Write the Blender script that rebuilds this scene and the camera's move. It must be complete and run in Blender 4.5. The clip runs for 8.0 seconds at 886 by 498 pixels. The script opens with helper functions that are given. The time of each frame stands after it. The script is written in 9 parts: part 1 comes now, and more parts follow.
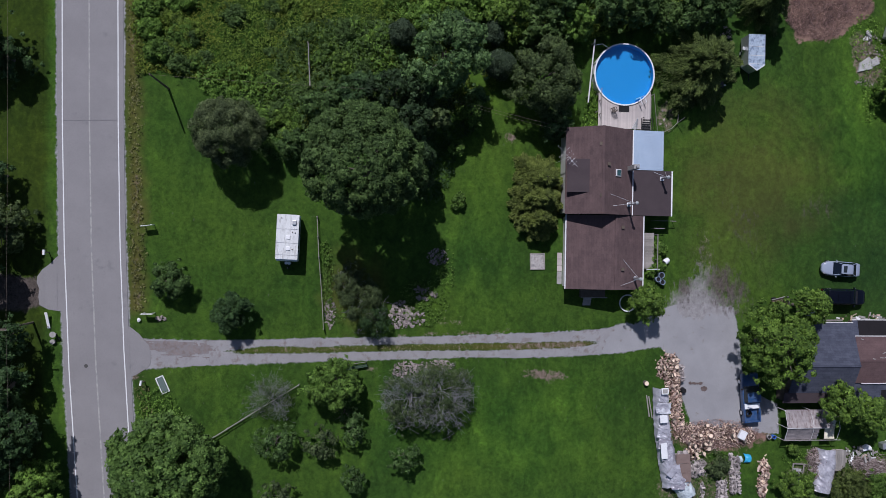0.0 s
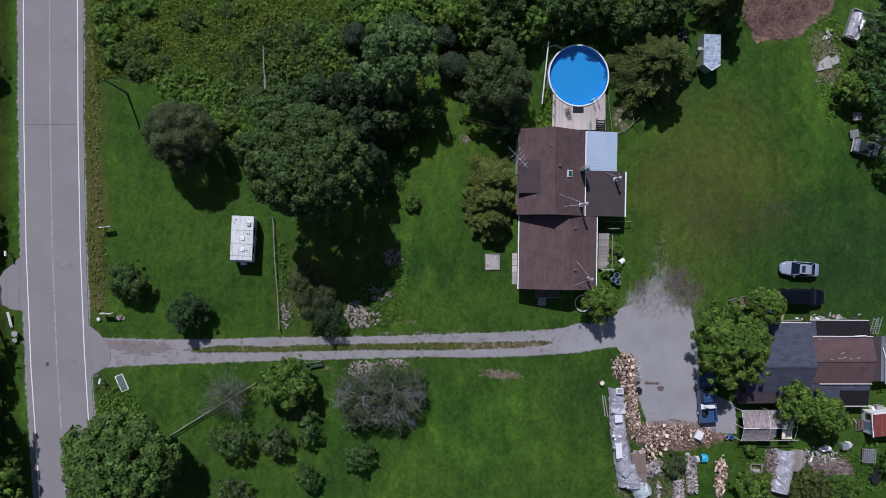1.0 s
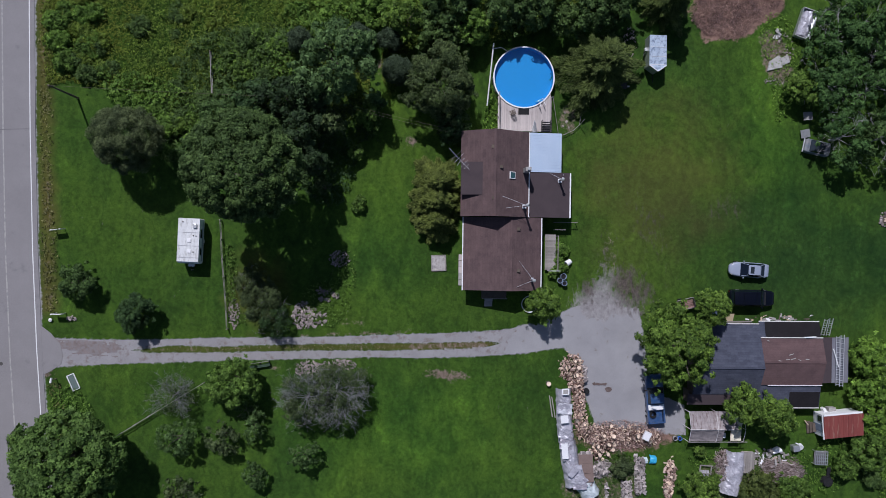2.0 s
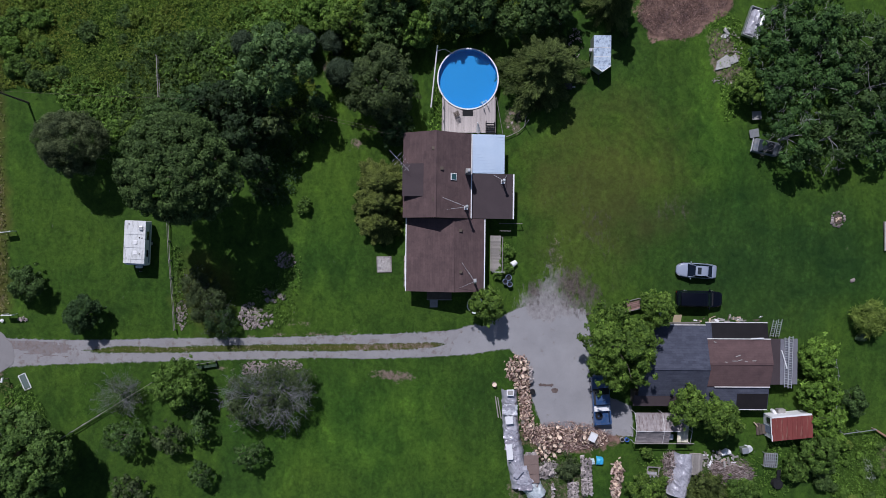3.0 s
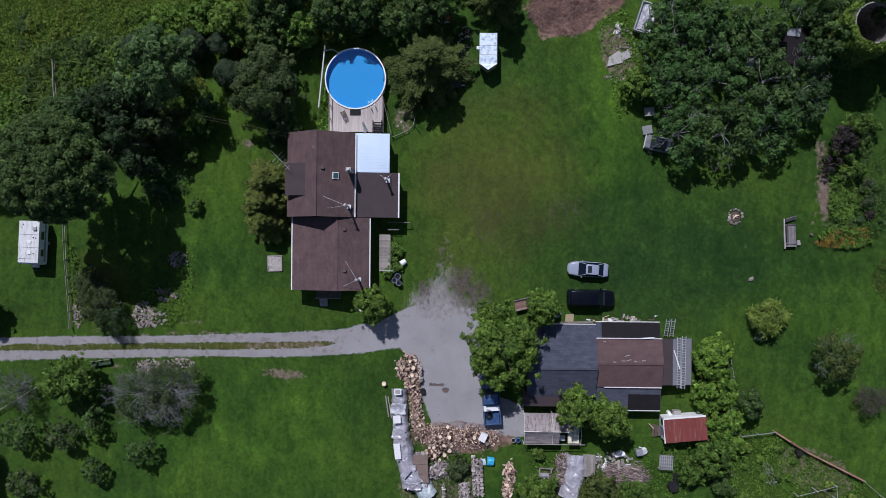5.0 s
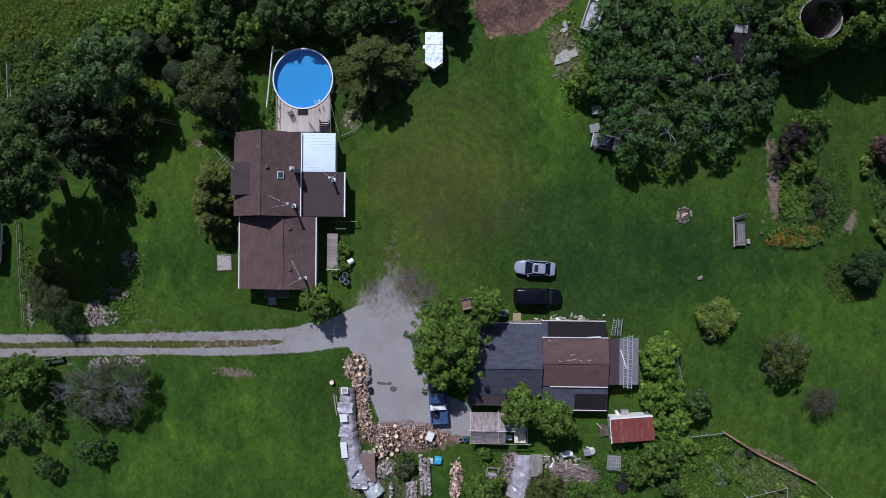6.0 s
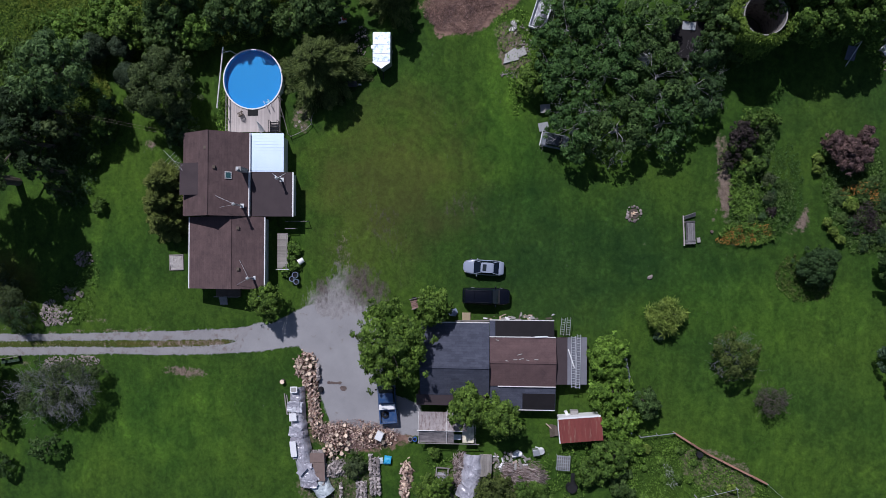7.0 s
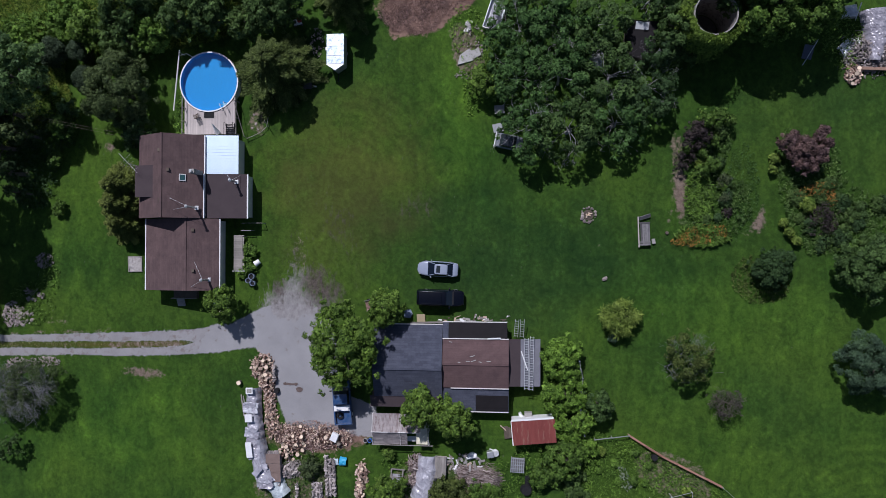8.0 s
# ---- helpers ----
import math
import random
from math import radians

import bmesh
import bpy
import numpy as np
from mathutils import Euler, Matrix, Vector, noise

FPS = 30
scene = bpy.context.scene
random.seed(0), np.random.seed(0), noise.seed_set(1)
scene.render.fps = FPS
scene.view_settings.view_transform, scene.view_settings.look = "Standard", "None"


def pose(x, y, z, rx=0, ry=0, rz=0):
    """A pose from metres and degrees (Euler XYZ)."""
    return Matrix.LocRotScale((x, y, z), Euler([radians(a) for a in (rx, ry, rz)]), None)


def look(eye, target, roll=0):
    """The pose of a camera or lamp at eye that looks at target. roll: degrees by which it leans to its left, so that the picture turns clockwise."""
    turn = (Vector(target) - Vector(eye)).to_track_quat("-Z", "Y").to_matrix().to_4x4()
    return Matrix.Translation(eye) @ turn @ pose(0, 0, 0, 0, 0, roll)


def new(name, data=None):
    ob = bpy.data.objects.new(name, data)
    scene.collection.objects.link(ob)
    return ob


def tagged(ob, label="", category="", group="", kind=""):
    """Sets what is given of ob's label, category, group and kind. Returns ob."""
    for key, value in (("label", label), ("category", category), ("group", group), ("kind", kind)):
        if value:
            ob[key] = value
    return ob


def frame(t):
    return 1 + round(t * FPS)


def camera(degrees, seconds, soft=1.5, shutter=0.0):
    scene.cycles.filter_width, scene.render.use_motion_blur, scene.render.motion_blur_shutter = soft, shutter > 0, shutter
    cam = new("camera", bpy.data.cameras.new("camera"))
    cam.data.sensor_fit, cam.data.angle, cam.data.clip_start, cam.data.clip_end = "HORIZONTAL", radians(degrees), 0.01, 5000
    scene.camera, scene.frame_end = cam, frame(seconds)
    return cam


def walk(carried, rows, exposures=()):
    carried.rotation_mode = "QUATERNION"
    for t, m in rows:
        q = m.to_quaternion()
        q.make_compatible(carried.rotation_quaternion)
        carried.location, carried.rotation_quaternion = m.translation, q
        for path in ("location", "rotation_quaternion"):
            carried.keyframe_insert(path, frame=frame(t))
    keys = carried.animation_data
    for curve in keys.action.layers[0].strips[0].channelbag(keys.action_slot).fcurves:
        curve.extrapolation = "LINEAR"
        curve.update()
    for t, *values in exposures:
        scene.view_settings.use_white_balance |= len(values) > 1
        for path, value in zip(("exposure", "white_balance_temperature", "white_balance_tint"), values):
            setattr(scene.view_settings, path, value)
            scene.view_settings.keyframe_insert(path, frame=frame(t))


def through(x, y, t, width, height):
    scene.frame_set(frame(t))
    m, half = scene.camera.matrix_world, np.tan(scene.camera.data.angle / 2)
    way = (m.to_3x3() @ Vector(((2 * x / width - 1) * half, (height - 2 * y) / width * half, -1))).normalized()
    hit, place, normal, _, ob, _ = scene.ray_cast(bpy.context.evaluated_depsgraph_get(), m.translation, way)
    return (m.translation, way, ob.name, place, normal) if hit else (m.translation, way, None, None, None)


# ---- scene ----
# camera and its flight, looking straight down
cam = camera(66.0, 8.0, soft=0.85)
PATH = [
    (0.0, -7.618, -0.362, 79.863, -0.243, -5.598, 0.905),
    (0.5, -4.230, -0.252, 80.611, -0.275, -4.984, 0.858),
    (1.0, -0.409, -0.049, 81.327, -0.330, -4.208, 0.817),
    (1.5, 3.726, 0.075, 81.934, -0.334, -3.506, 0.766),
    (3.0, 16.577, 0.663, 83.116, -0.446, -1.435, 0.596),
    (3.5, 20.859, 0.506, 83.187, -0.292, -0.818, 0.537),
    (4.0, 25.233, 0.340, 83.170, -0.154, -0.216, 0.565),
    (4.5, 29.499, 0.148, 83.209, -0.048, 0.451, 0.499),
    (6.0, 42.000, -0.480, 83.013, 0.312, 2.410, 0.392),
    (6.5, 45.988, -0.626, 82.808, 0.390, 3.050, 0.354),
    (7.0, 49.809, -0.733, 82.574, 0.467, 3.564, 0.280),
    (7.5, 53.478, -0.609, 82.290, 0.453, 4.191, 0.241),
    (8.0, 56.856, -0.372, 81.998, 0.360, 4.681, 0.220),
]
walk(cam, [(t, pose(x, y, z, rx, ry, rz)) for t, x, y, z, rx, ry, rz in PATH], [(0.0, -0.05, 5900, 17.0), (8.0, -0.05, 5900, 17.5)])

# ---- light: high sun from behind the top of the picture, clear sky ----
SUN_EL, SUN_AZ = radians(51), radians(-20.5)
world = bpy.data.worlds.new("sky")
scene.world = world
world.use_nodes = True
wn = world.node_tree.nodes
sky = wn.new("ShaderNodeTexSky")
sky.sky_type, sky.sun_disc, sky.sun_elevation, sky.sun_rotation = "NISHITA", False, SUN_EL, SUN_AZ
world.node_tree.links.new(sky.outputs[0], wn["Background"].inputs[0])
wn["Background"].inputs[1].default_value = 0.055
sun_data = bpy.data.lights.new("sun", "SUN")
sun_data.energy, sun_data.angle, sun_data.color = 3.9, radians(0.53), (1.0, 0.97, 0.93)
sun = new("sun", sun_data)
sun.matrix_world = look((80 * math.cos(SUN_EL) * math.sin(SUN_AZ), 80 * math.cos(SUN_EL) * math.cos(SUN_AZ), 80 * math.sin(SUN_EL)), (0, 0, 0))


# ---- materials ----
def nodes_of(name):
    m = bpy.data.materials.new(name)
    m.use_nodes = True
    return m, m.node_tree.nodes, m.node_tree.links, m.node_tree.nodes["Principled BSDF"]


def noise_node(n, l, vec, scale, detail=4.0, rough=0.6):
    t = n.new("ShaderNodeTexNoise")
    t.inputs["Scale"].default_value, t.inputs["Detail"].default_value, t.inputs["Roughness"].default_value = scale, detail, rough
    tilt = n.new("ShaderNodeMapping")
    tilt.inputs["Rotation"].default_value, tilt.inputs["Location"].default_value = (0.7, 0.5, 0.35), (1.7, 2.3, 5.1)
    l.new(vec, tilt.inputs[0])
    l.new(tilt.outputs[0], t.inputs["Vector"])
    return t.outputs["Fac"]


def ramp(n, l, fac, stops):
    r = n.new("ShaderNodeValToRGB")
    e = r.color_ramp.elements
    while len(e) < len(stops):
        e.new(0.5)
    for s, (p, c) in zip(e, stops):
        s.position = p
        s.color = (*c, 1) if len(c) == 3 else c
    l.new(fac, r.inputs[0])
    return r.outputs[0]


def mix(n, l, fac, a, b, kind="MIX"):
    m = n.new("ShaderNodeMix")
    m.data_type, m.blend_type = "RGBA", kind
    for socket, v in ((m.inputs["Factor"], fac), (m.inputs["A"], a), (m.inputs["B"], b)):
        if isinstance(v, (int, float)):
            socket.default_value = v
        elif isinstance(v, tuple):
            socket.default_value = (*v, 1)
        else:
            l.new(v, socket)
    return m.outputs["Result"]


def bump(n, l, fac, bsdf, strength, distance):
    b = n.new("ShaderNodeBump")
    b.inputs["Strength"].default_value, b.inputs["Distance"].default_value = strength, distance
    l.new(fac, b.inputs["Height"])
    l.new(b.outputs[0], bsdf.inputs["Normal"])


def surface(name, a, b, scale=1.5, fine=18.0, rough=0.8, metal=0.0, bump_by=0.02, stain=None, stain_at=0.62, piece=0.0, island=0.0, stretch=None):
    """Two colours mixed at two scales, with an optional stain, relief, and a brightness that varies from piece to piece."""
    m, n, l, p = nodes_of(name)
    v = n.new("ShaderNodeTexCoord").outputs["Object"]
    if stretch:
        longer = n.new("ShaderNodeMapping")
        longer.inputs["Scale"].default_value = stretch
        l.new(v, longer.inputs[0])
        v = longer.outputs[0]
    big, small = noise_node(n, l, v, scale), noise_node(n, l, v, fine, 3.0)
    col = mix(n, l, ramp(n, l, big, [(0.3, (0, 0, 0)), (0.7, (1, 1, 1))]), a, b)
    col = mix(n, l, 0.35, col, mix(n, l, small, tuple(0.55 * c for c in a), tuple(min(1, 1.4 * c) for c in b)))
    if stain:
        col = mix(n, l, ramp(n, l, noise_node(n, l, v, scale * 2.3, 6.0, 0.7), [(stain_at - 0.06, (0, 0, 0)), (stain_at + 0.06, (1, 1, 1))]), col, stain)
    if piece:
        info = n.new("ShaderNodeObjectInfo")
        col = mix(n, l, 1.0, col, ramp(n, l, info.outputs["Random"], [(0, (1 - piece,) * 3), (1, (1 + piece,) * 3)]), "MULTIPLY")
    if island:
        geo = n.new("ShaderNodeNewGeometry")
        col = mix(n, l, 1.0, col, ramp(n, l, geo.outputs["Random Per Island"], [(0, (1 - island, 1 - 1.1 * island, 1 - 1.15 * island)), (0.6, (1, 1, 1)), (1, (1 + island, 1 + island, 1 + island))]), "MULTIPLY")
    l.new(col, p.inputs["Base Color"])
    p.inputs["Roughness"].default_value, p.inputs["Metallic"].default_value = rough, metal
    p.inputs["Specular IOR Level"].default_value = 0.2 if rough > 0.65 else 0.5
    bump(n, l, small, p, 0.5, bump_by)
    return m


def leafage(name, dark, light, gloss=0.6, through=0.22, odd=None):
    """Leaves: each its own shade, light passing through."""
    dark, light = (*dark[:2], 1.22 * dark[2]), (*light[:2], 1.22 * light[2])
    m, n, l, p = nodes_of(name)
    geo = n.new("ShaderNodeNewGeometry")
    v = n.new("ShaderNodeTexCoord").outputs["Object"]
    spray = n.new("ShaderNodeAttribute")
    spray.attribute_name = "shade"
    each = mix(n, l, 0.7, geo.outputs["Random Per Island"], spray.outputs["Fac"])
    col = ramp(n, l, each, [(0.08, tuple(0.72 * c for c in dark)), (0.7, tuple(1.08 * c for c in light)), (0.95, tuple(min(1, c * 1.55) for c in light))])
    tone = noise_node(n, l, v, 0.7, 2.0)
    col = mix(n, l, 1.0, col, ramp(n, l, tone, [(0.3, (0.62, 0.66, 0.70)), (0.7, (1.22, 1.24, 1.12))]), "MULTIPLY")
    if odd:
        col = mix(n, l, ramp(n, l, noise_node(n, l, v, 0.22, 4.0), [(0.45, (0, 0, 0)), (0.62, (0.6, 0.6, 0.6))]), col, odd)
    l.new(col, p.inputs["Base Color"])
    p.inputs["Roughness"].default_value = gloss
    p.inputs["Specular IOR Level"].default_value = 0.12
    t = n.new("ShaderNodeBsdfTranslucent")
    l.new(mix(n, l, 0.5, col, (0.10, 0.16, 0.02)), t.inputs["Color"])
    s = n.new("ShaderNodeMixShader")
    s.inputs[0].default_value = through
    l.new(p.outputs[0], s.inputs[1])
    l.new(t.outputs[0], s.inputs[2])
    l.new(s.outputs[0], n["Material Output"].inputs["Surface"])
    return m


def glassy(name, tint, rough=0.08):
    m, n, l, p = nodes_of(name)
    v = n.new("ShaderNodeTexCoord").outputs["Object"]
    l.new(mix(n, l, noise_node(n, l, v, 3.0), tint, tuple(1.3 * c for c in tint)), p.inputs["Base Color"])
    p.inputs["Roughness"].default_value = rough
    p.inputs["Coat Weight"].default_value = 0.15
    return m


def paint(name, col, rough=0.3, coat=0.5, dust=0.15):
    m, n, l, p = nodes_of(name)
    v = n.new("ShaderNodeTexCoord").outputs["Object"]
    f = ramp(n, l, noise_node(n, l, v, 2.0, 6.0, 0.7), [(0.4, (0, 0, 0)), (0.75, (dust,) * 3)])
    l.new(mix(n, l, f, col, (0.35, 0.32, 0.27)), p.inputs["Base Color"])
    p.inputs["Roughness"].default_value, p.inputs["Coat Weight"].default_value = rough, coat
    p.inputs["Coat Roughness"].default_value = 0.1
    return m


def ground_material():
    m, n, l, p = nodes_of("lawn_and_soil")
    v = n.new("ShaderNodeTexCoord").outputs["Object"]

    def attr(name):
        a = n.new("ShaderNodeAttribute")
        a.attribute_name = name
        return a.outputs["Fac"]
    big, mid, small, tiny = noise_node(n, l, v, 0.06), noise_node(n, l, v, 0.35, 5.0), noise_node(n, l, v, 2.2, 5.0, 0.7), noise_node(n, l, v, 11.0, 3.0)
    grass = mix(n, l, ramp(n, l, mid, [(0.3, (0, 0, 0)), (0.7, (1, 1, 1))]), (0.020, 0.056, 0.008), (0.034, 0.083, 0.011))
    grass = mix(n, l, ramp(n, l, big, [(0.4, (0, 0, 0)), (0.65, (0.6, 0.6, 0.6))]), grass, (0.043, 0.089, 0.012))
    grass = mix(n, l, 1.0, grass, ramp(n, l, small, [(0.28, (0.66, 0.68, 0.66)), (0.72, (1.34, 1.32, 1.26))]), "MULTIPLY")
    stretched = n.new("ShaderNodeMapping")
    stretched.inputs["Scale"].default_value = (1.0, 0.55, 1.0)
    stretched.inputs["Rotation"].default_value = (0, 0, radians(-14))
    l.new(v, stretched.inputs[0])
    patchy = noise_node(n, l, stretched.outputs[0], 0.8, 6.0, 0.62)
    patchy.node.inputs["Distortion"].default_value = 1.2
    grass = mix(n, l, 1.0, grass, ramp(n, l, patchy, [(0.32, (0.72, 0.77, 0.80)), (0.50, (1.0, 1.0, 1.0)), (0.70, (1.28, 1.25, 1.14))]), "MULTIPLY")
    grass = mix(n, l, 0.4, grass, mix(n, l, 1.0, grass, ramp(n, l, tiny, [(0.3, (0.5, 0.5, 0.5)), (0.7, (1.5, 1.5, 1.5))]), "MULTIPLY"))
    # paler tufts in loose patches, and specks of clover and cut stalks
    where = ramp(n, l, noise_node(n, l, v, 0.16, 3.0), [(0.38, (0, 0, 0)), (0.58, (1, 1, 1))])
    tuft = ramp(n, l, noise_node(n, l, v, 0.75, 5.0, 0.65), [(0.54, (0, 0, 0)), (0.68, (0.8, 0.8, 0.8))])
    grass = mix(n, l, mix(n, l, 1.0, where, tuft, "MULTIPLY"), grass, mix(n, l, 1.0, grass, (1.52, 1.48, 1.35), "MULTIPLY"))
    grass = mix(n, l, 1.0, grass, ramp(n, l, noise_node(n, l, v, 0.085, 4.0, 0.6), [(0.36, (0.76, 0.82, 0.92)), (0.5, (1, 1, 1)), (0.66, (1.12, 1.08, 1.0))]), "MULTIPLY")
    speck = ramp(n, l, noise_node(n, l, v, 3.4, 4.0, 0.7), [(0.69, (0, 0, 0)), (0.77, (0.45, 0.45, 0.45))])
    grass = mix(n, l, mix(n, l, 1.0, where, speck, "MULTIPLY"), grass, (0.16, 0.18, 0.085))
    # mowing stripes
    w = n.new("ShaderNodeTexWave")
    w.bands_direction = "X"
    w.inputs["Scale"].default_value, w.inputs["Distortion"].default_value = 0.13, 9.0
    w.inputs["Detail Scale"].default_value = 0.12
    l.new(v, w.inputs["Vector"])
    grass = mix(n, l, 0.12, grass, mix(n, l, 1.0, grass, ramp(n, l, w.outputs["Fac"], [(0.2, (0.6, 0.65, 0.6)), (0.8, (1.35, 1.25, 1.2))]), "MULTIPLY"))
    # arcs left by the mower as it turned
    for name, centre_x, centre_y, much in (("turned", 37.6, 8.6, 0.26), ("turned_east", 100.0, -33.5, 0.26)):
        turns = n.new("ShaderNodeTexWave")
        turns.wave_type, turns.rings_direction = "RINGS", "Z"
        turns.inputs["Scale"].default_value, turns.inputs["Distortion"].default_value, turns.inputs["Detail Scale"].default_value = 0.24, 5.0, 0.35
        shift = n.new("ShaderNodeMapping")
        shift.inputs["Location"].default_value = (-centre_x, -centre_y, 0)
        l.new(v, shift.inputs[0])
        l.new(shift.outputs[0], turns.inputs["Vector"])
        arc = n.new("ShaderNodeMath")
        arc.operation = "MULTIPLY"
        arc.inputs[1].default_value = much
        l.new(attr(name), arc.inputs[0])
        grass = mix(n, l, arc.outputs[0], grass, mix(n, l, 1.0, grass, ramp(n, l, turns.outputs["Fac"], [(0.2, (0.68, 0.72, 0.7)), (0.8, (1.42, 1.34, 1.2))]), "MULTIPLY"))
    grass = mix(n, l, attr("lush"), grass, mix(n, l, 1.0, grass, (1.42, 1.46, 1.2), "MULTIPLY"))
    grass = mix(n, l, attr("dull"), grass, mix(n, l, 1.0, grass, (0.56, 0.67, 1.0), "MULTIPLY"))
    grass = mix(n, l, attr("olive"), grass, mix(n, l, 1.0, grass, (0.74, 0.61, 0.48), "MULTIPLY"))
    grass = mix(n, l, attr("dry"), grass, mix(n, l, small, (0.045, 0.055, 0.012), (0.115, 0.105, 0.032)))
    grass = mix(n, l, 1.0, grass, (1.10, 0.985, 0.96), "MULTIPLY")
    soil = mix(n, l, ramp(n, l, mix(n, l, 0.5, small, tiny), [(0.34, (0, 0, 0)), (0.66, (1, 1, 1))]), (0.064, 0.046, 0.035), (0.245, 0.190, 0.152))
    straw = mix(n, l, ramp(n, l, mix(n, l, 0.5, mid, small), [(0.36, (0, 0, 0)), (0.64, (1, 1, 1))]), (0.075, 0.045, 0.037), (0.270, 0.172, 0.135))
    gravel = mix(n, l, tiny, (0.19, 0.187, 0.193), (0.362, 0.356, 0.366))
    gravel = mix(n, l, ramp(n, l, mid, [(0.5, (0, 0, 0)), (0.75, (0.3, 0.3, 0.3))]), gravel, (0.21, 0.18, 0.155))
    edge = n.new("ShaderNodeMath")
    edge.operation = "MULTIPLY_ADD"
    l.new(small, edge.inputs[0])
    edge.inputs[1].default_value, edge.inputs[2].default_value = 1.5, -0.75

    def over(col, name, top):
        a = n.new("ShaderNodeMath")
        a.operation = "ADD"
        l.new(attr(name), a.inputs[0])
        l.new(edge.outputs[0], a.inputs[1])
        return mix(n, l, ramp(n, l, a.outputs[0], [(0.32, (0, 0, 0)), (0.68, (1, 1, 1))]), col, top)
    col = over(over(over(grass, "soil", soil), "straw", straw), "gravel", gravel)
    streaks = n.new("ShaderNodeMapping")
    streaks.inputs["Scale"].default_value, streaks.inputs["Rotation"].default_value = (1.0, 0.45, 1.0), (0, 0, radians(8))
    l.new(v, streaks.inputs[0])
    # gravel dust and trodden mud thinning out into the grass
    for name, low, high in (("dust", (0.165, 0.155, 0.155), (0.33, 0.315, 0.315)), ("mud", (0.030, 0.024, 0.021), (0.130, 0.104, 0.096))):
        f = n.new("ShaderNodeMath")
        f.operation = "MULTIPLY_ADD"
        l.new(noise_node(n, l, streaks.outputs[0], 2.2, 7.0, 0.72), f.inputs[0])
        f.inputs[1].default_value = 0.85
        half = n.new("ShaderNodeMath")
        half.operation = "MULTIPLY"
        half.inputs[1].default_value = 0.5
        l.new(attr(name), half.inputs[0])
        l.new(half.outputs[0], f.inputs[2])
        col = mix(n, l, ramp(n, l, f.outputs[0], [(0.56, (0, 0, 0)), (0.80, (0.93, 0.93, 0.93))]), col, mix(n, l, ramp(n, l, mix(n, l, 0.5, small, tiny), [(0.36, (0, 0, 0)), (0.64, (1, 1, 1))]), low, high))
    l.new(col, p.inputs["Base Color"])
    p.inputs["Roughness"].default_value = 0.95
    p.inputs["Specular IOR Level"].default_value = 0.15
    bump(n, l, mix(n, l, 0.5, small, tiny), p, 0.6, 0.06)
    return m


def shingles(name, a, b, row=0.14, turn=90):
    """Asphalt shingles: mottled, in faint courses."""
    m, n, l, p = nodes_of(name)
    v = n.new("ShaderNodeTexCoord").outputs["Object"]
    br = n.new("ShaderNodeTexBrick")
    br.inputs["Scale"].default_value, br.inputs["Brick Width"].default_value, br.inputs["Row Height"].default_value = 1.0, 0.9, row * 2
    br.inputs["Mortar Size"].default_value, br.inputs["Bias"].default_value = 0.012, 0.0
    br.inputs["Color1"].default_value, br.inputs["Color2"].default_value, br.inputs["Mortar"].default_value = (*a, 1), (*b, 1), (*(0.88 * c for c in a), 1)
    mp = n.new("ShaderNodeMapping")
    mp.inputs["Rotation"].default_value = (0, 0, radians(turn))
    l.new(v, mp.inputs[0])
    l.new(mp.outputs[0], br.inputs["Vector"])
    mid, tiny = noise_node(n, l, v, 0.7, 6.0, 0.7), noise_node(n, l, v, 22.0)
    col = mix(n, l, 1.0, br.outputs["Color"], ramp(n, l, mid, [(0.3, (0.78, 0.78, 0.8)), (0.72, (1.22, 1.2, 1.18))]), "MULTIPLY")
    col = mix(n, l, 1.0, col, ramp(n, l, tiny, [(0.3, (0.75, 0.75, 0.75)), (0.7, (1.25, 1.25, 1.25))]), "MULTIPLY")
    l.new(col, p.inputs["Base Color"])
    p.inputs["Roughness"].default_value = 0.9
    p.inputs["Specular IOR Level"].default_value = 0.3
    bump(n, l, tiny, p, 0.4, 0.01)
    return m


M_GROUND = ground_material()
M_ASPHALT = surface("old_asphalt", (0.198, 0.189, 0.192), (0.244, 0.233, 0.236), 0.25, 9.0, 0.85, bump_by=0.01, stain=(0.17, 0.165, 0.17), stain_at=0.66)
M_GRAVEL = surface("driveway_gravel", (0.230, 0.226, 0.234), (0.310, 0.305, 0.314), 0.35, 14.0, 0.95, bump_by=0.03, stain=(0.16, 0.13, 0.105), stain_at=0.68)
M_TRACK = surface("worn_track_gravel", (0.212, 0.203, 0.207), (0.292, 0.284, 0.290), 0.45, 12.0, 0.95, bump_by=0.03, stain=(0.185, 0.158, 0.148), stain_at=0.6)
M_LINE = surface("road_paint_white", (0.62, 0.62, 0.62), (0.75, 0.75, 0.74), 2.0, 12.0, 0.7, bump_by=0.003, stain=(0.36, 0.35, 0.35), stain_at=0.66)
M_CENTRE = surface("worn_road_paint", (0.29, 0.28, 0.27), (0.36, 0.35, 0.33), 1.0, 8.0, 0.8, bump_by=0.003, stain=(0.23, 0.225, 0.23), stain_at=0.54)
M_TAR = surface("tar", (0.05, 0.05, 0.05), (0.09, 0.085, 0.08), 3, 20, 0.7)
M_JOINT = surface("sealed_joint", (0.125, 0.12, 0.125), (0.165, 0.158, 0.165), 3, 20, 0.8)
M_BROWN_ROOF = shingles("brown_shingles", (0.090, 0.060, 0.060), (0.108, 0.072, 0.071))
M_DARK_ROOF = surface("dark_brown_roll_roof", (0.052, 0.040, 0.044), (0.068, 0.052, 0.056), 0.8, 14.0, 0.85, bump_by=0.008)
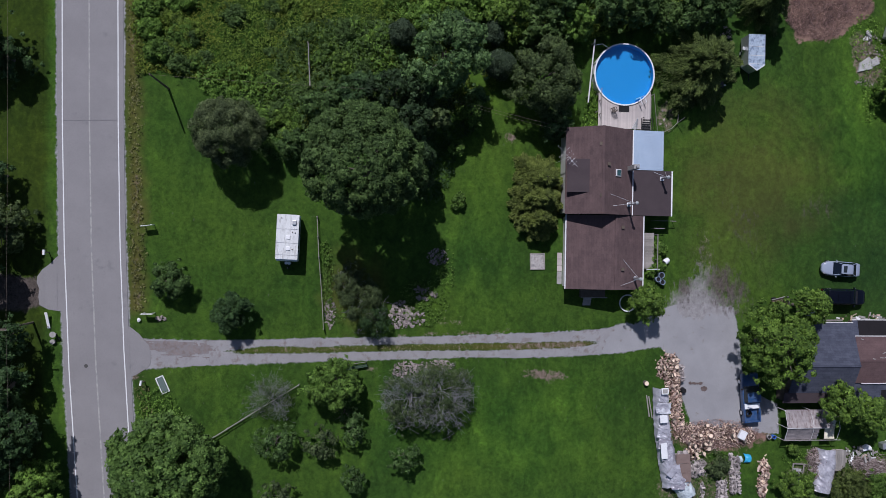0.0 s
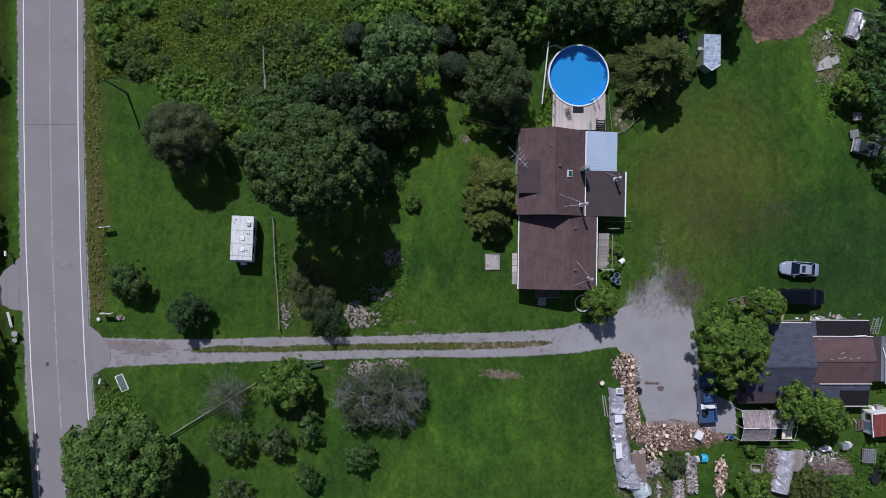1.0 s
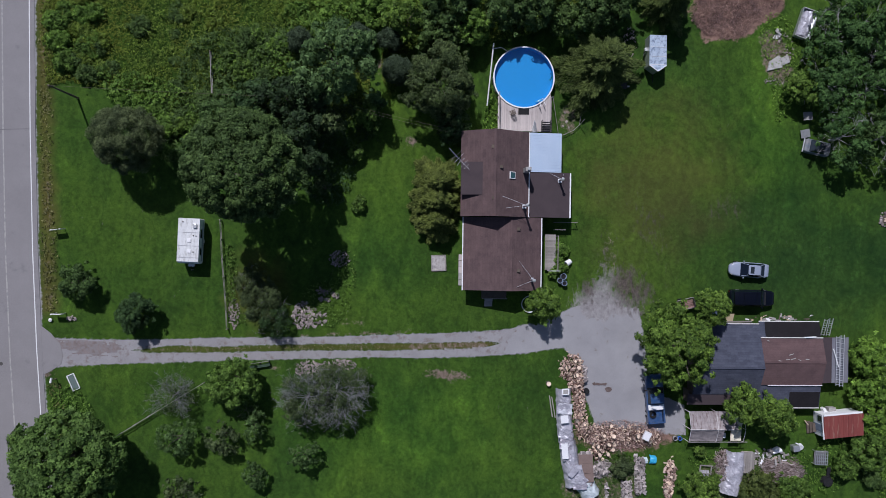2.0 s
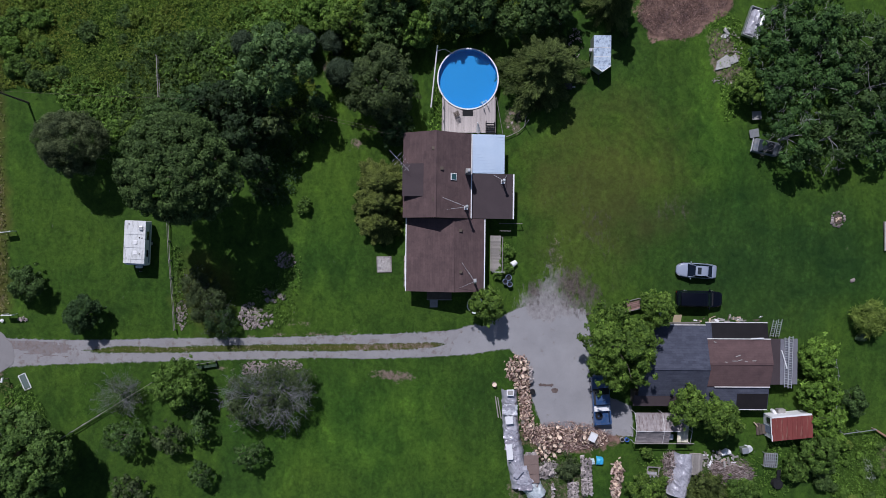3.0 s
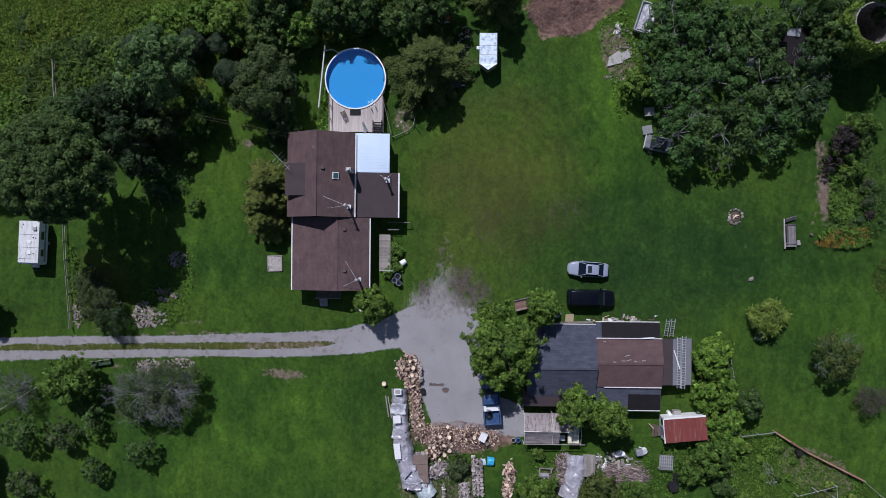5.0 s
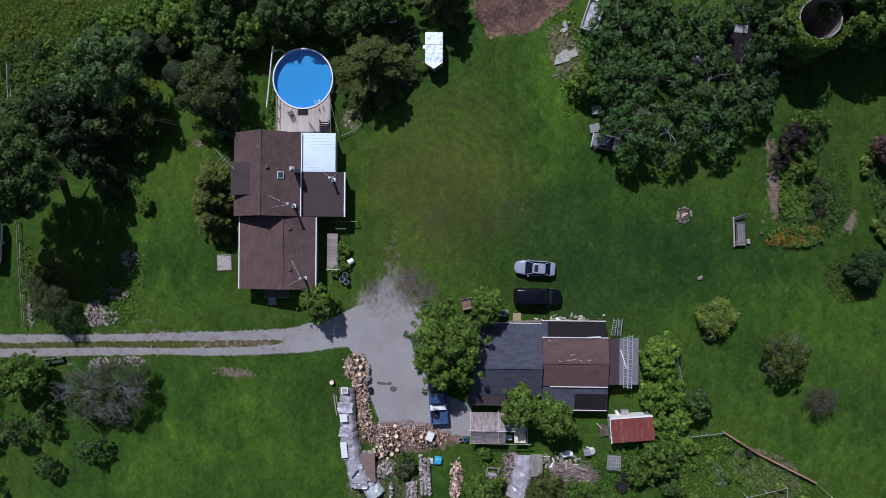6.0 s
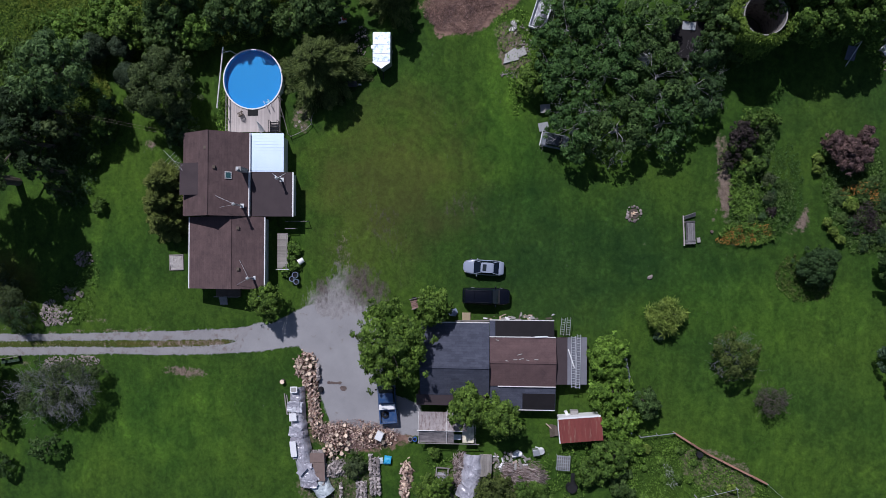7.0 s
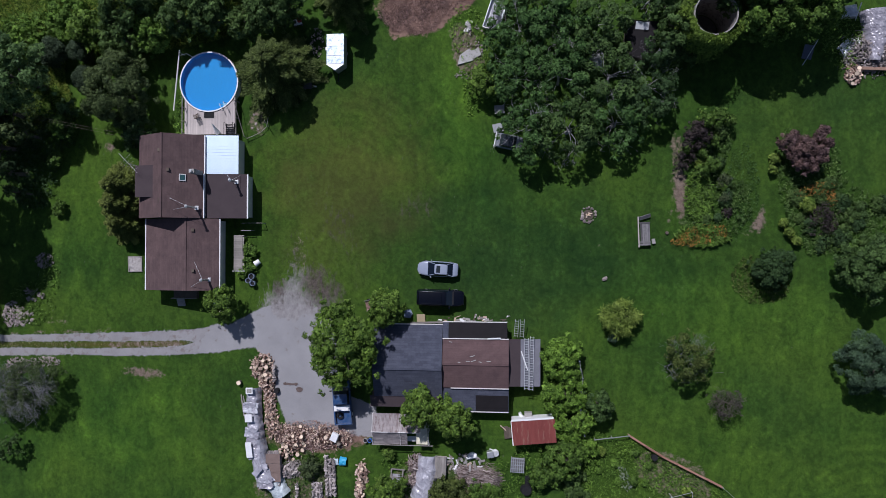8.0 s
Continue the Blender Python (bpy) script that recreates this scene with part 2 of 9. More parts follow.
M_SLATE_ROOF = shingles("slate_blue_shingles", (0.050, 0.056, 0.080), (0.068, 0.075, 0.104), turn=0)
M_BARN_BROWN = shingles("faded_brown_shingles", (0.100, 0.063, 0.063), (0.110, 0.070, 0.070), turn=0)
M_BLACK_ROOF = surface("black_roll_roof", (0.010, 0.009, 0.010), (0.016, 0.014, 0.016), 1.0, 10.0, 0.8, stain=(0.028, 0.025, 0.026), stain_at=0.68)
M_WHITE = surface("white_paint", (0.74, 0.74, 0.74), (0.82, 0.82, 0.82), 1.5, 14.0, 0.5, bump_by=0.004, stain=(0.5, 0.5, 0.48), stain_at=0.7)
M_CAMPER = surface("weathered_white_sheet", (0.52, 0.53, 0.53), (0.70, 0.71, 0.71), 0.7, 9.0, 0.5, bump_by=0.004, stain=(0.42, 0.42, 0.41), stain_at=0.58, stretch=(0.6, 1.8, 1.0))
M_SIDING = surface("pale_siding", (0.55, 0.54, 0.50), (0.63, 0.62, 0.58), 0.7, 12.0, 0.6, bump_by=0.006)
M_METAL_ROOF = surface("white_metal_roof", (0.56, 0.70, 0.89), (0.64, 0.77, 0.95), 0.8, 10.0, 0.45, 0.6, bump_by=0.003)
# the darker blue stain paints reflections into the sheet metal
M_TIN = surface("sheet_metal_with_reflections", (0.44, 0.55, 0.70), (0.66, 0.77, 0.90), 1.1, 5.0, 0.36, 0.5, bump_by=0.02, stain=(0.26, 0.33, 0.44), stain_at=0.56)
M_STEEL = surface("galvanised_steel", (0.45, 0.46, 0.47), (0.6, 0.61, 0.62), 3.0, 20.0, 0.4, 0.7, bump_by=0.002)
M_ALU = surface("aluminium", (0.66, 0.67, 0.69), (0.78, 0.79, 0.8), 3.0, 20.0, 0.38, 0.6, bump_by=0.002)
M_RUST = surface("rusty_red_metal", (0.150, 0.040, 0.036), (0.235, 0.064, 0.055), 0.9, 5.0, 0.7, bump_by=0.006, stain=(0.27, 0.15, 0.115), stain_at=0.62, stretch=(1.6, 0.16, 1.0))
M_OLD_WOOD = surface("weathered_wood", (0.19, 0.175, 0.16), (0.31, 0.285, 0.265), 1.0, 16.0, 0.85, bump_by=0.01, piece=0.2)
M_DECK = surface("grey_deck_boards", (0.36, 0.315, 0.30), (0.49, 0.44, 0.42), 0.9, 14.0, 0.85, bump_by=0.006, piece=0.12)
M_DARK_WOOD = surface("dark_old_wood", (0.07, 0.055, 0.045), (0.13, 0.105, 0.085), 1.5, 16.0, 0.85, bump_by=0.01, piece=0.2)
M_POST = surface("utility_pole_wood", (0.12, 0.095, 0.075), (0.18, 0.15, 0.12), 2, 20, 0.9)
M_BARK = surface("bark", (0.085, 0.070, 0.058), (0.15, 0.13, 0.11), 3.0, 18.0, 0.95, bump_by=0.03)
M_GREY_BARK = surface("dead_grey_branches", (0.15, 0.15, 0.155), (0.23, 0.23, 0.235), 3.0, 18.0, 0.9, bump_by=0.01)
M_STONE = surface("field_stone", (0.125, 0.104, 0.098), (0.35, 0.300, 0.282), 1.5, 14.0, 0.9, bump_by=0.02, piece=0.5)
M_CONCRETE = surface("concrete", (0.25, 0.24, 0.23), (0.36, 0.345, 0.33), 1.5, 16.0, 0.9, bump_by=0.008, stain=(0.24, 0.23, 0.21), stain_at=0.62)
M_CUT = surface("fresh_cut_wood", (0.54, 0.39, 0.29), (0.80, 0.63, 0.49), 2.0, 20.0, 0.8, bump_by=0.006, piece=0.25)
M_SPLIT = surface("split_firewood", (0.19, 0.130, 0.115), (0.60, 0.46, 0.385), 1.6, 18.0, 0.85, bump_by=0.015, piece=0.5)
M_LOOSE = surface("loose_split_wood", (0.15, 0.097, 0.082), (0.50, 0.360, 0.295), 1.6, 18.0, 0.85, bump_by=0.015, island=0.7)
M_STICK = surface("weathered_brown_sticks", (0.13, 0.098, 0.092), (0.40, 0.335, 0.32), 1.6, 18.0, 0.9, bump_by=0.015, island=0.65)
M_GREY_LOG = surface("weathered_firewood", (0.17, 0.145, 0.138), (0.46, 0.41, 0.395), 1.6, 18.0, 0.9, bump_by=0.015, piece=0.5)
M_TARP = surface("silver_tarpaulin", (0.27, 0.26, 0.30), (0.50, 0.495, 0.545), 1.0, 3.0, 0.3, 0.1, bump_by=0.08, stain=(0.20, 0.165, 0.185), stain_at=0.64)
M_TARP_DARK = surface("dull_purple_grey_sheet", (0.22, 0.205, 0.24), (0.38, 0.365, 0.41), 0.9, 3.0, 0.26, 0.1, bump_by=0.08)
M_TARP_PALE = surface("pale_plastic_sheeting", (0.40, 0.41, 0.45), (0.54, 0.55, 0.59), 0.9, 7.0, 0.45, 0.05, bump_by=0.08)
M_PLASTIC = surface("white_plastic", (0.74, 0.74, 0.75), (0.82, 0.82, 0.83), 2, 12, 0.4)
M_BLUE = surface("blue_plastic", (0.03, 0.10, 0.42), (0.05, 0.15, 0.52), 2, 12, 0.4)
M_CYAN = surface("light_blue_tarpaulin", (0.03, 0.30, 0.52), (0.05, 0.39, 0.62), 2, 9, 0.4, bump_by=0.03)
M_BLACK = surface("black_rubber", (0.010, 0.010, 0.011), (0.022, 0.022, 0.024), 3, 16, 0.8)
M_LINER = surface("pool_liner", (0.075, 0.345, 0.66), (0.085, 0.37, 0.69), 0.6, 5, 0.5, bump_by=0.001)
M_PIPE = surface("dull_white_pipe", (0.56, 0.54, 0.53), (0.70, 0.68, 0.67), 2, 12, 0.6)
M_GLASS = glassy("dark_window_glass", (0.02, 0.025, 0.03))
M_SKYLIGHT = glassy("greenish_skylight_glass", (0.03, 0.075, 0.08), 0.1)
M_BEIGE = surface("plywood", (0.50, 0.40, 0.26), (0.60, 0.49, 0.33), 1.5, 14, 0.8)
M_CANVAS = surface("faded_canvas", (0.175, 0.145, 0.145), (0.36, 0.325, 0.325), 0.9, 5.0, 0.85, bump_by=0.05, stain=(0.17, 0.13, 0.125), stain_at=0.56, stretch=(1.6, 0.4, 1.0))
M_CREAM = surface("cream_sheet", (0.62, 0.58, 0.44), (0.70, 0.66, 0.52), 1.2, 9.0, 0.7)

L_OAK = leafage("leaves_dark_green", (0.028, 0.061, 0.014), (0.080, 0.132, 0.034))
L_COOL = leafage("leaves_cool_pale_green", (0.034, 0.078, 0.022), (0.118, 0.190, 0.056))
L_MAPLE = leafage("leaves_fresh_green", (0.040, 0.088, 0.013), (0.130, 0.205, 0.030))
L_GREEN = leafage("leaves_lively_green", (0.040, 0.088, 0.012), (0.112, 0.186, 0.030))
L_APPLE = leafage("apple_leaves", (0.021, 0.057, 0.013), (0.072, 0.137, 0.033))
L_BRIGHT = leafage("leaves_bright_green", (0.054, 0.116, 0.014), (0.138, 0.232, 0.034))
L_GREY = leafage("leaves_grey_green", (0.036, 0.058, 0.020), (0.088, 0.116, 0.040))
L_OLIVE = leafage("leaves_olive", (0.038, 0.060, 0.012), (0.096, 0.122, 0.028))
L_DOME = leafage("leaves_pale_mid_green", (0.034, 0.067, 0.015), (0.090, 0.140, 0.037))
L_DEEP = leafage("leaves_deep_green", (0.020, 0.047, 0.014), (0.054, 0.096, 0.029))
# green leaves with deep shade put into their colour
L_SHADED = leafage("leaves_darkened_as_shade", (0.014, 0.030, 0.011), (0.038, 0.064, 0.022))
L_MIDGREEN = leafage("leaves_plain_green", (0.036, 0.080, 0.014), (0.106, 0.174, 0.036))
L_CEDAR = leafage("olive_feathery_needles", (0.038, 0.058, 0.011), (0.148, 0.178, 0.036))
L_BLUE = leafage("needles_blue_green", (0.030, 0.060, 0.030), (0.078, 0.124, 0.060))
L_NEEDLE = leafage("conifer_needles", (0.027, 0.050, 0.010), (0.116, 0.150, 0.036))
L_BLUEBUSH = leafage("leaves_dusky_blue_green", (0.026, 0.046, 0.022), (0.070, 0.098, 0.048))
L_PURPLE = leafage("leaves_purple", (0.060, 0.034, 0.027), (0.172, 0.106, 0.084))
L_DARKPURPLE = leafage("leaves_dark_purple", (0.024, 0.018, 0.016), (0.062, 0.047, 0.040))
L_LIME = leafage("leaves_lime_green", (0.085, 0.140, 0.016), (0.235, 0.305, 0.055))
L_ASH = leafage("leaves_ash_green", (0.034, 0.058, 0.018), (0.092, 0.124, 0.039))
L_DUSK = leafage("leaves_dusky_brown_green", (0.040, 0.059, 0.021), (0.122, 0.150, 0.058))
L_VINE = leafage("vine_leaves", (0.062, 0.132, 0.014), (0.165, 0.275, 0.036))
L_MEADOW = leafage("meadow_plants", (0.058, 0.104, 0.012), (0.148, 0.208, 0.026), odd=(0.165, 0.176, 0.024))
L_WEED = leafage("weeds", (0.036, 0.076, 0.014), (0.092, 0.145, 0.034))
L_YELLOW = leafage("yellow_green_leaves", (0.070, 0.126, 0.014), (0.185, 0.250, 0.040))
L_IVY = leafage("ivy_leaves", (0.060, 0.115, 0.014), (0.145, 0.215, 0.030))
L_ORANGE = leafage("orange_lilies", (0.20, 0.090, 0.018), (0.44, 0.20, 0.045))
L_BROWN = leafage("dry_brown_twigs", (0.050, 0.040, 0.030), (0.105, 0.085, 0.065))
L_STRAW = leafage("dead_brown_brush", (0.060, 0.034, 0.028), (0.300, 0.188, 0.138), through=0.05)
L_DRYGRASS = leafage("dry_grass", (0.085, 0.092, 0.026), (0.205, 0.190, 0.070))


# ---- building helpers ----
def mesh_of(bm, name, material, smooth=False):
    me = bpy.data.meshes.new(name)
    bm.to_mesh(me)
    bm.free()
    for m in material if isinstance(material, (list, tuple)) else (material,):
        me.materials.append(m)
    if smooth:
        me.polygons.foreach_set("use_smooth", [True] * len(me.polygons))
    return me


def part(name, bm, material, parent, label="", smooth=False, at=None):
    """Links a bmesh, or a ready mesh, as one object under a thing or a part."""
    me = bm if isinstance(bm, bpy.types.Mesh) else mesh_of(bm, name, material, smooth)
    ob = new(name, me)
    ob.parent = parent
    if at is not None:
        ob.matrix_basis = at
    return tagged(ob, label)


def thing(name, x, y, z=0.0, turn=0.0, label="", category="", group="", kind=""):
    ob = new(name)
    ob.empty_display_size = 0.3
    ob.matrix_basis = pose(x, y, z, 0, 0, turn)
    return tagged(ob, label, category, group, kind)


def single(name, bm, material, m=None, label="", category="", group="", kind="", smooth=False):
    me = bm if isinstance(bm, bpy.types.Mesh) else mesh_of(bm, name, material, smooth)
    ob = new(name, me)
    if m is not None:
        ob.matrix_basis = m
    return tagged(ob, label, category, group, kind)


def box(sx, sy, sz, m=None, bevel=0.0, bm=None):
    """A box standing on z = 0 of its pose."""
    bm = bm or bmesh.new()
    v = bmesh.ops.create_cube(bm, size=1.0, matrix=(m or Matrix()) @ Matrix.Translation((0, 0, sz / 2)) @ Matrix.Diagonal((sx, sy, sz, 1)))["verts"]
    if bevel:
        bmesh.ops.bevel(bm, geom=list({e for w in v for e in w.link_edges}), offset=bevel, segments=2, affect="EDGES", profile=0.6)
    return bm


def cyl(r0, r1, h, m=None, seg=14, bm=None, caps=True):
    """A tapered cylinder standing on z = 0 of its pose."""
    bm = bm or bmesh.new()
    bmesh.ops.create_cone(bm, cap_ends=caps, segments=seg, radius1=r0, radius2=r1, depth=h, matrix=(m or Matrix()) @ Matrix.Translation((0, 0, h / 2)))
    return bm


def bar(a, b, r, bm=None, seg=6, r1=None):
    """A round bar from a to b."""
    a, b = Vector(a), Vector(b)
    d = b - a
    return cyl(r, r if r1 is None else r1, d.length, Matrix.Translation(a) @ d.to_track_quat("Z", "Y").to_matrix().to_4x4(), seg, bm)


def beam(a, b, w, h, bm=None):
    """A square-edged board from a to b."""
    a, b = Vector(a), Vector(b)
    d = b - a
    return box(w, h, d.length, Matrix.Translation(a) @ d.to_track_quat("Z", "Y").to_matrix().to_4x4(), 0, bm)


def prism(outline, z0, z1, bm=None):
    """An upright prism over a flat outline of (x, y); z1 may be a function of (x, y)."""
    bm = bm or bmesh.new()
    top = z1 if callable(z1) else (lambda x, y: z1)
    low = [bm.verts.new((x, y, z0)) for x, y in outline]
    up = [bm.verts.new((x, y, top(x, y))) for x, y in outline]
    n = len(low)
    bm.faces.new(up)
    bm.faces.new(low[::-1])
    for i in range(n):
        bm.faces.new((low[i], low[(i + 1) % n], up[(i + 1) % n], up[i]))
    bmesh.ops.recalc_face_normals(bm, faces=bm.faces)
    return bm


def slab_quad(a, b, c, d, thick, bm=None):
    """A sloping sheet through four corners, with thickness below it."""
    bm = bm or bmesh.new()
    up = [bm.verts.new(p) for p in (a, b, c, d)]
    low = [bm.verts.new((p[0], p[1], p[2] - thick)) for p in (a, b, c, d)]
    bm.faces.new(up)
    bm.faces.new(low[::-1])
    for i in range(4):
        bm.faces.new((low[i], low[(i + 1) % 4], up[(i + 1) % 4], up[i]))
    bmesh.ops.recalc_face_normals(bm, faces=bm.faces)
    return bm


def quick_mesh(name, verts, faces, material):
    """A mesh of many equal polygons, from arrays."""
    me = bpy.data.meshes.new(name)
    k = faces.shape[1]
    me.vertices.add(len(verts))
    me.vertices.foreach_set("co", np.asarray(verts, np.float32).ravel())
    me.loops.add(faces.size)
    me.loops.foreach_set("vertex_index", faces.astype(np.int32).ravel())
    me.polygons.add(len(faces))
    me.polygons.foreach_set("loop_start", np.arange(0, faces.size, k, dtype=np.int32))
    me.materials.append(material)
    me.update(calc_edges=True)
    return me


RNG = np.random.default_rng(7)


def unit(v):
    return v / np.maximum(np.linalg.norm(v, axis=1, keepdims=True), 1e-9)


def shaded(me, shade, each):
    """Gives each spray of leaves a shade of its own."""
    me.attributes.new("shade", "FLOAT", "POINT").data.foreach_set("value", np.repeat(shade, each).astype(np.float32))
    return me


def leaf_mesh(name, centres, normals, size, material, slim=0.55, rng=RNG):
    """Many folded, pointed leaves, each one polygon."""
    n = len(centres)
    nn = unit(normals)
    a = unit(np.cross(nn, unit(rng.normal(size=(n, 3)))))
    b = np.cross(nn, a)
    s = size * rng.uniform(0.6, 1.35, (n, 1))
    w = s * slim * 0.5
    fold = nn * s * rng.uniform(0.02, 0.16, (n, 1))
    v = np.stack([centres - a * s * 0.5, centres + b * w + fold, centres + a * s * 0.5, centres - b * w + fold], 1).reshape(-1, 3)
    return shaded(quick_mesh(name, v, np.arange(4 * n).reshape(n, 4), material), rng.random(n), 4)


def spray_mesh(name, centres, normals, size, material, rng, blades=4, slim=0.62):
    """Sprays of leaves: each a few pointed leaves fanned out round one point."""
    n = len(centres)
    nn = unit(normals)
    a = unit(np.cross(nn, unit(rng.normal(size=(n, 3)))))
    b = np.cross(nn, a)
    s = size * rng.uniform(0.55, 1.3, (n, 1))
    quads = []
    for k in range(blades):
        t = 6.2832 * k / blades + rng.normal(size=(n, 1)) * 0.35
        ahead, side = a * np.cos(t) + b * np.sin(t), b * np.cos(t) - a * np.sin(t)
        length = s * rng.uniform(0.55, 1.0, (n, 1))
        w = length * slim * 0.5
        droop = nn * length * rng.uniform(-0.35, 0.05, (n, 1))
        mid = centres + ahead * length * 0.5 + droop * 0.35
        quads.append(np.stack([centres + nn * 0.02 * k, mid + side * w, centres + ahead * length + droop, mid - side * w], 1))
    v = np.stack(quads, 1).reshape(-1, 3)
    return shaded(quick_mesh(name, v, np.arange(len(v)).reshape(-1, 4), material), rng.random(n), 4 * blades)


def vnoise(x, y, scale, seed):
    """Smooth value noise in 0..1, over arrays."""
    r = np.random.default_rng(seed).random((64, 64))
    u, v = x / scale, y / scale
    i, j = np.floor(u).astype(int), np.floor(v).astype(int)
    fu, fv = u - i, v - j
    fu, fv = fu * fu * (3 - 2 * fu), fv * fv * (3 - 2 * fv)
    g = lambda p, q: r[p % 64, q % 64]
    return (g(i, j) * (1 - fu) + g(i + 1, j) * fu) * (1 - fv) + (g(i, j + 1) * (1 - fu) + g(i + 1, j + 1) * fu) * fv


def ragged(x, y, seed=3):
    return vnoise(x, y, 3.1, seed) * 0.5 + vnoise(x, y, 1.1, seed + 1) * 0.3 + vnoise(x, y, 0.45, seed + 2) * 0.2 - 0.5


def to_line(x, y, line):
    """Distance of points to a polyline."""
    best = np.full(np.shape(x), 1e9)
    for (ax, ay), (bx, by) in zip(line, line[1:]):
        dx, dy = bx - ax, by - ay
        t = np.clip(((x - ax) * dx + (y - ay) * dy) / (dx * dx + dy * dy), 0, 1)
        best = np.minimum(best, np.hypot(x - ax - t * dx, y - ay - t * dy))
    return best


def inside(x, y, outline):
    """Signed distance to an outline, negative within."""
    c = np.zeros(np.shape(x), bool)
    for (ax, ay), (bx, by) in zip(outline, outline[1:] + outline[:1]):
        c ^= ((ay > y) != (by > y)) & (x < (bx - ax) * (y - ay) / ((by - ay) or 1e-9) + ax)
    return np.where(c, -1, 1) * to_line(x, y, outline + outline[:1])


def oval(x, y, cx, cy, rx, ry, turn=0.0):
    """About the distance outside an oval, in metres, negative within."""
    c, s = math.cos(radians(turn)), math.sin(radians(turn))
    u, v = (x - cx) * c + (y - cy) * s, -(x - cx) * s + (y - cy) * c
    return (np.hypot(u / rx, v / ry) - 1) * min(rx, ry)


def world_part(name, bm, material, owner, label="", smooth=False):
    """A part of a thing, given in the world's own coordinates."""
    return part(name, bm, material, owner, label, smooth, owner.matrix_basis.inverted())


# ---- ground, road and drive ----
ROAD_L = [(-50.95, 565.83), (-43.21, 45.31), (-42.82, 26.56), (-42.61, 12.77), (-42.22, -1.05), (-41.52, -14.90), (-40.46, -28.94), (-38.85, -49.16), (-1.39, -586.10)]
ROAD_R = [(-45.13, 570.17), (-37.08, 45.75), (-36.86, 26.85), (-36.64, 12.96), (-36.24, -0.97), (-35.68, -12.38), (-34.94, -23.20), (-33.04, -49.44), (5.18, -590.68)]
DRIVE_N = [(-34.20, -11.10), (-32.98, -11.30), (-26.55, -11.40), (-20.05, -11.30), (-15.47, -11.14), (-10.19, -11.05), (-3.54, -10.95), (3.19, -10.71), (9.98, -10.47), (16.84, -10.16), (20.29, -9.79), (22.71, -9.16), (24.60, -9.60)]
DRIVE_S = [(-34.20, -14.70), (-31.67, -14.53), (-26.52, -14.25), (-20.02, -14.03), (-13.47, -13.81), (-3.50, -13.51), (3.22, -13.35), (10.02, -13.40), (16.88, -13.10), (20.34, -12.95), (23.81, -12.53), (26.94, -11.76)]
MEDIAN = [(-24.80, -12.62), (-20.05, -12.03), (-13.48, -12.10), (-10.18, -11.92), (-3.53, -11.76), (3.20, -11.66), (9.99, -11.56), (16.85, -11.32), (19.60, -11.50), (16.87, -12.21), (10.01, -12.45), (3.21, -12.54), (-3.52, -12.57), (-10.17, -12.73), (-16.76, -12.95), (-20.04, -12.90), (-23.29, -12.91)]
YARD = [(20.91, -10.79), (24.05, -9.15), (27.56, -7.29), (30.04, -6.45), (36.18, -7.24), (36.97, -11.05), (37.66, -17.30), (42.08, -19.07), (42.30, -22.78), (36.43, -22.15), (31.01, -21.53), (29.50, -17.25), (28.95, -14.15), (26.92, -12.02), (23.39, -12.57)]
APRON_E = [(-36.40, -8.20), (-36.00, -8.60), (-35.44, -9.65), (-34.70, -10.16), (-34.01, -10.73), (-33.51, -11.37), (-33.02, -11.87), (-32.76, -12.83), (-32.74, -13.79), (-32.86, -14.30), (-33.47, -14.75), (-34.38, -15.32), (-35.11, -15.64), (-35.90, -15.83)]
APRON_W = [(-41.90, -1.40), (-43.05, -2.13), (-43.64, -2.83), (-44.53, -3.53), (-45.05, -4.35), (-45.10, -4.98), (-44.80, -5.73), (-44.90, -6.55), (-44.77, -7.49), (-43.87, -7.99), (-42.67, -8.17), (-41.80, -8.23)]


def grid_lines(lo, hi, fine_lo, fine_hi, step):
    a = fine_lo - np.geomspace(1, fine_lo - lo + 1, 16)[1:] + 1
    b = fine_hi + np.geomspace(1, hi - fine_hi + 1, 16)[1:] - 1
    return np.concatenate([a[::-1], np.arange(fine_lo, fine_hi + step / 2, step), b])


def drive_field(x, y):
    """Signed distance to the drive, negative on it."""
    d = np.maximum(inside(x, y, DRIVE_N + DRIVE_S[::-1]), -inside(x, y, MEDIAN))
    return np.minimum(d, inside(x, y, YARD))


def soft(d, width):
    return np.clip(0.5 - d / width, 0, 1)


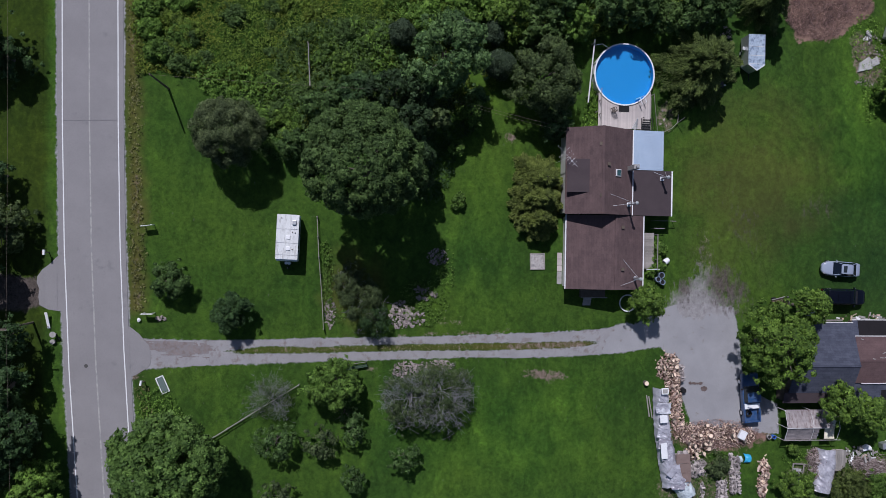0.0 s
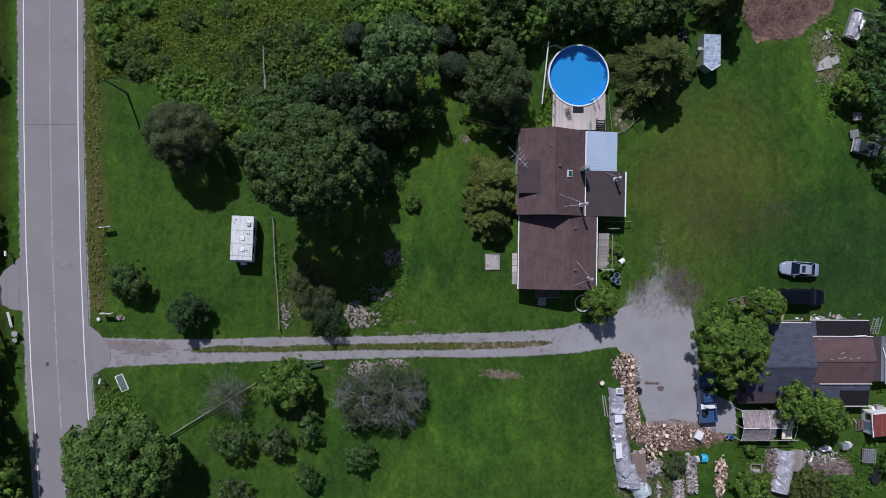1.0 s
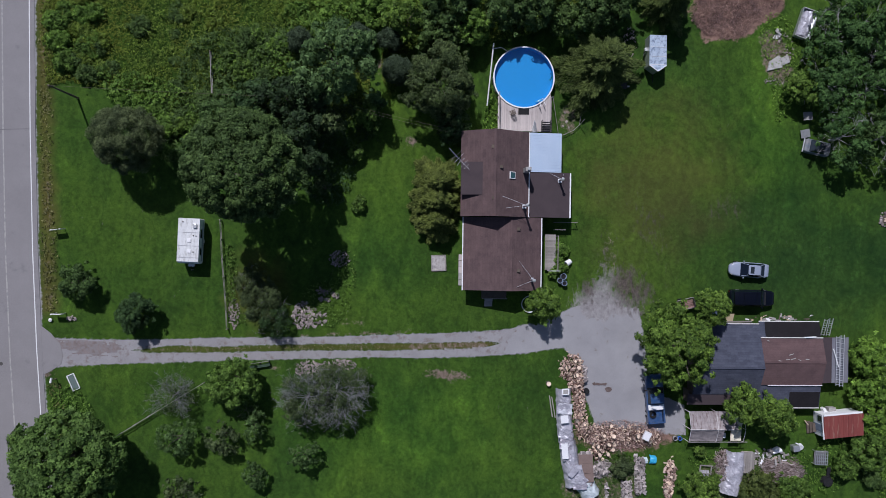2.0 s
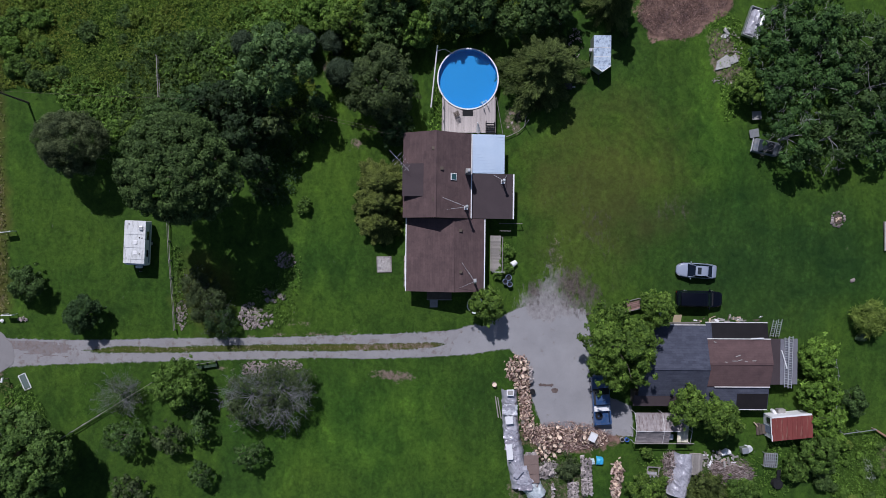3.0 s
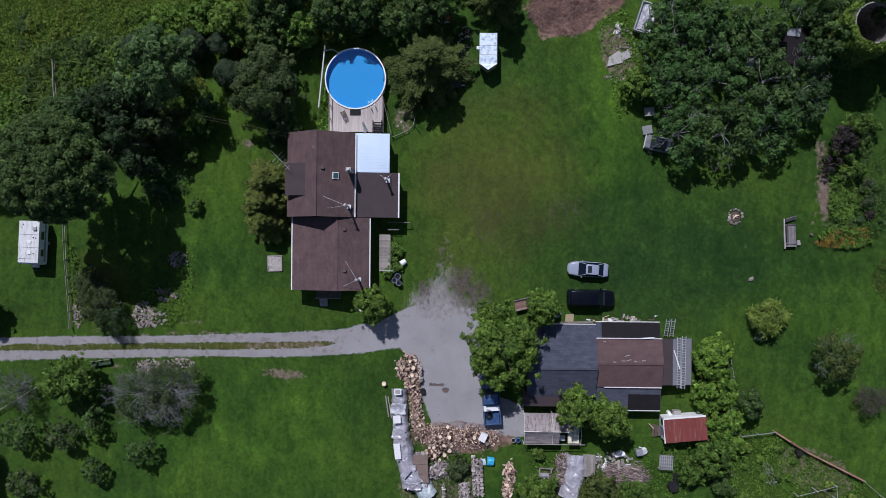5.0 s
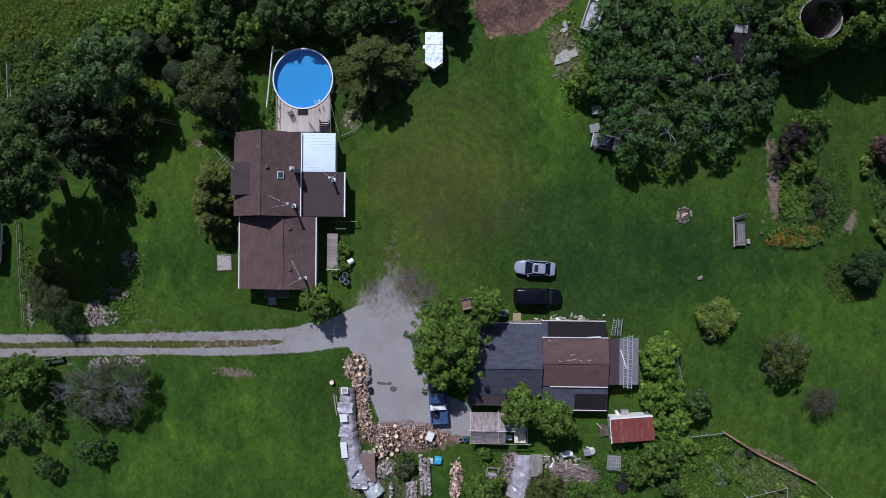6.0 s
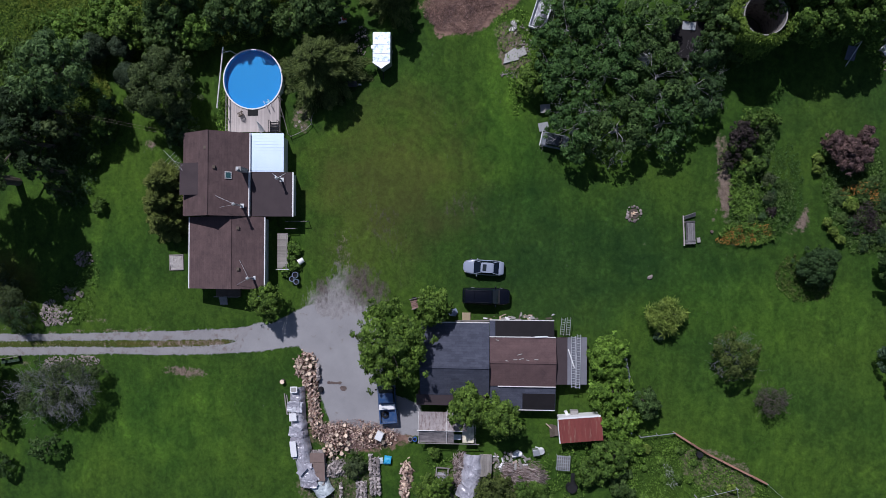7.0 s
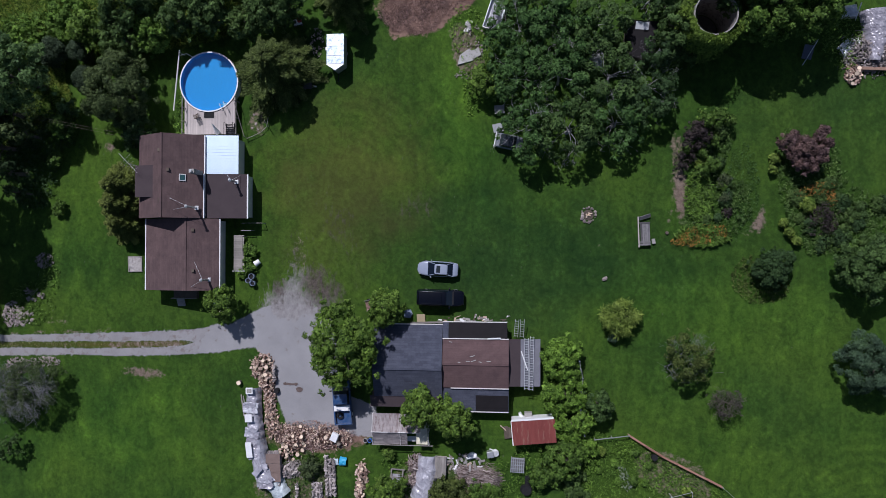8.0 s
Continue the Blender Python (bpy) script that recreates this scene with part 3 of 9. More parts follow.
def build_ground():
    gx, gy = grid_lines(-900, 950, -64, 114, 0.3), grid_lines(-900, 900, -36, 37, 0.3)
    x, y = np.meshgrid(gx, gy)
    x, y = x.ravel(), y.ravel()
    rag = ragged(x, y)
    road = to_line(x, y, [((a[0] + b[0]) / 2, (a[1] + b[1]) / 2) for a, b in zip(ROAD_L, ROAD_R)])
    z = (vnoise(x, y, 2.3, 11) - 0.5) * 0.05 + (vnoise(x, y, 0.7, 12) - 0.5) * 0.008
    dd = np.minimum(drive_field(x, y), np.minimum(inside(x, y, APRON_E), inside(x, y, APRON_W)))
    dd = np.minimum(dd, road - 5)
    z = np.where(dd < 0.6, -0.02, z)
    gravel = np.maximum(0.95 * soft(drive_field(x, y) + 0.25 * rag - 0.02, 0.5), soft(np.abs(road) - 3.72 + 0.25 * rag, 0.4) * 0.9)
    dust = 1.1 * soft(oval(x, y, 31.70, -6.92, 3.4, 2.2) + 1.5 * rag, 3.0)
    dust = np.maximum(dust, 0.82 * soft(oval(x, y, 31.95, -4.99, 1.3, 2.5, -8) + 2.0 * rag, 2.6))
    dust = np.maximum(dust, 0.5 * soft(oval(x, y, 35.08, -6.35, 2.0, 1.6, 0) + 2.0 * rag, 2.6))
    mud = np.maximum(0.74 * soft(oval(x, y, 34.87, -4.98, 2.7, 2.7) + 3.5 * rag, 4.2), 0.36 * soft(oval(x, y, 32.82, -1.05, 2.0, 4.0) + 3.0 * rag, 4.0))
    mud = np.maximum(mud, 0.72 * soft(oval(x, y, 29.81, -5.21, 0.9, 1.6) + 1.5 * rag, 2.0))
    mud = np.maximum(mud, 0.32 * soft(oval(x, y, 37.14, 2.37, 2.0, 5.0, 15) + 4.5 * rag, 5.0))
    mud = np.maximum(mud, 1.3 * soft(oval(x, y, -51.23, -6.15, 8.5, 1.9) + rag, 1.0))
    soil = np.zeros_like(x)
    for cx, cy, rx, ry, turn, much in (
            (12.45, -15.39, 2.5, 0.75, -4, 0.95), (78.07, 6.59, 0.62, 4.4, 2, 0.95), (77.35, 10.57, 0.2, 2.4, 4, 0.75), (87.16, 3.92, 0.4, 1.5, -10, 0.85), (86.46, 2.61, 0.9, 0.25, 30, 0.7),
            (81.67, 0.56, 3.2, 0.16, 0, 0.62), (76.71, 3.60, 0.2, 2.0, -12, 0.6), (8.34, 12.70, 0.9, 0.6, 0, 0.7), (4.15, 21.88, 0.7, 1.8, 0, 0.6), (27.18, 15.98, 1.4, 2.2, 0, 0.5),
            (32.46, -0.71, 1.2, 3.5, 0, 0.3), (-60.50, -5.60, 9.0, 1.9, 0, 0.9), (-34.85, -15.44, 1.0, 0.5, 0, 0.8),
            (33.60, -17.27, 0.1, 0.1, 0, 0.1), (-8.13, -14.51, 0.6, 0.4, 0, 0.5), (53.11, 23.84, 1.8, 3.4, 20, 0.6), (76.52, -10.32, 0.3, 0.3, 0, 0.3),
            (-5.02, -25.62, 0.7, 0.4, 0, 0.35), (0.85, -9.09, 2.2, 0.5, 0, 0.4), (31.85, -29.00, 5.0, 3.5, 0, 0.45), (49.83, -28.65, 7.0, 3.0, 0, 0.4), (77.16, -26.50, 5.0, 2.6, -25, 0.45)):
        soil = np.maximum(soil, much * soft(oval(x, y, cx, cy, rx, ry, turn) + 1.2 * rag, 0.8))
    soil = np.maximum(soil, 0.75 * soft(to_line(x, y, [(-5.23, -10.75), (1.40, -10.55), (8.13, -10.3)]) - 0.1 + 1.2 * rag, 0.8))
    soil = np.maximum(soil, 0.36 * soft(to_line(x, y, [(-35.14, 30.73), (-34.83, 14.28), (-34.37, 1.60), (-34.27, -7.61)]) - 0.3 + 1.6 * rag, 1.0))
    median = inside(x, y, MEDIAN)
    soil = np.maximum(soil, np.where(x > 8, 0.52, 0.3) * soft(median + 0.5 * rag, 0.4))
    straw = soft(np.minimum(oval(x, y, 46.19, 29.38, 4.0, 3.5), oval(x, y, 49.51, 31.08, 4.2, 2.8, 14)) + 2.6 * rag, 1.0)
    straw = np.maximum(straw, 0.8 * soft(oval(x, y, 34.27, -22.95, 6.0, 1.9) + 1.5 * rag, 1.2))
    dry = 1.0 * soft(to_line(x, y, [(-35.38, 30.72), (-35.07, 14.27), (-34.56, 1.60), (-34.45, -7.62)]) - 0.7 + 1.6 * rag, 1.9)
    dry = np.maximum(dry, np.where(x > 4, 0.85, 0.5) * soft(median + 0.4 * rag, 0.5))
    dry = np.maximum(dry, 0.42 * soft(oval(x, y, 38.82, 7.90, 9, 8, 20) + 9 * rag, 8))
    dry = np.maximum(dry, 0.5 * soft(oval(x, y, -10.20, -5.85, 3.0, 4.0) + 4 * rag, 2.5))
    mud = np.maximum(mud, 0.42 * soft(oval(x, y, 45.96, 5.56, 3.2, 1.3) + 3 * rag, 2.5))
    dry = np.maximum(dry, 0.25 * soft(oval(x, y, 34.73, 1.66, 5, 6, 20) + 6 * rag, 6))
    dull = 1.0 * soft(oval(x, y, 47.79, 4.52, 8.0, 3.0, 8) + 5 * rag, 3.5)
    dull = np.maximum(dull, 0.85 * soft(oval(x, y, 58.82, -1.59, 17, 8, 0) + 6 * rag, 6))
    dull = np.maximum(dull, 0.2 * soft(oval(x, y, 87.40, -10.18, 20, 11, 0) + 7 * rag, 9))
    dull = np.maximum(dull, 1.0 * soft(oval(x, y, 58.72, -3.96, 9, 7, 0) + 6 * rag, 6))
    dull = np.maximum(dull, 0.9 * soft(oval(x, y, 64.40, 0.15, 8, 6, 0) + 6 * rag, 6))
    dull = np.maximum(dull, 0.45 * soft(oval(x, y, 37.72, 21.61, 9, 6) + 5 * rag, 5))
    olive = soft(x - (ROAD_L[2][0] - 1.3) + 1.5 * rag, 1.0)
    lush = 0.3 * soft(oval(x, y, 4.52, 5.59, 4.5, 11, 0) + 6 * rag, 4)
    lush = np.maximum(lush, 0.22 * soft(oval(x, y, 88.0, -15.0, 17, 11, 0) + 16 * rag, 9))
    lush = np.maximum(lush, 0.5 * soft(oval(x, y, 84.0, -6.5, 12, 4, 0) + 12 * rag, 6))
    lush = np.maximum(lush, 0.8 * soft(oval(x, y, 4.63, 21.57, 1.6, 6.0) + 2 * rag, 2))
    lush = np.maximum(lush, 0.55 * soft(oval(x, y, 8.33, -23.15, 13, 7, 0) + 8 * rag, 8))
    lush = np.maximum(lush, 0.8 * soft(oval(x, y, 52.48, 17.64, 2.4, 9, 8) + 3 * rag, 3))
    dull = np.maximum(dull, 0.55 * soft(oval(x, y, 95.60, 16.62, 12, 6, 0) + 6 * rag, 6))
    lush = np.maximum(lush, 0.5 * soft(to_line(x, y, [(-43.93, 29.63), (-43.39, 7.73), (-42.15, -23.73)]) - 0.8 + rag, 1.0))
    nx, ny = len(gx), len(gy)
    i = np.arange(nx * ny).reshape(ny, nx)
    f = np.stack([i[:-1, :-1], i[:-1, 1:], i[1:, 1:], i[1:, :-1]], -1).reshape(-1, 4)
    me = quick_mesh("ground", np.stack([x, y, z], 1), f, M_GROUND)
    for name, val in (("gravel", gravel), ("soil", soil), ("straw", straw), ("dry", dry), ("dull", dull), ("olive", olive), ("lush", lush), ("dust", dust), ("mud", mud), ("turned", soft(oval(x, y, 42.8, 13.4, 7, 8, 0) + 5 * rag, 6)), ("turned_east", soft(oval(x, y, 99.0, -26.5, 12, 6, 0) + 5 * rag, 6))):
        me.attributes.new(name, "FLOAT", "POINT").data.foreach_set("value", val.astype(np.float32))
    me.polygons.foreach_set("use_smooth", [True] * len(me.polygons))
    single("ground", me, None, None, "mown green lawn with worn patches of soil", "ground", kind="structure")


def patch_mesh(name, field, x0, x1, y0, y1, step, z, material, uneven=0.0):
    """A sheet with a ragged edge over all cells where the field is negative."""
    gx, gy = np.arange(x0, x1, step), np.arange(y0, y1, step)
    x, y = np.meshgrid(gx, gy)
    nx, ny = len(gx), len(gy)
    keep = field(x[:-1, :-1] + step / 2, y[:-1, :-1] + step / 2) < 0
    i = np.arange(nx * ny).reshape(ny, nx)
    f = np.stack([i[:-1, :-1], i[:-1, 1:], i[1:, 1:], i[1:, :-1]], -1)[keep]
    used, inv = np.unique(f, return_inverse=True)
    xs, ys = x.ravel()[used], y.ravel()[used]
    zs = z + uneven * (vnoise(xs, ys, 0.9, 21) - 0.5) + uneven * 0.5 * (vnoise(xs, ys, 0.3, 22) - 0.5)
    return quick_mesh(name, np.stack([xs, ys, zs], 1), inv.reshape(-1, 4), material)


def strip(line_a, line_b, z, bm=None, thick=0.06):
    """A ribbon between two lines of equally many points."""
    bm = bm or bmesh.new()
    for k in range(len(line_a) - 1):
        slab_quad((*line_a[k], z), (*line_b[k], z), (*line_b[k + 1], z), (*line_a[k + 1], z), thick, bm)
    return bm


def shifted(line, by):
    """The line moved sideways, to its right as it runs south."""
    return [(x + by, y) for x, y in line]


build_ground()
road = single("road", strip(shifted(ROAD_L, -0.55), shifted(ROAD_R, 0.6), 0.04, thick=0.2), M_ASPHALT, None, "two-lane road of pale worn grey asphalt", "road", kind="structure")
for name, line, by, w, mat in (("edge_line", ROAD_L, 0.0, 0.11, M_LINE), ("edge_line", ROAD_R, 0.0, 0.11, M_LINE)):
    part(name, strip(shifted(line, by - w / 2), shifted(line, by + w / 2), 0.046, thick=0.004), mat, road, "white painted edge line")
mid_line = [((a[0] + b[0]) / 2 - 0.1, (a[1] + b[1]) / 2) for a, b in zip(ROAD_L, ROAD_R)]
part("centre_line", strip(shifted(mid_line, -0.08), shifted(mid_line, 0.08), 0.046, thick=0.004), M_CENTRE, road, "worn faint centre line")
part("tar_joint", beam((-42.55, 13.09, 0.044), (-36.70, 13.33, 0.044), 0.08, 0.006), M_JOINT, road, "dark sealed joint across the road")
part("tar_spot", cyl(0.22, 0.2, 0.006, Matrix.Translation((-39.72, -14.28, 0.04)), 12), M_TAR, road)
single("drive_apron", prism(APRON_E, -0.1, 0.03), M_ASPHALT, None, "cracked grey asphalt apron of the drive", "driveway", kind="structure")
single("lane_apron", prism(APRON_W, -0.1, 0.03), M_ASPHALT, None, "grey asphalt apron of a lane across the road", "driveway", kind="structure")
def gravel_field(x, y):
    """The drive and yard, negative on them, cut back where gravel gives way to bare ground."""
    cut = np.maximum(-oval(x, y, 33.42, -6.57, 6.0, 2.0), -oval(x, y, 35.00, -23.17, 6.5, 1.9))
    return np.maximum(drive_field(x, y) + 0.16 * ragged(x, y, 31) + 0.04, cut - 3.0 * ragged(x, y, 33))


YARD_X, YARD_Y = 20.22, -11.41


def yard_edge(x, y):
    return x - YARD_X + 4.0 * ragged(x, y, 35)


single("driveway", patch_mesh("driveway", lambda x, y: np.maximum(gravel_field(x, y), yard_edge(x, y)), -34.5, 45, -26, -1, 0.1, -0.004, M_TRACK, 0.01), None, None, "two-rut gravel driveway along the lawn", "driveway", kind="structure")
single("yard", patch_mesh("yard", lambda x, y: np.maximum(gravel_field(x, y), -yard_edge(x, y)), -32, 45, -26, -1, 0.1, -0.004, M_GRAVEL, 0.01), None, None, "pale gravel parking yard beside the house", "yard", kind="structure")
M_DIRT = surface("trodden_brown_dirt", (0.130, 0.100, 0.094), (0.235, 0.203, 0.198), 1.1, 9.0, 0.95, bump_by=0.02, stain=(0.20, 0.185, 0.185), stain_at=0.52)
single("dirt_patch", patch_mesh("dirt_patch", lambda x, y: np.maximum(drive_field(x, y) + 0.2, oval(x, y, -30.2, -12.0, 4.0, 0.95, -7) + 1.6 * ragged(0.5 * x, 3.2 * y, 37) + 0.5 * ragged(5 * x, 7 * y, 38)), -34, -22, -16, -9, 0.1, 0.012, M_DIRT, 0.01), None, None, "bare brown dirt where the drive meets the apron", "dirt", kind="structure")
M_OILY = surface("oily_gravel", (0.085, 0.062, 0.056), (0.15, 0.115, 0.105), 2.0, 12.0, 0.8)
stain = thing("oil_stain", 32.37, -17.06, 0.0, 0, "dark oil stain on the gravel yard", "stain", kind="structure")
part("blot", patch_mesh("blot", lambda x, y: oval(x, y, 0.1, -0.1, 0.42, 0.36) + 0.4 * ragged(x * 4, y * 4, 5), -1, 1, -1, 1, 0.05, 0.05, M_OILY), None, stain)
part("streak", patch_mesh("streak", lambda x, y: oval(x, y, -0.7, 0.55, 0.75, 0.14) + 0.4 * ragged(x * 4, y * 4, 6), -2, 1, -1, 1.2, 0.05, 0.05, M_OILY), None, stain)


# ---- plants ----
def limb_mesh(name, r, h, trunk_r, n, material, rng, low=0.3, fine=0):
    """A tapered trunk that forks into limbs, in one mesh; fine: bare twigs on each limb."""
    bm = bmesh.new()
    top = Vector((rng.normal() * 0.1 * r, rng.normal() * 0.1 * r, h * 0.72))
    base = Vector((0, 0, -0.1))
    knee = base.lerp(top, 0.5) + Vector((rng.normal() * 0.06 * r, rng.normal() * 0.06 * r, 0))
    bar(base, knee, trunk_r, bm, 8, trunk_r * 0.72)
    bar(knee, top, trunk_r * 0.72, bm, 7, trunk_r * 0.2)
    for k in range(n):
        a = k * 2.4 + rng.uniform(0, 0.8)
        s = base.lerp(top, rng.uniform(low, 0.8))
        reach = r * rng.uniform(0.45, 0.8)
        e = Vector((math.cos(a) * reach, math.sin(a) * reach, min(h * 0.86, s.z + h * rng.uniform(0.05, 0.3))))
        m = s.lerp(e, 0.5) + Vector((0, 0, h * 0.05))
        lr = trunk_r * rng.uniform(0.25, 0.42) * (0.55 if fine else 1)
        m += Vector((rng.normal(), rng.normal(), 0)) * 0.08 * r
        bar(s, m, lr, bm, 5, lr * 0.7)
        bar(m, e, lr * 0.7, bm, 5, lr * 0.25)
        for j in range(fine):
            q = s.lerp(e, rng.uniform(0.35, 1.0))
            d = Vector((math.cos(a + rng.normal() * 0.7), math.sin(a + rng.normal() * 0.7), rng.uniform(-0.1, 0.5))) * r * rng.uniform(0.2, 0.45)
            kink = q + d * 0.5 + Vector((rng.normal(), rng.normal(), 0)) * 0.07 * r
            bar(q, kink, lr * 0.3, bm, 4, lr * 0.2)
            bar(kink, q + d, lr * 0.2, bm, 4, lr * 0.08)
            p2 = kink
            d2 = Vector((d.x + rng.normal() * 0.4 * r * 0.3, d.y + rng.normal() * 0.4 * r * 0.3, d.z)) * 0.6
            bar(p2, p2 + d2, lr * 0.25, bm, 3, lr * 0.1)
            for w in range(3):
                p3 = p2 + d2 * rng.uniform(0.2, 1.0)
                d3 = Vector((rng.normal(), rng.normal(), rng.uniform(0, 0.8))) * 0.14 * r
                bar(p3, p3 + d3, 0.012, bm, 3, 0.006)
    return mesh_of(bm, name, material)


def crown_mesh(name, r, h, low, leaf, density, material, rng, shape="round", gap=0.0, stretch=1.0, dome=False, slim=0.62):
    """Leaves on the outer shells of many lobes over an uneven crown."""
    ph = rng.uniform(0, 6.28, 4)
    zc, hz = h * (low + 1) / 2, h * (1 - low) / 2
    lobe = 0.72 if dome else min(1.05, max(0.36, 0.13 * r + 0.24))
    n_lobes = int(np.clip((4.0 if dome else 2.5) * r * r / (lobe * lobe), 14, 330))
    out = []
    fringe = 0 if dome or r < 1.2 else int(8 + 5 * r)
    for k in range(n_lobes + n_lobes // 4 + fringe):
        inner = n_lobes <= k < n_lobes + n_lobes // 4
        outer = k >= n_lobes + n_lobes // 4
        u = rng.uniform(-0.3, 0.6) if inner else 1 - 1.35 * (k + rng.uniform(0, 1)) / n_lobes
        a = k * 2.39996 + rng.normal() * 0.35
        edge = 1 + 0.10 * math.sin(2 * a + ph[0]) + 0.09 * math.sin(3 * a + ph[1]) + 0.09 * math.sin(5 * a + ph[2]) + 0.05 * math.sin(9 * a + ph[3])
        if dome:
            edge = 1 + 0.35 * (edge - 1)
        if gap and rng.random() < gap:
            continue
        if shape == "cone":
            f = (1 - u) / 1.35
            rad, z = (r - lobe * 0.5) * (0.06 + 0.9 * f) * edge * rng.uniform(0.7, 1.05), zc + hz * u
        else:
            rad = max(0.1, 0.97 * r - lobe * 0.95) * edge * math.sqrt(max(0.02, 1 - min(1, u) ** 2)) * rng.uniform(0.86, 1.06)
            z = zc + (hz - lobe * 0.6) * u + rng.normal() * (0.05 if dome else 0.12) * hz
        if inner:
            rad *= 0.55
        if outer:
            rad, z = 0.97 * r * edge * rng.uniform(0.8, 1.08), (zc + hz * rng.uniform(-0.55, 0.25)) if shape != "cone" else h * rng.uniform(0.08, 0.2)
        c = np.array([math.cos(a) * rad, math.sin(a) * rad * stretch, z])
        lr = lobe * (rng.uniform(0.78, 1.08) if dome else rng.uniform(0.48, 1.2))
        if outer:
            lr = lobe * rng.uniform(0.28, 0.5)
        m = max(6, int(density * 3.6 * lr * lr / (leaf * leaf * 0.28) * (0.5 if inner else 1)))
        d = unit(rng.normal(size=(m, 3)) + np.array([0, 0, 0.5]) + 0.35 * unit(np.array([[c[0], c[1], 0.4 * r]])))
        p = c + d * lr * (1.12 - 0.5 * rng.random((m, 1)) ** 1.6) * np.array([1, 1, 0.8])
        out.append((p, d + rng.normal(size=(m, 3)) * 0.52 + np.array([0, 0, 0.25])))
    p, d = np.concatenate([q for q, _ in out]), np.concatenate([q for _, q in out])
    p[:, 2] = np.maximum(p[:, 2], 0.12 + 0.1 * rng.random(len(p)))
    return spray_mesh(name, p, d, leaf * 1.05, material, rng, 4, slim)


TREE_COUNT = [0]


def tree(x, y, r, h, leaves, label, low=0.25, leaf=0.34, density=0.9, shape="round", gap=0.07, bark=None, fine=0, limbs=7, category="tree", group="", stretch=1.0, dome=False, bare=1.0, slim=0.62):
    TREE_COUNT[0] += 1
    rng = np.random.default_rng(100 + TREE_COUNT[0])
    t = thing("shrub" if category == "shrub" else "tree", x, y, 0, 0, label, category, group)
    part("trunk", limb_mesh("trunk", r, h * bare, max(0.05, 0.028 * h + 0.012 * r), limbs, bark or M_BARK, rng, fine=fine), None, t, "bare grey branches" if fine else "")
    part("crown", crown_mesh("crown", r, h, low, leaf, density, leaves, rng, shape, gap, stretch, dome, slim), None, t)
    return t


def needle_mesh(name, r, h, material, rng, boughs=120, needles=300, low=0.08, wide=0.26, droop=0.35):
    """Boughs that spread from the trunk in layers, each a flat fan of needle sprays pointing outwards."""
    quads, tone = [], []
    for k in range(boughs):
        f = low + (0.97 - low) * ((k + rng.random()) / boughs) ** 1.25
        a = k * 2.39996 + rng.normal() * 0.12
        reach = max(0.35, r * (1 - f) ** 0.72 * rng.uniform(0.55, 1.2))
        m = int(needles * (0.25 + 0.75 * reach / r))
        s = 0.06 + 0.94 * rng.random(m) ** 0.62
        ahead = np.array([math.cos(a), math.sin(a), 0.0])
        side = np.array([-math.sin(a), math.cos(a), 0.0])
        off = rng.uniform(-1, 1, m)
        w = reach * wide * np.minimum(1.0, 2.2 * (1.04 - s)) * np.minimum(1.0, 0.35 + 2 * s)
        rise = reach * (0.22 * s - droop * s * s) + 0.10 * rng.normal(size=m) - 0.18 * np.abs(off) * w
        p = ahead * (reach * s)[:, None] + side * (off * w)[:, None] + np.array([0, 0, 1.0]) * (h * f + rise)[:, None]
        d = unit(ahead + side * (0.95 * off + 0.25 * rng.normal(size=m))[:, None] + np.array([0, 0, 1.0]) * rng.normal(size=(m, 1)) * 0.28)
        b = unit(np.cross(d, np.array([0, 0, 1.0]) + 0.5 * rng.normal(size=(m, 3))))
        long = rng.uniform(0.16, 0.42, (m, 1))
        wd = long * 0.14
        mid = p + d * long * 0.45
        quads.append(np.stack([p, mid + b * wd, p + d * long, mid - b * wd], 1).reshape(-1, 3))
        tone.append(np.clip(0.25 * rng.random() + 0.6 * rng.random(m) + 0.3 * s - 0.1, 0, 1))
    v = np.concatenate(quads)
    v[:, 2] = np.maximum(v[:, 2], 0.1)
    return shaded(quick_mesh(name, v, np.arange(len(v)).reshape(-1, 4), material), np.concatenate(tone), 4)


def conifer(x, y, r, h, leaves, label, boughs=120, needles=300, low=0.08, wide=0.26, droop=0.35):
    TREE_COUNT[0] += 1
    rng = np.random.default_rng(500 + TREE_COUNT[0])
    t = thing("tree", x, y, 0, 0, label, "tree")
    part("trunk", bar((0, 0, -0.1), (0.05, 0, h * 0.95), 0.03 * h, None, 8, 0.03), M_BARK, t)
    part("crown", needle_mesh("crown", r, h, leaves, rng, boughs, needles, low, wide, droop), None, t)
    return t


def lobed_tree(x, y, lobes, leaves, label, leaf=0.24, density=0.9, bark=None):
    """A low tree whose crown is a handful of separate leafy limbs."""
    TREE_COUNT[0] += 1
    rng = np.random.default_rng(700 + TREE_COUNT[0])
    t = thing("tree", x, y, 0, 0, label, "tree")
    for dx, dy, r, z in lobes:
        bm = bar((0, 0, 0), (0.5 * dx, 0.5 * dy, 0.55 * z), 0.1, None, 6, 0.07)
        part("limb", bar((0.5 * dx, 0.5 * dy, 0.55 * z), (dx, dy, z), 0.07, bm, 5, 0.02), bark or M_BARK, t)
        part("leafy_limb", crown_mesh("leafy_limb", r, 1.5 * r, 0.0, leaf, density, leaves, rng, gap=0.08), None, t, at=Matrix.Translation((dx, dy, z - 0.8 * r)))
    return t


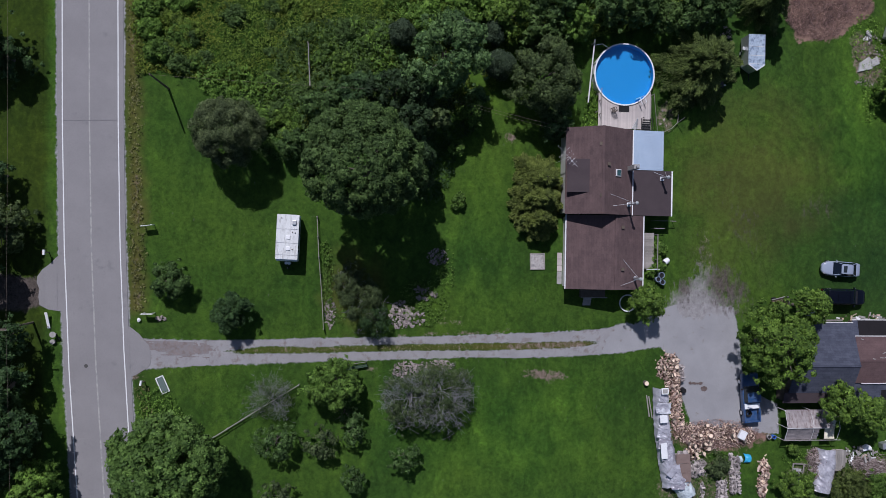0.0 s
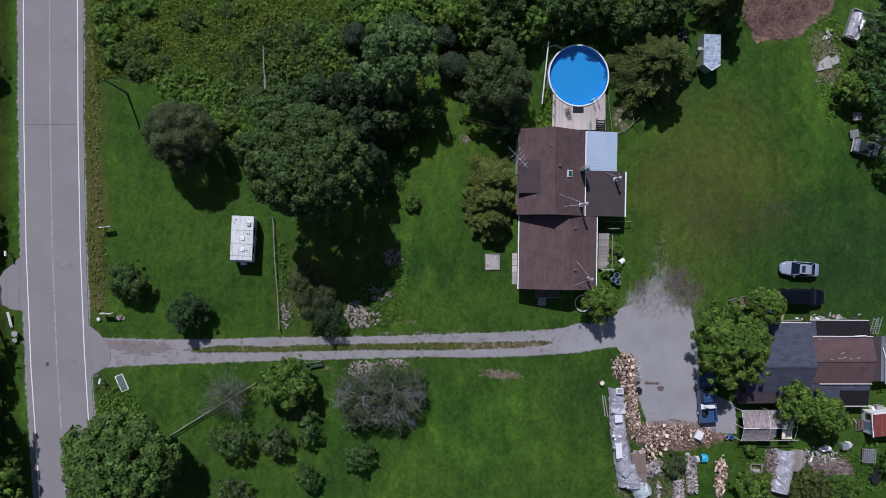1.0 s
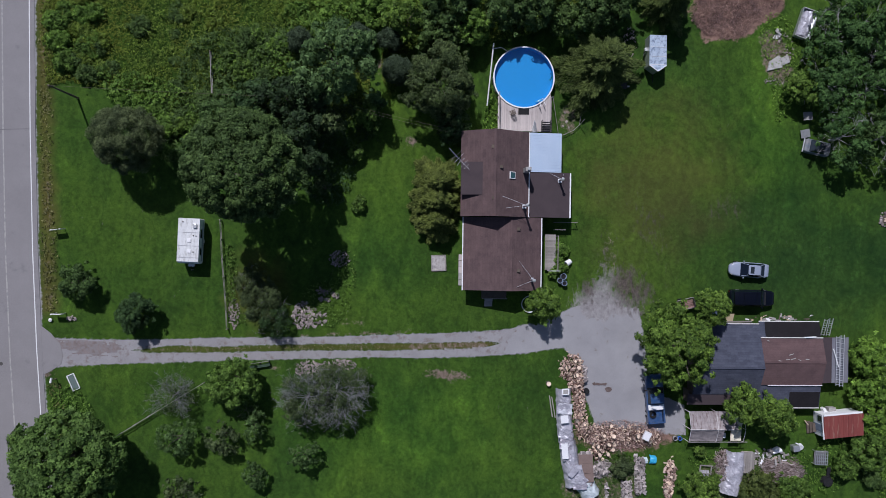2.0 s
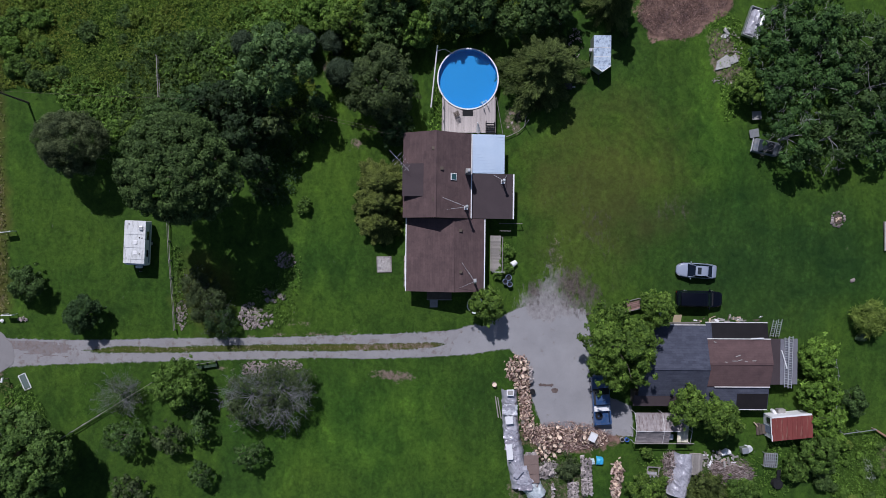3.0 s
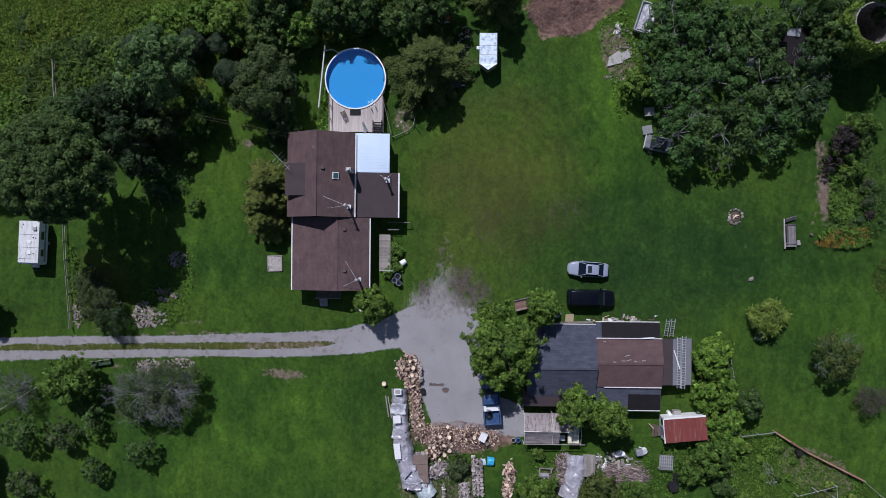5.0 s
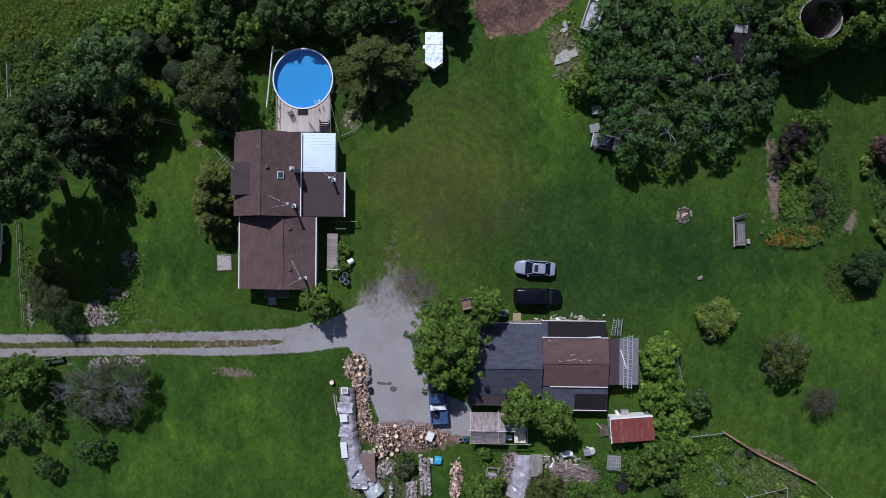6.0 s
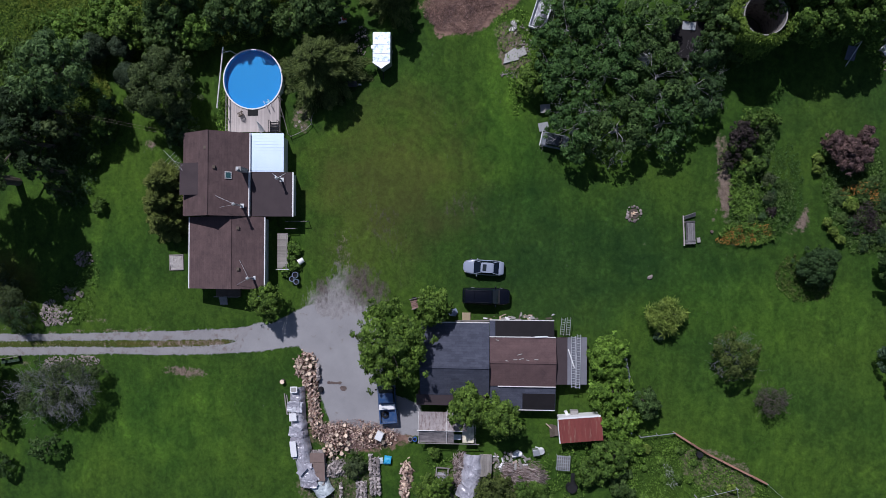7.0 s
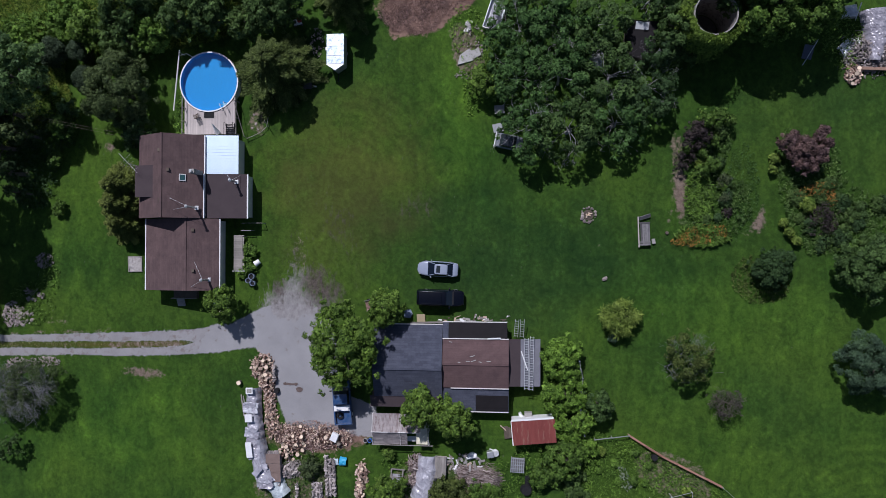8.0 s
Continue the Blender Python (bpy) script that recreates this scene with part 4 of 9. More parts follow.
def thicket(name, field, box_, n, height, leaf, leaves, label, category="plants", clump=1.2, seed=1, slim=0.5):
    """Low growth over an area: leaves in mounds of uneven height."""
    rng = np.random.default_rng(seed)
    x0, x1, y0, y1 = box_
    x, y = rng.uniform(x0, x1, n), rng.uniform(y0, y1, n)
    ok = field(x, y) + 0.9 * ragged(x, y, seed + 40) < 0
    x, y = x[ok], y[ok]
    mound = 0.25 + 0.75 * vnoise(x, y, clump, seed + 5) * (0.4 + 0.9 * vnoise(x, y, clump * 3.3, seed + 6))
    z = height * mound * rng.uniform(0.45, 1.0, len(x)) + 0.03
    d = rng.normal(size=(len(x), 3)) * 0.6 + np.array([0, 0, 0.9])
    keep = rng.random(len(x)) < 0.45 + 0.9 * vnoise(x, y, 0.8, seed + 8) * vnoise(x, y, 2.7, seed + 9)
    if slim >= 0.5:
        keep &= rng.random(len(x)) < 0.55
    p, d = np.stack([x, y, z], 1)[keep], d[keep]
    me = spray_mesh(name, p, d, leaf, leaves, rng, 3) if slim >= 0.5 else leaf_mesh(name, p, d, leaf, leaves, slim, rng)
    return single(name, me, None, None, label, category, kind="stuff")


BROAD = "broad-crowned tree with dark green leaves on the lawn"
# across the road
for x, y, r, h, m in ((-48.27, 6.78, 1.6, 4, L_DEEP), (-47.15, -11.31, 3.0, 6.5, L_DEEP), (-47.22, -16.13, 3.2, 7.5, L_DEEP),
                      (-45.18, -20.66, 3.0, 8.5, L_DEEP), (-43.57, -26.55, 2.9, 5.5, L_BRIGHT), (-47.42, -23.64, 3.2, 8, L_DEEP), (-51.00, 21.51, 4, 7, L_DEEP), (-50.75, -2.94, 4, 7, L_DEEP), (-51.20, -13.11, 4, 8, L_DEEP), (-42.78, -30.69, 2.8, 7, L_OAK), (-50.28, -20.30, 4.5, 9, L_DEEP)):
    tree(x, y, r, h, m, "dark green leafy tree on the verge across the road", group="trees across the road")
tree(-47.77, 19.54, 2.8, 5.5, L_DEEP, "dark spreading conifer on the verge across the road", shape="cone", low=0.03, leaf=0.26, density=1.1)
tree(-47.46, 1.32, 3.2, 6.0, L_ASH, "brownish-green conifer on the verge across the road", shape="cone", low=0.03, leaf=0.26, density=1.1)
# along the meadow and north of the lawn
tree(-23.6, 11.7, 4.0, 8.6, L_DUSK, "grey-green rounded tree at the edge of the meadow", low=0.04, leaf=0.15, density=0.9, gap=0, slim=0.4, dome=True)
tree(-9.1, 8.16, 6.15, 16.5, L_DOME, "large dense shade tree with dark green leaves", low=0.4, leaf=0.25, density=1.0, limbs=12, gap=0, dome=True)
tree(-0.3, 20.4, 4.5, 11.0, L_COOL, "leafy green maple among the wood's edge trees", leaf=0.34, group="trees at the wood's edge", gap=0.14)
EDGE = "leafy green tree at the wood's edge"
# the four darkest crowns have the wood's shade in their leaf colour
for x, y, r, h, m in ((-3.2, 16.6, 2.4, 8.5, L_SHADED), (-5.74, 16.43, 3.2, 7.5, L_SHADED), (-9.44, 16.52, 2.7, 6, L_DEEP), (-13.49, 15.35, 2.6, 5, L_OAK), (-16.94, 11.01, 1.8, 3.5, L_OAK),
                      (-1.1, 14.0, 1.5, 7.0, L_ASH), (-2.1, 6.9, 0.95, 5.0, L_ASH), (-4.2, 12.6, 2.6, 9.5, L_SHADED), (-2.8, 9.4, 1.6, 9.0, L_SHADED), (1.6, 11.1, 1.0, 1.8, L_GREEN), (3.6, 17.2, 1.2, 3.4, L_COOL), (3.2, 15.2, 1.5, 3.6, L_GREEN),
                      (7.33, 26.66, 2.6, 5, L_MAPLE), (11.09, 25.42, 2.8, 5, L_WEED), (14.58, 26.23, 2.6, 4.5, L_BRIGHT), (18.57, 27.66, 2.4, 5.6, L_OAK), (22.32, 28.0, 2.4, 6.2, L_OAK), (26.12, 27.23, 2.4, 4.0, L_WEED), (9.91, 22.55, 1.5, 2.4, L_OAK),
                      (29.44, 28.04, 2.8, 6, L_OAK), (31.31, 29.41, 3.2, 7, L_OAK), (3.4, 29.0, 3.0, 3.2, L_BRIGHT), (12.60, 29.76, 4, 7, L_OAK), (21.82, 31.52, 4, 6, L_OAK), (-1.9, 25.6, 2.2, 3.4, L_BRIGHT)):
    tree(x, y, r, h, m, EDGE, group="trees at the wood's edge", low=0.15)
for x, y, r in ((-5.1, 23.9, 1.7), (1.7, 24.3, 2.0), (5.4, 24.4, 1.6), (6.3, 20.8, 1.9)):
    tree(x, y, r, 3.6, L_BLUEBUSH, "round dusky blue-green bush at the wood's edge", category="shrub", low=0.0, leaf=0.15, density=1.1, gap=0, slim=0.4, dome=True, group="round bushes at the wood's edge")
tree(11.2, 19.0, 4.4, 7.5, L_ASH, "grey-green tree beside the swimming pool", low=0.1, leaf=0.19, gap=0.03)
tree(13.04, 14.49, 2.2, 4.0, L_DEEP, "dark leafy shrub behind the house", category="shrub", low=0.1)
conifer(30.35, 21.55, 5.9, 8.6, L_NEEDLE, "dark broad conifer beside the swimming pool", 84, 800, 0.08, 0.19)
conifer(38.4, 30.2, 4.4, 9.5, L_NEEDLE, "dark drooping conifer behind the enclosed trailer", 64, 640, 0.1, 0.16, 0.6)
for y, r, h in ((7.6, 3.3, 6.4), (5.5, 3.5, 6.2), (3.3, 3.0, 5.0)):
    conifer(11.1, y, r, h, L_CEDAR, "olive-green feathery evergreen close to the house wall", 90, 560, 0.08, 0.24)
tree(23.84, -6.51, 2.2, 4.8, L_MAPLE, "small green tree at the corner of the house", low=0.3, leaf=0.26)
for x, y, r, h, m in ((-30.22, -4.42, 2.1, 3.6, L_OAK), (-23.50, -7.88, 2.3, 4.0, L_DEEP)):
    tree(x, y, r, h, m, "round dark green shrub on the front lawn", category="shrub", low=0.08, leaf=0.19, group="front lawn shrubs", density=1.1, gap=0.06)
for x, y, r, h, m in ((-9.17, -6.66, 2.6, 3.6, L_GREY), (-10.6, -4.31, 1.9, 3.0, L_GREY), (-7.7, -8.8, 2.0, 3.6, L_DEEP)):
    tree(x, y, r, h, m, "dusky grey-green tree beside the drive", low=0.1, leaf=0.15, group="trees beside the drive", gap=0.2, density=0.7, fine=4, slim=0.35, bark=M_GREY_BARK)
tree(1.79, 5.14, 1.15, 1.2, L_GREEN, "small green bush on the lawn", category="shrub", low=0.0, leaf=0.2)
# south lawn
tree(-29.1, -24.09, 6.1, 10.5, L_MIDGREEN, "large spreading maple beside the road", low=0.2, leaf=0.36, density=1.0, limbs=10, gap=0, dome=True)
tree(-12.1, -15.75, 3.1, 5.5, L_GREEN, "green fruit tree on the south lawn", low=0.2, leaf=0.3, group="fruit trees", gap=0.12)
for x, y, r, h, m, g in ((-18.6, -22.4, 2.4, 4.2, L_OAK, 0.2), (-13.5, -22.5, 2.1, 3.4, L_GREY, 0.25), (-10.0, -21.2, 1.8, 3.4, L_OAK, 0.45), (-9.8, -27.0, 1.5, 3.0, L_OAK, 0.15), (-4.0, -24.5, 1.8, 3.6, L_OAK, 0.35), (-18.0, -28.7, 2.1, 3.4, L_GREY, 0.3), (-10.9, -19.4, 1.5, 3.0, L_OAK, 0.45)):
    tree(x, y, r, h, m, "small thin-leaved fruit tree on the south lawn", low=0.2, leaf=0.30, group="fruit trees", gap=g + 0.22, density=0.46)
for x, y, r in ((-3.82, -17.36, 3.4), (0.01, -17.07, 3.7)):
    tree(x, y, r, 5.2, L_GREY, "half-dead tree with bare grey branches", low=0.05, leaf=0.16, density=0.42, bark=M_GREY_BARK, fine=9, limbs=24, group="half-dead trees", gap=0.3, bare=1.3)
tree(-19.1, -17.5, 2.6, 4.0, L_GREY, "dead grey tree beside a rail fence", low=0.1, leaf=0.14, density=0.07, bark=M_GREY_BARK, fine=12, limbs=20)
# round the yard
tree(39.08, -11.19, 4.7, 8.0, L_MAPLE, "broad green maple over the parking yard", low=0.25, leaf=0.32, limbs=10)
tree(43.80, -6.76, 2.3, 6.0, L_MAPLE, "narrow green maple beside the barn", low=0.2, leaf=0.3)
for x, y, r in ((48.01, -18.49, 2.55), (51.73, -19.64, 2.45)):
    tree(x, y, r, 5.5, L_MAPLE, "green tree leaning over the barn roof", low=0.3, leaf=0.28, group="trees by the barn")
for x, y, r, h, m in ((64.08, -12.60, 2.5, 3.6, L_VINE), (64.54, -16.77, 2.6, 3.4, L_VINE), (65.32, -20.15, 2.3, 3.2, L_VINE), (64.7, -24.3, 2.5, 3.2, L_GREEN), (61.9, -26.2, 1.6, 2.2, L_GREEN), (67.0, -23.4, 1.6, 1.8, L_VINE), (65.0, -14.3, 1.7, 2.8, L_VINE)):
    tree(x, y, r, h, m, "bright green vine-grown shrub behind the barn", category="shrub", low=0.0, leaf=0.3, group="shrubs behind the barn", gap=0.2)
for x, y, r, h, m in ((43.78, -28.86, 2.2, 3.4, L_MAPLE), (50.88, -29.09, 2.4, 2.4, L_OLIVE), (55.36, -29.78, 2.4, 2.2, L_GREEN), (34.19, -26.25, 1.4, 1.6, L_GREY), (43.85, -24.61, 0.9, 1.3, L_MAPLE)):
    tree(x, y, r, h, m, "green shrub among the woodpiles", category="shrub", low=0.0, leaf=0.26, group="shrubs among the woodpiles")
# orchard
M_PALE_BARK = surface("pale_lichened_branches", (0.26, 0.25, 0.26), (0.40, 0.38, 0.39), 3.0, 18.0, 0.9, bump_by=0.01)
for k, (x, y, r) in enumerate(((58.82, 25.68, 4.2), (64.03, 25.37, 4.4), (68.11, 25.91, 3.7), (58.55, 20.12, 3.9), (63.75, 19.81, 4.4), (69.27, 19.84, 4.4), (74.01, 18.56, 3.9), (59.90, 13.91, 4.0), (64.78, 13.94, 4.2), (69.97, 14.62, 4.1), (62.38, 27.98, 4.0), (74.66, 22.42, 2.4), (58.6, 29.6, 2.3), (73.92, 28.80, 2.9))):
    # beyond x = 73 darker leaves stand for shade from the silo trees
    tree(x, y, 0.95 * r, 4.6 + 0.4 * (k % 3), L_DEEP if x > 73 else (L_APPLE, L_APPLE, L_OAK)[k % 3], "old unpruned apple tree with bare inner branches", low=0.2, leaf=0.36, gap=0.58, fine=4, limbs=8, bark=M_PALE_BARK, group="orchard trees", density=0.85, bare=0.98)
tree(55.26, 19.93, 2.1, 3.6, L_MAPLE, "bright green shrub beside the orchard", category="shrub", low=0.1)
# east garden
for x, y, r, h, m in ((86.85, 26.92, 4.3, 9.6, L_GREEN), (90.13, 26.34, 3.2, 9.4, L_GREEN), (85.64, 24.93, 2.3, 7.0, L_GREEN), (76.73, 24.91, 2.6, 6.5, L_OAK), (76.42, 28.46, 2.6, 6, L_OAK), (82.85, 28.99, 3.2, 8.5, L_OAK), (84.03, 30.80, 5, 11, L_OAK), (91.06, 30.57, 5, 10, L_OAK)):
    tree(x, y, r, h, m, "tall leafy tree beside the silo", group="trees beside the silo", low=0.2)
tree(70.81, -7.91, 2.3, 2.6, L_LIME, "rounded yellow-green ornamental shrub on the lawn", category="shrub", low=0.0, leaf=0.62, slim=0.17, density=1.9)
tree(70.23, -10.28, 0.7, 0.9, L_BLUE, "small blue-green shrub on the lawn", category="shrub", low=0.0, leaf=0.2)
tree(78.24, -12.12, 2.9, 4.6, L_OLIVE, "thin-leaved fruit tree with bare branches", low=0.2, leaf=0.2, density=0.5, gap=0.4, fine=6, limbs=12, bark=M_GREY_BARK)
tree(82.75, -17.45, 1.9, 3.0, L_BROWN, "sparse brownish young tree on the lawn", low=0.1, leaf=0.10, density=0.2, gap=0.35, fine=9, limbs=14)
tree(68.41, -17.86, 1.8, 3.4, L_OAK, "small grey-green tree on the lawn", low=0.15, leaf=0.2)
tree(87.9, -2.0, 2.3, 3.2, L_DEEP, "round dark green shrub in a weedy bed", category="shrub", low=0.0, leaf=0.18, gap=0.03, density=1.1)
tree(98.04, -1.57, 3.9, 6.2, L_OAK, "dense dark green tree beside the flower bed", low=0.1, leaf=0.28, density=1.2)
tree(98.02, -12.66, 3.7, 5.2, L_BLUE, "blue-green spruce on the lawn", low=0.0, leaf=0.18, density=1.2, gap=0, slim=0.4)
lobed_tree(91.1, 11.45, ((0, 0, 1.55, 2.5), (-1.6, 0.8, 1.25, 2.0), (-0.9, 1.5, 0.9, 2.0), (0.2, -1.5, 1.4, 2.2), (1.5, -0.6, 1.15, 2.3), (-1.0, -0.5, 1.0, 2.0), (1.5, 1.3, 0.8, 2.2), (2.15, 2.1, 0.65, 2.3), (2.6, 0.7, 0.7, 2.1)), L_PURPLE, "purple-leaved ornamental maple in the flower bed", 0.24, 0.95)
tree(79.45, 13.08, 1.75, 2.8, L_DARKPURPLE, "dark purple smoke bush in the flower bed", category="shrub", low=0.0, leaf=0.2, density=0.7, gap=0.2, fine=3)
tree(78.1, 10.44, 1.2, 2.0, L_DARKPURPLE, "dark purple smoke bush in the flower bed", category="shrub", low=0.0, leaf=0.2, density=0.5, gap=0.3)
for x, y, r in ((78.3, 11.7, 0.6), (81.3, 12.6, 0.85), (80.6, 15.2, 1.2), (82.2, 15.4, 1.2), (83.3, 14.9, 0.9), (80.2, 11.2, 0.6), (81.3, 9.85, 1.1), (80.1, 9.1, 0.9)):
    tree(x, y, r, 2.0 + 0.3 * r, L_GREEN, "bright green leafy plant round the smoke bush", category="shrub", low=0.0, leaf=0.22, density=0.6, gap=0.25, limbs=4, group="plants round the smoke bush")
for x, y, r in ((82.8, 8.2, 0.95), (82.9, 6.0, 0.8)):
    tree(x, y, r, 1.3, L_DUSK, "twiggy grey-brown shrub in the flower bed", category="shrub", low=0.0, leaf=0.13, density=0.5, gap=0.25, fine=4, limbs=9, bark=M_GREY_BARK, group="twiggy shrubs")
for x, y, r in ((88.4, 10.6, 0.7), (88.2, 9.4, 0.6), (89.5, 3.2, 0.55), (90.1, 2.2, 0.6), (90.9, 1.2, 0.6), (92.2, 5.3, 1.0)):
    tree(x, y, r, 1.0 + 0.3 * r, L_YELLOW, "bright yellow-green plant at the edge of the flower bed", category="shrub", low=0.0, leaf=0.26, density=0.8, gap=0.2, limbs=4, group="bright edge plants")
tree(93.7, 3.5, 1.9, 1.5, L_DARKPURPLE, "dusky dark shrub in the flower bed", category="shrub", low=0.0, leaf=0.16, density=0.22, gap=0.4, fine=3)
tree(77.61, 23.27, 2.0, 3.6, L_WEED, "leafy green shrub at the foot of the silo", category="shrub", low=0.1, leaf=0.3)
BED_RNG = random.Random(4)


def bed_of_shrubs(outline, n, r0, r1, kinds, label, group, tall=1.1):
    """Small shrubs strewn over a bed."""
    xs, ys = [p[0] for p in outline], [p[1] for p in outline]
    done = 0
    while done < n:
        x, y = BED_RNG.uniform(min(xs), max(xs)), BED_RNG.uniform(min(ys), max(ys))
        if inside(np.array([x]), np.array([y]), outline)[0] > -0.3:
            continue
        r = BED_RNG.uniform(r0, r1)
        tree(x, y, r, r * BED_RNG.uniform(0.8, 1.2) * tall, BED_RNG.choice(kinds), label, category="shrub", low=0.0, leaf=0.24, density=0.8, limbs=4, group=group, gap=0.15)
        done += 1


bed_of_shrubs([(79.23, 13.54), (83.60, 15.81), (84.11, 12.83), (82.83, 8.35), (79.87, 8.76)], 13, 0.5, 1.15, (L_WEED, L_BRIGHT, L_OAK, L_DEEP, L_YELLOW), "leafy garden plant in the flower bed", "flower bed plants")
bed_of_shrubs([(82.19, 8.35), (83.60, 8.21), (83.72, 3.26), (79.42, 2.81), (79.49, 3.86), (81.93, 4.52)], 11, 0.45, 0.95, (L_WEED, L_BRIGHT, L_OAK, L_DEEP, L_DARKPURPLE), "leafy garden plant in the flower bed", "flower bed plants")
bed_of_shrubs([(89.95, 10.14), (94.97, 10.10), (96.83, 6.18), (101.16, 6.16), (104.22, 1.63), (99.30, -0.64), (92.45, -0.33), (89.94, 3.59), (89.00, 7.52)], 30, 0.5, 1.2, (L_WEED, L_BRIGHT, L_OAK, L_DEEP, L_WEED, L_WEED), "leafy garden plant in the large flower bed", "large flower bed plants", 0.75)
bed_of_shrubs([(68.04, -22.78), (72.10, -22.67), (82.30, -28.31), (83.57, -31.87), (68.05, -32.43)], 26, 0.3, 0.7, (L_GREEN, L_BRIGHT, L_BRIGHT, L_YELLOW, L_OLIVE), "leafy plant in the vegetable garden", "vegetable plants")
bed_of_shrubs([(-34.56, 28.23), (-14.86, 29.23), (-6.40, 26.38), (-12.16, 19.59), (-17.25, 16.16), (-22.96, 16.92), (-26.12, 19.05), (-32.32, 19.77), (-33.87, 21.29)], 17, 0.7, 1.5, (L_MEADOW, L_WEED, L_WEED), "mounded bush in the overgrown meadow", "meadow bushes", 0.5)
for x, y, r in ((-31.35, 21.27, 1.0), (-29.98, 19.92, 1.3), (-28.65, 22.66, 0.9)):
    tree(x, y, r, 1.1, L_WEED, "dark green bush at the meadow's edge", category="shrub", low=0.0, leaf=0.24, limbs=4, group="bushes at the meadow's edge")
bed_of_shrubs([(-16.07, 23.98), (-5.74, 26.41), (-6.31, 19.82), (-14.72, 18.19)], 16, 0.9, 1.7, (L_BRIGHT, L_WEED, L_MAPLE), "bright green bush at the wood's edge", "wood's edge bushes", 0.9)
bed_of_shrubs([(-23.59, 16.90), (-17.24, 15.51), (-15.91, 11.66), (-18.45, 10.81), (-21.65, 13.10)], 12, 0.8, 1.5, (L_BRIGHT, L_WEED, L_MAPLE), "bright green bush at the wood's edge", "wood's edge bushes", 0.9)
bed_of_shrubs([(62.82, -22.52), (66.48, -21.44), (67.84, -29.48), (58.50, -29.72)], 14, 0.6, 1.3, (L_BRIGHT, L_WEED, L_OAK), "rank green bush behind the shed", "bushes behind the shed")
bed_of_shrubs([(-34.4, 29.6), (-27.5, 29.6), (-28.5, 22.0), (-26.5, 19.6), (-33.6, 19.4)], 24, 0.8, 1.6, (L_GREEN, L_MEADOW, L_BRIGHT), "leafy green shrub in the corner of the meadow", "meadow corner shrubs", 0.8)

# ---- low growth ----
MEADOW = [(-35.75, 30.70), (31.16, 34.30), (31.25, 28.82), (17.91, 24.81), (7.63, 24.03), (5.70, 17.62), (-5.54, 11.96), (-15.59, 11.67), (-18.45, 10.81), (-21.70, 16.65), (-26.10, 17.90), (-32.31, 18.69), (-34.87, 18.08)]
LANE = [(3.9, 27.5), (3.5, 23.5), (3.3, 21.2), (4.3, 18.4), (5.9, 16.0)]
thicket("meadow", lambda x, y: np.maximum(inside(x, y, MEADOW), 1.0 - to_line(x, y, LANE)), (-40, 32, 8, 40), 330000, 0.65, 0.19, L_MEADOW, "overgrown meadow of tall yellow-green weeds", "meadow", 0.95, 3)
thicket("bright_weeds", lambda x, y: np.minimum(np.minimum(oval(x, y, -9.8, 22.4, 4.6, 3.4), oval(x, y, -1.2, 27.6, 6.5, 2.2)), oval(x, y, -22.33, 16.63, 5.5, 3.0, -25)), (-30, 8, 8, 32), 44000, 1.9, 0.36, L_BRIGHT, "tall bright green leafy weeds in the meadow", "weeds", 1.3, 4)
thicket("meadow_flowers", lambda x, y: np.minimum(oval(x, y, -19.92, 25.75, 12, 3.5, -8), oval(x, y, -29.24, 20.21, 5, 2.5)), (-40, 8, 14, 36), 5000, 1.5, 0.24, L_YELLOW, "yellow-green flowering weeds in the meadow", "weeds", 0.9, 6)
thicket("undergrowth", lambda x, y: np.minimum(oval(x, y, -16.58, 13.91, 9, 4.6), oval(x, y, -9.58, 21.00, 10, 5)), (-30, 10, 5, 32), 60000, 1.7, 0.30, L_WEED, "bushy green undergrowth at the wood's edge", "undergrowth", 2.2, 5)
thicket("shaded_undergrowth", lambda x, y: np.minimum(oval(x, y, -2.0, 11.5, 3.6, 7.0), oval(x, y, 1.0, 15.0, 3.0, 2.6)), (-8, 8, 2, 22), 20000, 1.3, 0.26, L_DEEP, "dark bushy undergrowth in the shade of the trees", "undergrowth", 1.6, 8)
thicket("verge_plants", lambda x, y: np.minimum(to_line(x, y, [(-35.13, 29.47), (-34.75, 7.94), (-34.08, -7.61)]) - 0.75, to_line(x, y, [(-33.60, -17.16), (-32.30, -23.24)]) - 0.8), (-42, -28, -30, 34), 34000, 0.28, 0.2, L_DRYGRASS, "dry yellowish grass and weeds along the road verge", "verge", 0.9, 7)
thicket("fence_weeds", lambda x, y: np.minimum(to_line(x, y, [(-13.70, -0.66), (-12.98, -5.87), (-11.78, -8.48)]) - 0.9, np.minimum(oval(x, y, -1.9, -6.8, 2.8, 2.8), oval(x, y, 0.5, -3.2, 1.1, 2.8))), (-20, 4, -12, 4), 15000, 0.55, 0.2, L_GREEN, "ragged weeds along the fence and stone heaps", "weeds", 0.9, 9)
thicket("fence_hedge", lambda x, y: to_line(x, y, [(-13.35, -0.4), (-13.2, -3.3), (-13.1, -6.6)]) - 0.5, (-20, -8, -9, 2), 11000, 1.1, 0.22, L_GREEN, "leafy green growth on the fence", "hedge", 0.8, 10)
thicket("road_bank_weeds", lambda x, y: oval(x, y, -31.54, -20.37, 2.6, 3.6, 20), (-40, -24, -28, -14), 12000, 0.8, 0.22, L_BRIGHT, "bright green weeds on the road bank", "weeds", 0.9, 11)
thicket("pool_weeds", lambda x, y: oval(x, y, 17.70, 16.01, 0.9, 3.2), (6, 22, 8, 24), 16000, 1.0, 0.24, L_VINE, "bright green weeds beside the pool deck", "weeds", 0.8, 13)
